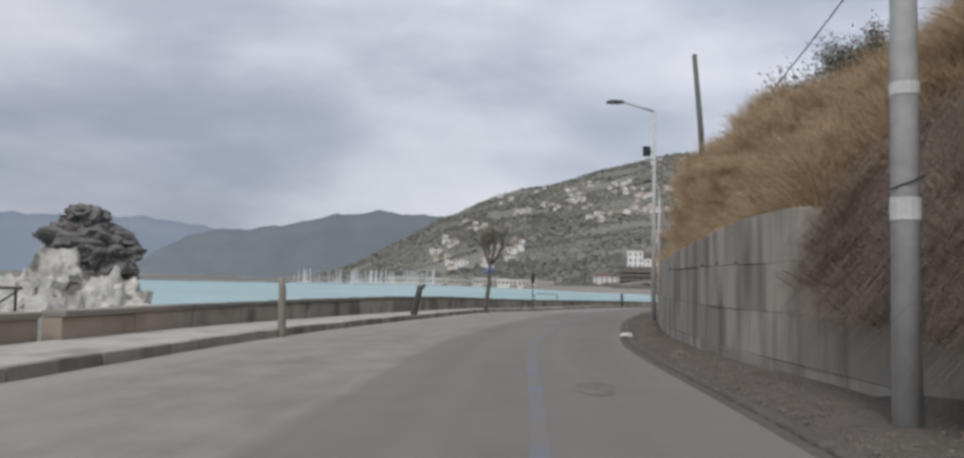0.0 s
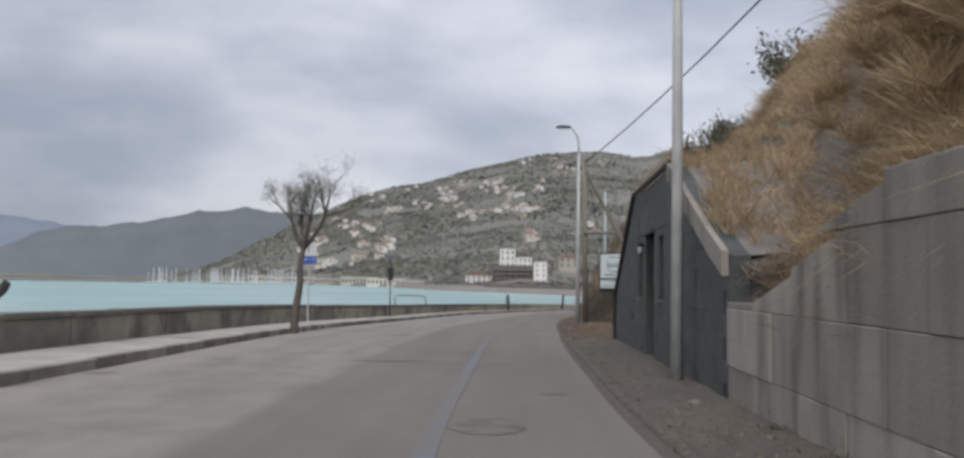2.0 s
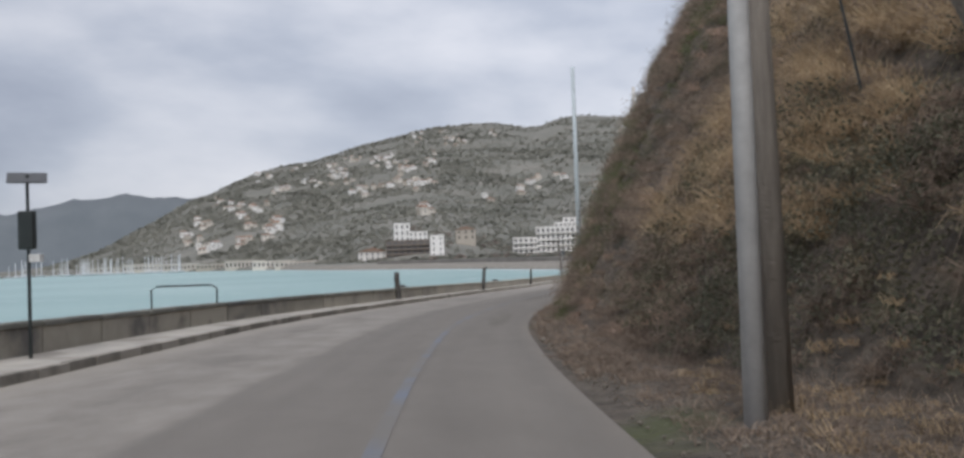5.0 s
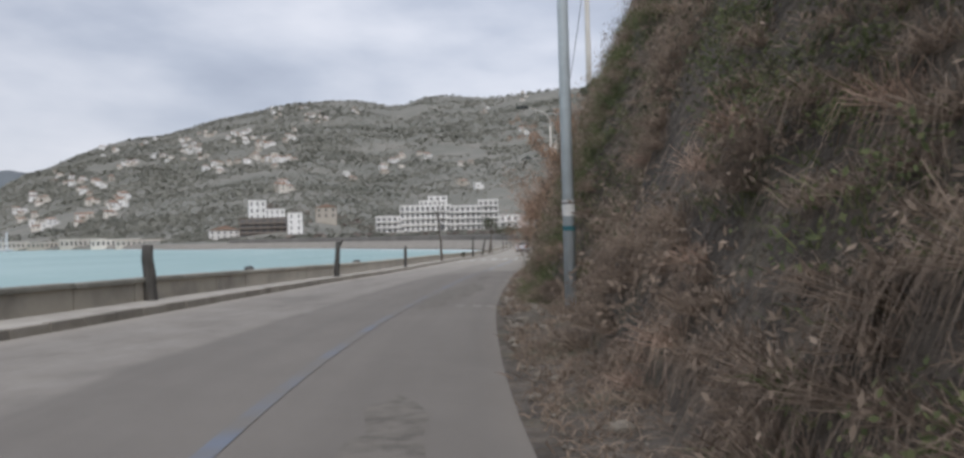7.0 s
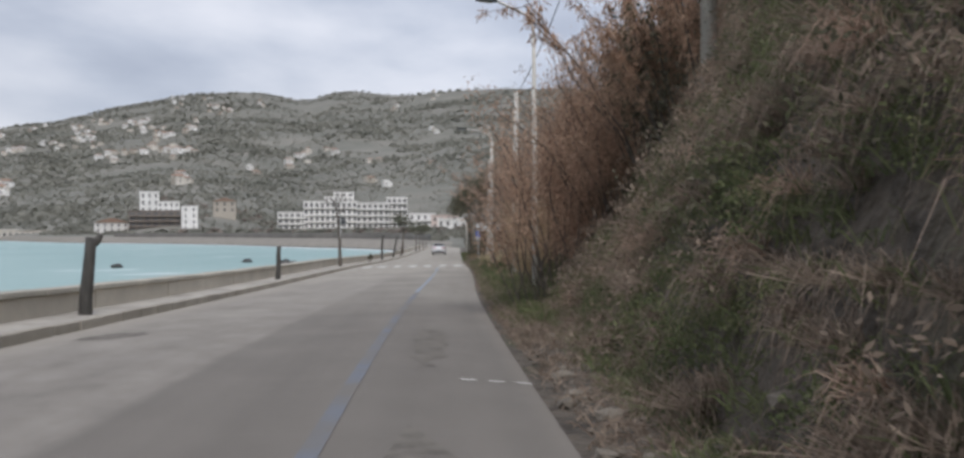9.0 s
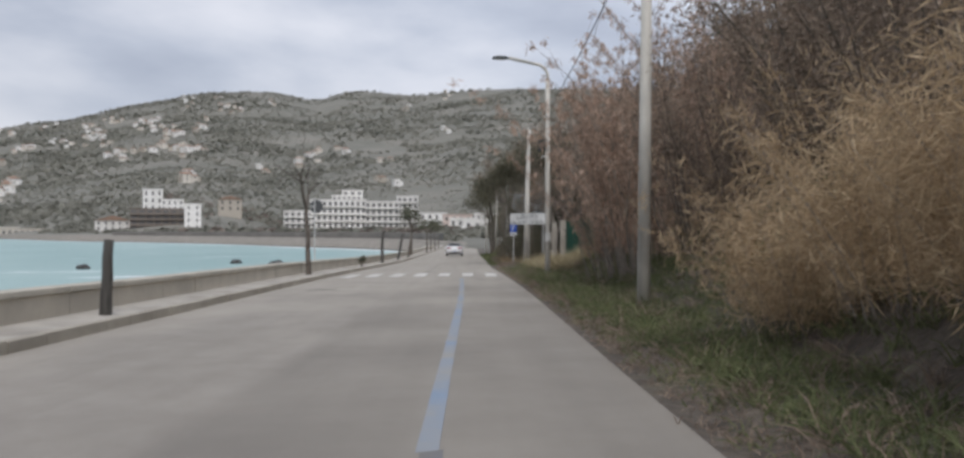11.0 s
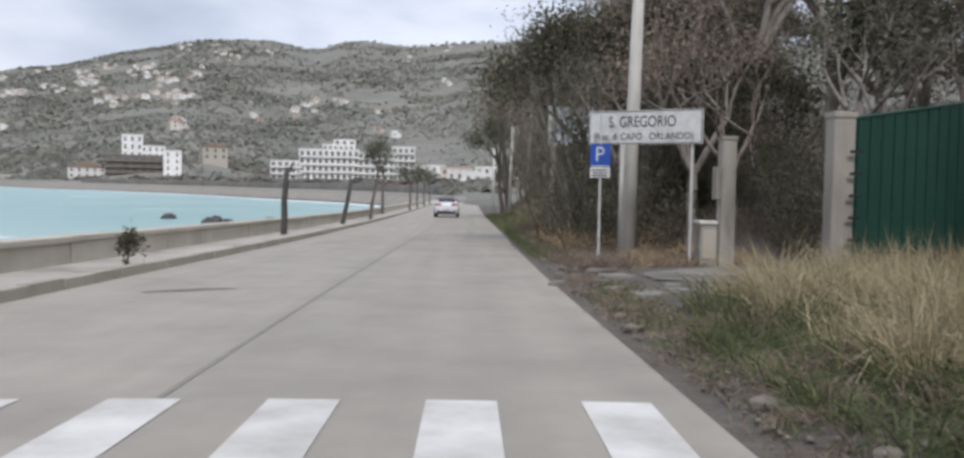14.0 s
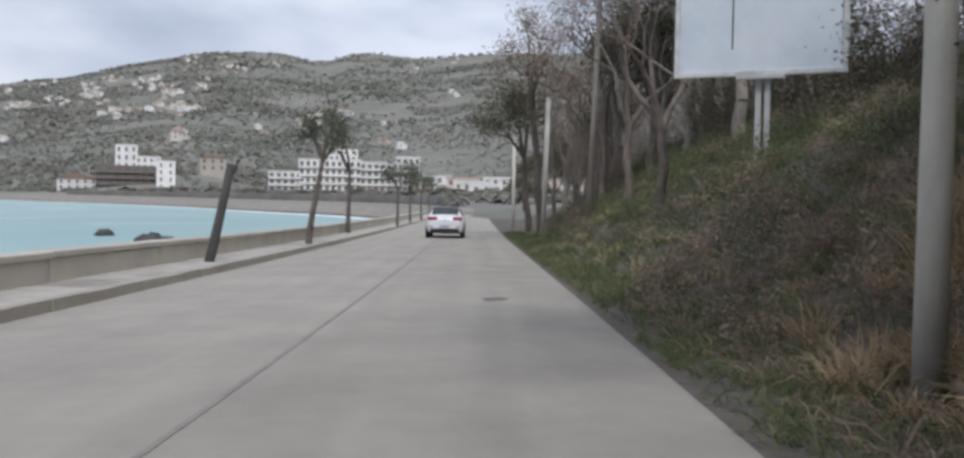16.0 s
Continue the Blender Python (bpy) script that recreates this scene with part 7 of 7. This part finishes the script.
# bare twiggy trees, and the dim mass of the wood behind them
bt = [tree_thing(160 + k, pose(0, 0, -400), "bare twiggy tree in the roadside wood", 2.0 + 0.3 * k, 0.13, 5, 1.5, None, spread=0.6, up=0.2, bark=TWIG_BARK, n=(2, 4), group="bare trees in the roadside wood") for k in range(3)]
BARE = [(44.0, 121.5, 1.0), (46.5, 128.5, 1.1), (48.0, 133.5, 1.0), (50.8, 141.5, 1.05), (53.5, 146.5, 1.1), (55.2, 151.0, 1.0), (53.4, 155.6, 0.95), (55.0, 159.0, 1.0), (57.0, 165.0, 1.0), (60.5, 176.0, 1.0), (63.5, 181.5, 1.0), (66.0, 186.5, 1.05), (69.0, 192.0, 1.1), (72.0, 198.0, 1.1), (51.5, 138.0, 1.3), (57.5, 149.0, 1.3), (60.0, 157.0, 1.3), (64.0, 169.0, 1.2), (67.0, 180.0, 1.3), (75.5, 206.0, 1.2), (47.5, 124.5, 1.3)]
for k, (x, y, s) in enumerate(BARE):
    m = on_bank(x, y, -0.1) @ rotz((x * 53 + y * 17) % 360)
    c = bt[k] if k < 3 else copy_thing(bt[k % 3], m)
    c.matrix_world = m
    c.scale = (s, s, s)
C = []
while len(C) < 2600:
    y = rng.uniform(113, 212)
    u = rng.uniform(6.0, 13.0) if y > 157 or y < 147 else rng.uniform(8.5, 13.0)
    if y < 136:
        u += 3.0 * (136 - y) / 23
    g = ground_at(y, u)
    z = rng.random() ** 1.2 * 6.0
    if wobble(g.x * 1.0, g.y + z, 0.35, 60) > -0.1 - 0.05 * (3 - z):
        C.append((g.x, g.y, g.z + z))
C = np.repeat(np.array(C), 70, 0)
C = C + rng.normal(0, 0.42, C.shape)
tagged(new("wood_twigs", leaf_cards("wood_twigs", C, 0.016, WOOD_TWIG, rng, 0.02, 1, 16.0, -0.6)), "dim tangle of bare twigs and dead leaves filling the roadside wood", "thicket", kind="stuff")
# half-bare shrubs at the edge of the wood
for sd, x, y, h in ((71, 51.6, 158.4, 4.4), (72, 54.2, 160.6, 4.6), (73, 66.5, 187.5, 3.6), (74, 68.0, 190.5, 3.8)):
    stem_bush(sd, on_bank(x, y), "half-bare grey-green shrub with narrow leaves at the wood edge", 9 if sd == 71 else 24, h, 1.3, BROWN_SCRUB if sd > 72 else OLIVE_LEAF, 0.02, 12, 0.3, 4.5, 0.6, "half-bare shrubs at the wood edge", 0.2, leaf_spread=0.14)
# dense dark shrubs inside the wood
for sd, x, y, h in ((76, 54.8, 161.8, 6.2), (77, 57.2, 164.2, 7.0), (78, 56.4, 159.0, 6.5)):
    stem_bush(sd, on_bank(x, y), "tall dense dark shrub inside the wood", 36, h, 3.2, DARK_LEAF, 0.034, 18, 0.25, 2.4, 0.3, "dense shrubs inside the wood", 0.05, bark=BARK, leaf_spread=0.22)
# shrubs under the trees
for sd, x, y, h in ((41, 51.5, 157.6, 2.2), (42, 53.5, 161.0, 2.4), (43, 47.0, 139.0, 3.0), (44, 49.0, 143.0, 3.2), (45, 55.0, 154.0, 3.0), (46, 62.5, 172.5, 2.2), (47, 66.0, 180.0, 2.2), (48, 55.5, 161.5, 2.4), (49, 52.5, 149.0, 2.6)):
    stem_bush(sd, on_bank(x, y), "dark tangled undergrowth below the trees", 40, h, 2.4, DARK_LEAF, 0.04, 9, 0.4, 2.2, 0.2, "undergrowth below the trees", 0.1, bark=BARK, leaf_spread=0.2)
# evergreen bushes on the crest of the bank
for sd, x, y, h in ((51, 12.5, 51.0, 1.8), (52, 14.0, 48.0, 2.0), (53, 12.0, 30.0, 1.5), (54, 10.5, 24.0, 1.2), (55, 23.5, 79.0, 2.4), (56, 26.0, 88.0, 2.4), (57, 28.5, 96.0, 2.0), (58, 15.5, 57.0, 1.8), (59, 33.0, 104.5, 2.6), (60, 21.0, 72.0, 2.2)):
    stem_bush(sd, on_bank(x, y, -0.2), "dark evergreen bush on the crest of the bank", 36, h, 1.8, DARK_LEAF, 0.075, 8, 0.5, 2.0, 0.1, "bushes on the crest of the bank", 0.05, bark=BARK, leaf_spread=0.16)

# prickly pear on the bank
PAD = material("cactus_pad", (0.035, 0.05, 0.03), (0.09, 0.11, 0.07), 6.0, 0.6, 0.3, 30)
pp = thing("prickly_pear", on_bank(24.6, 98.6, 0.35), "dark prickly pear cactus on the bank", "cactus")
pr = random.Random(2)
bmp = bmesh.new()
bmesh.ops.create_uvsphere(bmp, u_segments=12, v_segments=8, radius=1.0)
for v in bmp.verts:
    v.co = Vector((v.co.x * 0.2, v.co.y * 0.04, v.co.z * 0.27 + 0.22))
pad_me = mesh_bm("pad", bmp, PAD, True)
stack_pads = [(Matrix.Translation((pr.uniform(-0.5, 0.5), pr.uniform(-0.5, 0.5), 0)), 0) for _ in range(6)]
while stack_pads:
    m, lv = stack_pads.pop()
    ob = part("pad", pad_me, None, pp)
    ob.matrix_basis = m @ Matrix.Scale(1 - 0.06 * lv, 4)
    if lv < 4:
        for _ in range(pr.choice((1, 2, 2)) if lv < 3 else 1):
            stack_pads.append((m @ Matrix.Translation((pr.uniform(-0.08, 0.08), 0, 0.42)) @ pose(0, 0, 0, pr.uniform(-20, 20), pr.uniform(-40, 40), pr.uniform(-60, 60)), lv + 1))

# loose stones and litter along the edge
stone_me = []
for k in range(4):
    bm = bmesh.new()
    bmesh.ops.create_icosphere(bm, subdivisions=1, radius=1.0)
    for v in bm.verts:
        v.co *= 1 + 0.35 * noise.noise(v.co * 1.7 + Vector((k * 5, 0, 0)))
        v.co.z *= 0.55
    stone_me.append(mesh_bm("stone", bm, GRAVEL))
rs_ = random.Random(6)
for k in range(190):
    y = rs_.choice((rs_.uniform(62, 104), rs_.uniform(80, 96), rs_.uniform(78, 98), rs_.uniform(8, 60), rs_.uniform(86, 100), rs_.uniform(140, 160)))
    u = rs_.uniform(-0.1, 0.9)
    p = ground_at(y, max(u, 0.02))
    ob = tagged(new("stone", stone_me[k % 4]), "loose stone at the road edge", "stone", "loose stones at the road edge")
    s = rs_.uniform(0.03, 0.12)
    ob.matrix_world = Matrix.Translation(p) @ rotz(rs_.uniform(0, 360)) @ Matrix.Scale(s, 4)
gp, gr = [], np.random.default_rng(21)
for _ in range(3200):
    yy = gr.choice((gr.uniform(5, 64), gr.uniform(60, 108), gr.uniform(138, 160)))
    uu = abs(gr.normal(0.25, 0.45)) if not 146 < yy < 155 else gr.uniform(0.0, 4.0)
    gp.append(tuple(ground_at(yy, uu)))
gp = np.array(gp)
gs = gr.uniform(0.008, 0.035, (len(gp), 1, 1)) * gr.uniform(0.7, 1.3, (len(gp), 6, 1))
oct_v = np.array([[1, 0, 0], [-1, 0, 0], [0, 1, 0], [0, -1, 0], [0, 0, 0.7], [0, 0, -0.7]])
oct_f = np.array([(0, 2, 4), (2, 1, 4), (1, 3, 4), (3, 0, 4), (2, 0, 5), (1, 2, 5), (3, 1, 5), (0, 3, 5)])
gv = (gp[:, None] + oct_v[None] * gs).reshape(-1, 3)
gf = (np.arange(len(gp))[:, None, None] * 6 + oct_f[None]).reshape(-1, 3)
tagged(new("loose_gravel", mesh_fast("loose_gravel", gv, gf, GRAVEL)), "loose gravel and crumbs of asphalt along the road edge", "gravel", kind="stuff")
PAPER_W = plain("white_litter", (0.6, 0.6, 0.58), 0.7)
for x, y, s in ((2.35, 20.4, 0.13), (23.2, 101.0, 0.1), (22.9, 100.4, 0.09), (21.6, 97.4, 0.1), (21.9, 97.6, 0.08)):
    bm = bmesh.new()
    bmesh.ops.create_icosphere(bm, subdivisions=2, radius=1.0)
    for v in bm.verts:
        v.co *= 1 + 0.7 * noise.noise(v.co * 1.9 + Vector((x, y, 0)))
        v.co.z *= 0.4
    ob = tagged(new("crumpled_paper", mesh_bm("crumpled_paper", bm, PAPER_W)), "crumpled white paper litter at the road edge", "litter", "litter at the road edge")
    ob.matrix_world = pose(x, y, float(road_z(y)) + 0.03) @ Matrix.Scale(s, 4)

# ---- road markings, patches, concrete drive ----


def decal(name, pts, mat, label, dz=0.005, kind="structure", category="road marking"):
    """A thin sheet on the road through plan points, following its surface."""
    bm = bmesh.new()
    bm.faces.new([bm.verts.new((x, y, 0)) for x, y in pts])
    bmesh.ops.triangulate(bm, faces=bm.faces)
    bmesh.ops.subdivide_edges(bm, edges=bm.edges, cuts=3, use_grid_fill=True)
    for v in bm.verts:
        f = (v.co.x - float(left_x(v.co.y))) / float(right_x(v.co.y) - left_x(v.co.y))
        v.co.z = float(road_z(v.co.y)) - 0.035 * abs(2 * f - 1) ** 2 + dz
    return tagged(new(name, mesh_bm(name, bm, mat)), label, category, kind=kind)


cross_dir = Vector((0.43, 0.9)).normalized()
for k in range(8):
    cx, cy = 42.05 - 0.98 * 0.9 * k, 143.9 + 0.98 * 0.45 * k - 0.05 * k
    a, w = cross_dir * 1.75, Vector((cross_dir.y, -cross_dir.x)) * 0.22
    c = Vector((cx - 0.72, cy - 1.5))
    decal("crossing_stripe", [tuple(c - a - w), tuple(c - a + w), tuple(c + a + w), tuple(c + a - w)], ROAD_WHITE, "worn white zebra-crossing stripe", 0.006)


def ribbon(name, ys, off, w, mat, label, dz=0.005):
    """A strip along the road at a fraction of its width."""
    L, R = [], []
    for y in ys:
        x = float(left_x(y)) * (1 - off) + float(right_x(y)) * off
        z = float(road_z(y)) - 0.035 * abs(2 * off - 1) ** 2 + dz
        L.append((x - w / 2, y, z))
        R.append((x + w / 2, y, z))
    return tagged(new(name, grid_mesh(name, np.array([list(p) for p in zip(L, R)]), mat)), label, "road marking", kind="structure")


ribbon("worn_blue_stripe", np.arange(2, 114.1, 0.5), 0.742, 0.15, ROAD_BLUE, "faded continuous blue line worn into the asphalt")
ribbon("worn_blue_stripe", np.arange(114, 140, 0.5), 0.738, 0.15, ROAD_BLUE_PALE, "faded blue line, paler to match the asphalt painted sunlit")
rr = random.Random(9)
for k, (y, off, w, l) in enumerate(((10.0, 0.83, 0.5, 1.6), (28.4, 0.8, 0.75, 1.0), (35.9, 0.545, 1.3, 0.35), (35.4, 0.73, 1.4, 0.22), (36.4, 0.16, 0.6, 0.3), (33.6, 0.05, 0.5, 0.3), (31.0, 0.9, 0.35, 0.25), (76.3, 0.875, 0.65, 5.6), (91.6, 0.825, 1.0, 9.0), (101, 0.84, 0.5, 4.0), (105, 0.15, 1.0, 1.0), (152, 0.25, 1.3, 0.35), (165, 0.2, 1.3, 0.35), (172, 0.8, 0.5, 0.5), (134, 0.2, 1.0, 0.5), (56, 0.2, 1.0, 1.2))):
    cx = float(left_x(y)) * (1 - off) + float(right_x(y)) * off
    pts = [(cx + w / 2 * math.cos(a) * rr.uniform(0.75, 1.1) + (math.sin(a) * l / 2) * math.tan(heading(y)), y + l / 2 * math.sin(a) * rr.uniform(0.8, 1.1)) for a in np.linspace(0, 2 * math.pi, 31)[:-1]]
    decal("asphalt_patch", pts, ASPHALT_PATCH, "dark worn patch in the asphalt", 0.004, category="road patch")
# worn dashes across the lane edge
for x0, y0, x1, y1 in ((4.4, 43.05, 5.0, 42.5), (5.5, 48.95, 6.05, 48.5), (15.55, 87.85, 16.2, 87.25), (20.3, 98.2, 20.8, 97.6)):
    for q in (0.0, 0.36, 0.7):
        a, b = Vector((x0, y0)).lerp(Vector((x1, y1)), q), Vector((x0, y0)).lerp(Vector((x1, y1)), q + 0.2)
        decal("paint_dash", [(a.x, a.y - 0.05), (b.x, b.y - 0.05), (b.x, b.y + 0.05), (a.x, a.y + 0.05)], ROAD_WHITE, "worn white paint dash at the lane edge", 0.006)
# long repair seam
SEAM = material("seam_tar", (0.19, 0.18, 0.16), (0.26, 0.243, 0.215), 3, 0.9, 0.4, 60)
ribbon("tar_seam", np.arange(144, 215, 1.0), 0.52, 0.05, SEAM, "dark tar seam along the middle of the road", 0.0045)
# cracked concrete apron of the gateway
ap = [(47.25, 150.3), (47.95, 149.1), (50.0, 147.9), (53.5, 148.4), (54.5, 151.2), (51.2, 151.3), (50.2, 152.3), (47.8, 151.4)]
ap_rng = random.Random(5)
ap = [(a[0] + (b[0] - a[0]) * q / 6 + ap_rng.uniform(-0.09, 0.09), a[1] + (b[1] - a[1]) * q / 6 + ap_rng.uniform(-0.07, 0.07)) for a, b in zip(ap, ap[1:] + ap[:1]) for q in range(6)]
bm = bmesh.new()
bm.faces.new([bm.verts.new((x, y, gz(x, y) + 0.007)) for x, y in ap])
bmesh.ops.triangulate(bm, faces=bm.faces)
tagged(new("drive_apron", mesh_bm("drive_apron", bm, DRIVE_CONC)), "cracked pale concrete apron of a gateway", "pavement", kind="structure")
# broken slabs of old asphalt in the dirt of the gateway
slab_rng = random.Random(14)
for x, y, w in ((47.2, 151.3, 0.42), (45.85, 148.6, 0.36), (46.3, 150.4, 0.22), (46.65, 148.9, 0.3), (46.0, 149.6, 0.18), (46.9, 149.5, 0.2), (45.9, 151.0, 0.2), (47.6, 152.3, 0.3)):
    bm = bmesh.new()
    ring = [(x + w * math.cos(a) * slab_rng.uniform(0.6, 1.15), y + w * 0.7 * math.sin(a) * slab_rng.uniform(0.6, 1.15)) for a in np.linspace(0, 2 * math.pi, 10)[:-1]]
    lo = [bm.verts.new((a, b, gz(a, b) - 0.03)) for a, b in ring]
    hi = [bm.verts.new((a + (x - a) * 0.08, b + (y - b) * 0.08, gz(x, y) + slab_rng.uniform(0.012, 0.03))) for a, b in ring]
    bm.faces.new(hi)
    for q in range(len(ring)):
        r = (q + 1) % len(ring)
        bm.faces.new((lo[q], lo[r], hi[r], hi[q]))
    tagged(new("asphalt_slab", mesh_bm("asphalt_slab", bm, DRIVE_CONC)), "broken grey slab lying in the dirt of the gateway", "slab", "broken slabs in the gateway")
# kerb strip along the foot of the retaining wall
P = []
for y in np.arange(4, 44, 0.5):
    x = float(right_x(y))
    P.append([(x - 0.02, y, float(road_z(y)) - 0.05), (x - 0.02, y, float(road_z(y)) - 0.005 + 0.02 * wobble(y, 0, 0.9, 3)), (x + 0.12, y, float(road_z(y)) + 0.02 + 0.02 * wobble(y, 5, 1.3, 3)), (x + 0.16, y, float(road_z(y)) - 0.02)])
tagged(new("verge_kerb", grid_mesh("verge_kerb", np.array(P), SOIL, False)), "low broken kerb along the verge", "kerb", kind="structure")

# ---- the white hatchback ahead ----
CAR_WHITE = material("white_car_paint", (0.62, 0.64, 0.65), (0.72, 0.74, 0.75), 3.0, 0.25, 0.0, 10)
CAR_BLACK = plain("black_plastic", (0.012, 0.012, 0.013), 0.5)
CAR_GLASS = plain("car_glass", (0.02, 0.023, 0.026), 0.08)
TAIL_RED = plain("tail_light_red", (0.3, 0.01, 0.02), 0.25)
TYRE = plain("tyre_rubber", (0.015, 0.015, 0.016), 0.8)
RIM = plain("alloy_rim", (0.5, 0.5, 0.51), 0.35, 0.6)


def hatchback(m):
    t = thing("car", m, "white five-door hatchback driving ahead, seen from behind", "car")
    # stations from the tail forward: y, sill z, belt z, top z, half width, half roof width
    st = [(-2.17, 0.42, 0.78, 0.82, 0.70, 0.62), (-2.12, 0.30, 0.92, 0.98, 0.80, 0.64), (-1.95, 0.26, 0.98, 1.10, 0.85, 0.62), (-1.62, 0.24, 1.0, 1.34, 0.88, 0.585), (-1.2, 0.22, 0.99, 1.43, 0.895, 0.60), (-0.6, 0.2, 0.97, 1.465, 0.9, 0.61), (0.0, 0.2, 0.95, 1.455, 0.9, 0.60), (0.45, 0.2, 0.93, 1.38, 0.9, 0.58), (0.85, 0.2, 0.92, 1.16, 0.895, 0.62), (1.15, 0.2, 0.9, 0.97, 0.885, 0.70), (1.6, 0.21, 0.82, 0.86, 0.86, 0.66), (1.95, 0.25, 0.7, 0.74, 0.78, 0.56), (2.15, 0.34, 0.55, 0.6, 0.58, 0.4)]
    rows = []
    for y, zs, zb, zt, w, wr in st:
        half = [(w * 0.8, zs), (w * 0.97, zs + 0.08), (w, (zs + zb) / 2), (w * 0.965, zb), (wr + (w * 0.965 - wr) * 0.45, zb + (zt - zb) * 0.55), (wr, zt - 0.025), (wr * 0.6, zt), (0, zt + 0.01)]
        rows.append([(x, y, z) for x, z in half] + [(-x, y, z) for x, z in reversed(half[:-1])])
    P = np.array(rows)
    body = part("body", grid_mesh("body", P, CAR_WHITE), None, t, "glossy white bodywork")
    bm = bmesh.new()
    for r in (rows[0], rows[-1]):
        bm.faces.new([bm.verts.new(p) for p in r])
    part("end_panel", bm, CAR_WHITE, t)
    part("floor", box_bm(-0.72, 0.72, -2.0, 2.0, 0.22, 0.3), CAR_BLACK, t)

    def patch(name, i0, i1, j0, j1, mat, lift, parent, label=""):
        q = P[i0 : i1 + 1, j0 : j1 + 1].copy()
        a = np.gradient(q, axis=0)
        b = np.gradient(q, axis=1)
        n = np.cross(b, a)
        n /= np.linalg.norm(n, axis=2, keepdims=True) + 1e-9
        ctr = np.array([0, 0, 0.6])
        sgn = np.sign(((q - ctr) * n).sum(-1, keepdims=True))
        return part(name, grid_mesh(name, q + n * sgn * lift, mat), None, parent, label)

    patch("rear_window", 2, 3, 5, 9, CAR_GLASS, 0.02, t, "dark tinted rear window")
    patch("spoiler", 3, 4, 5, 9, CAR_BLACK, 0.025, t, "black roof spoiler")
    for a, b, s in ((3, 5, 0), (5, 8, 0)):
        patch("side_window", a, b, 3, 5, CAR_GLASS, 0.012, t, "dark side window")
        patch("side_window", a, b, 9, 11, CAR_GLASS, 0.012, t, "dark side window")
    patch("windscreen", 7, 9, 5, 9, CAR_GLASS, 0.015, t)
    for s in (-1, 1):
        bm = box_bm(min(s * 0.36, s * 0.8), max(s * 0.36, s * 0.8), -2.2, -1.98, 0.86, 1.0, 0.04)
        part("tail_light", bm, TAIL_RED, t, "red tail light")
        mir = part("mirror", box_bm(min(s * 0.9, s * 1.08), max(s * 0.9, s * 1.08), 0.55, 0.7, 0.94, 1.06, 0.03), CAR_WHITE, t)
        part("reflector", box_bm(min(s * 0.5, s * 0.72), max(s * 0.5, s * 0.72), -2.195, -2.15, 0.52, 0.55), TAIL_RED, t)
        for y in (-1.32, 1.32):
            part("arch", tube_bm([(s * 0.86, y, 0.33), (s * 0.905, y, 0.33)], [0.37, 0.37], 20), CAR_BLACK, t)
            wh = part("wheel", tube_bm([(s * 0.70, y, 0.315), (s * 0.71, y, 0.315), (s * 0.9, y, 0.315), (s * 0.915, y, 0.315)], [0.28, 0.315, 0.315, 0.28], 24), TYRE, t, "black tyre")
            part("rim", tube_bm([(s * 0.9, y, 0.315), (s * 0.922, y, 0.315)], [0.22, 0.2], 20), RIM, wh)
            for k in range(7):
                a = 2 * math.pi * k / 7
                part("spoke", tube_bm([(s * 0.925, y, 0.315), (s * 0.922, y + 0.2 * math.cos(a), 0.315 + 0.2 * math.sin(a))], [0.03, 0.022], 5), RIM, wh)
    part("bumper_lower", box_bm(-0.66, 0.66, -2.2, -2.0, 0.24, 0.46, 0.04), CAR_BLACK, t, "black lower rear bumper")
    pl_ = part("number_plate", box_bm(-0.26, 0.26, -2.205, -2.16, 0.5, 0.62, 0.005), SIGN_WHITE, t, "blurred plate with plain bars")
    for k in range(5):
        part("plate_bar", box_bm(-0.18 + 0.08 * k, -0.13 + 0.08 * k, -2.209, -2.204, 0.53, 0.59), SIGN_BLUE, pl_)
    part("badge", tube_bm([(0, -2.15, 0.84), (0, -2.185, 0.84)], [0.045, 0.045], 14), RIM, t)
    part("wiper", tube_bm([(0.0, -2.0, 1.03), (0.35, -1.95, 1.06)], [0.012, 0.01], 5), CAR_BLACK, t)
    return t


CAR_Y = 200.2
slope = math.degrees(math.atan2(float(road_z(CAR_Y + 2) - road_z(CAR_Y - 2)), 4.4))
hatchback(pose(66.1, CAR_Y, float(road_z(CAR_Y)), slope, 0, -math.degrees(heading(CAR_Y))))
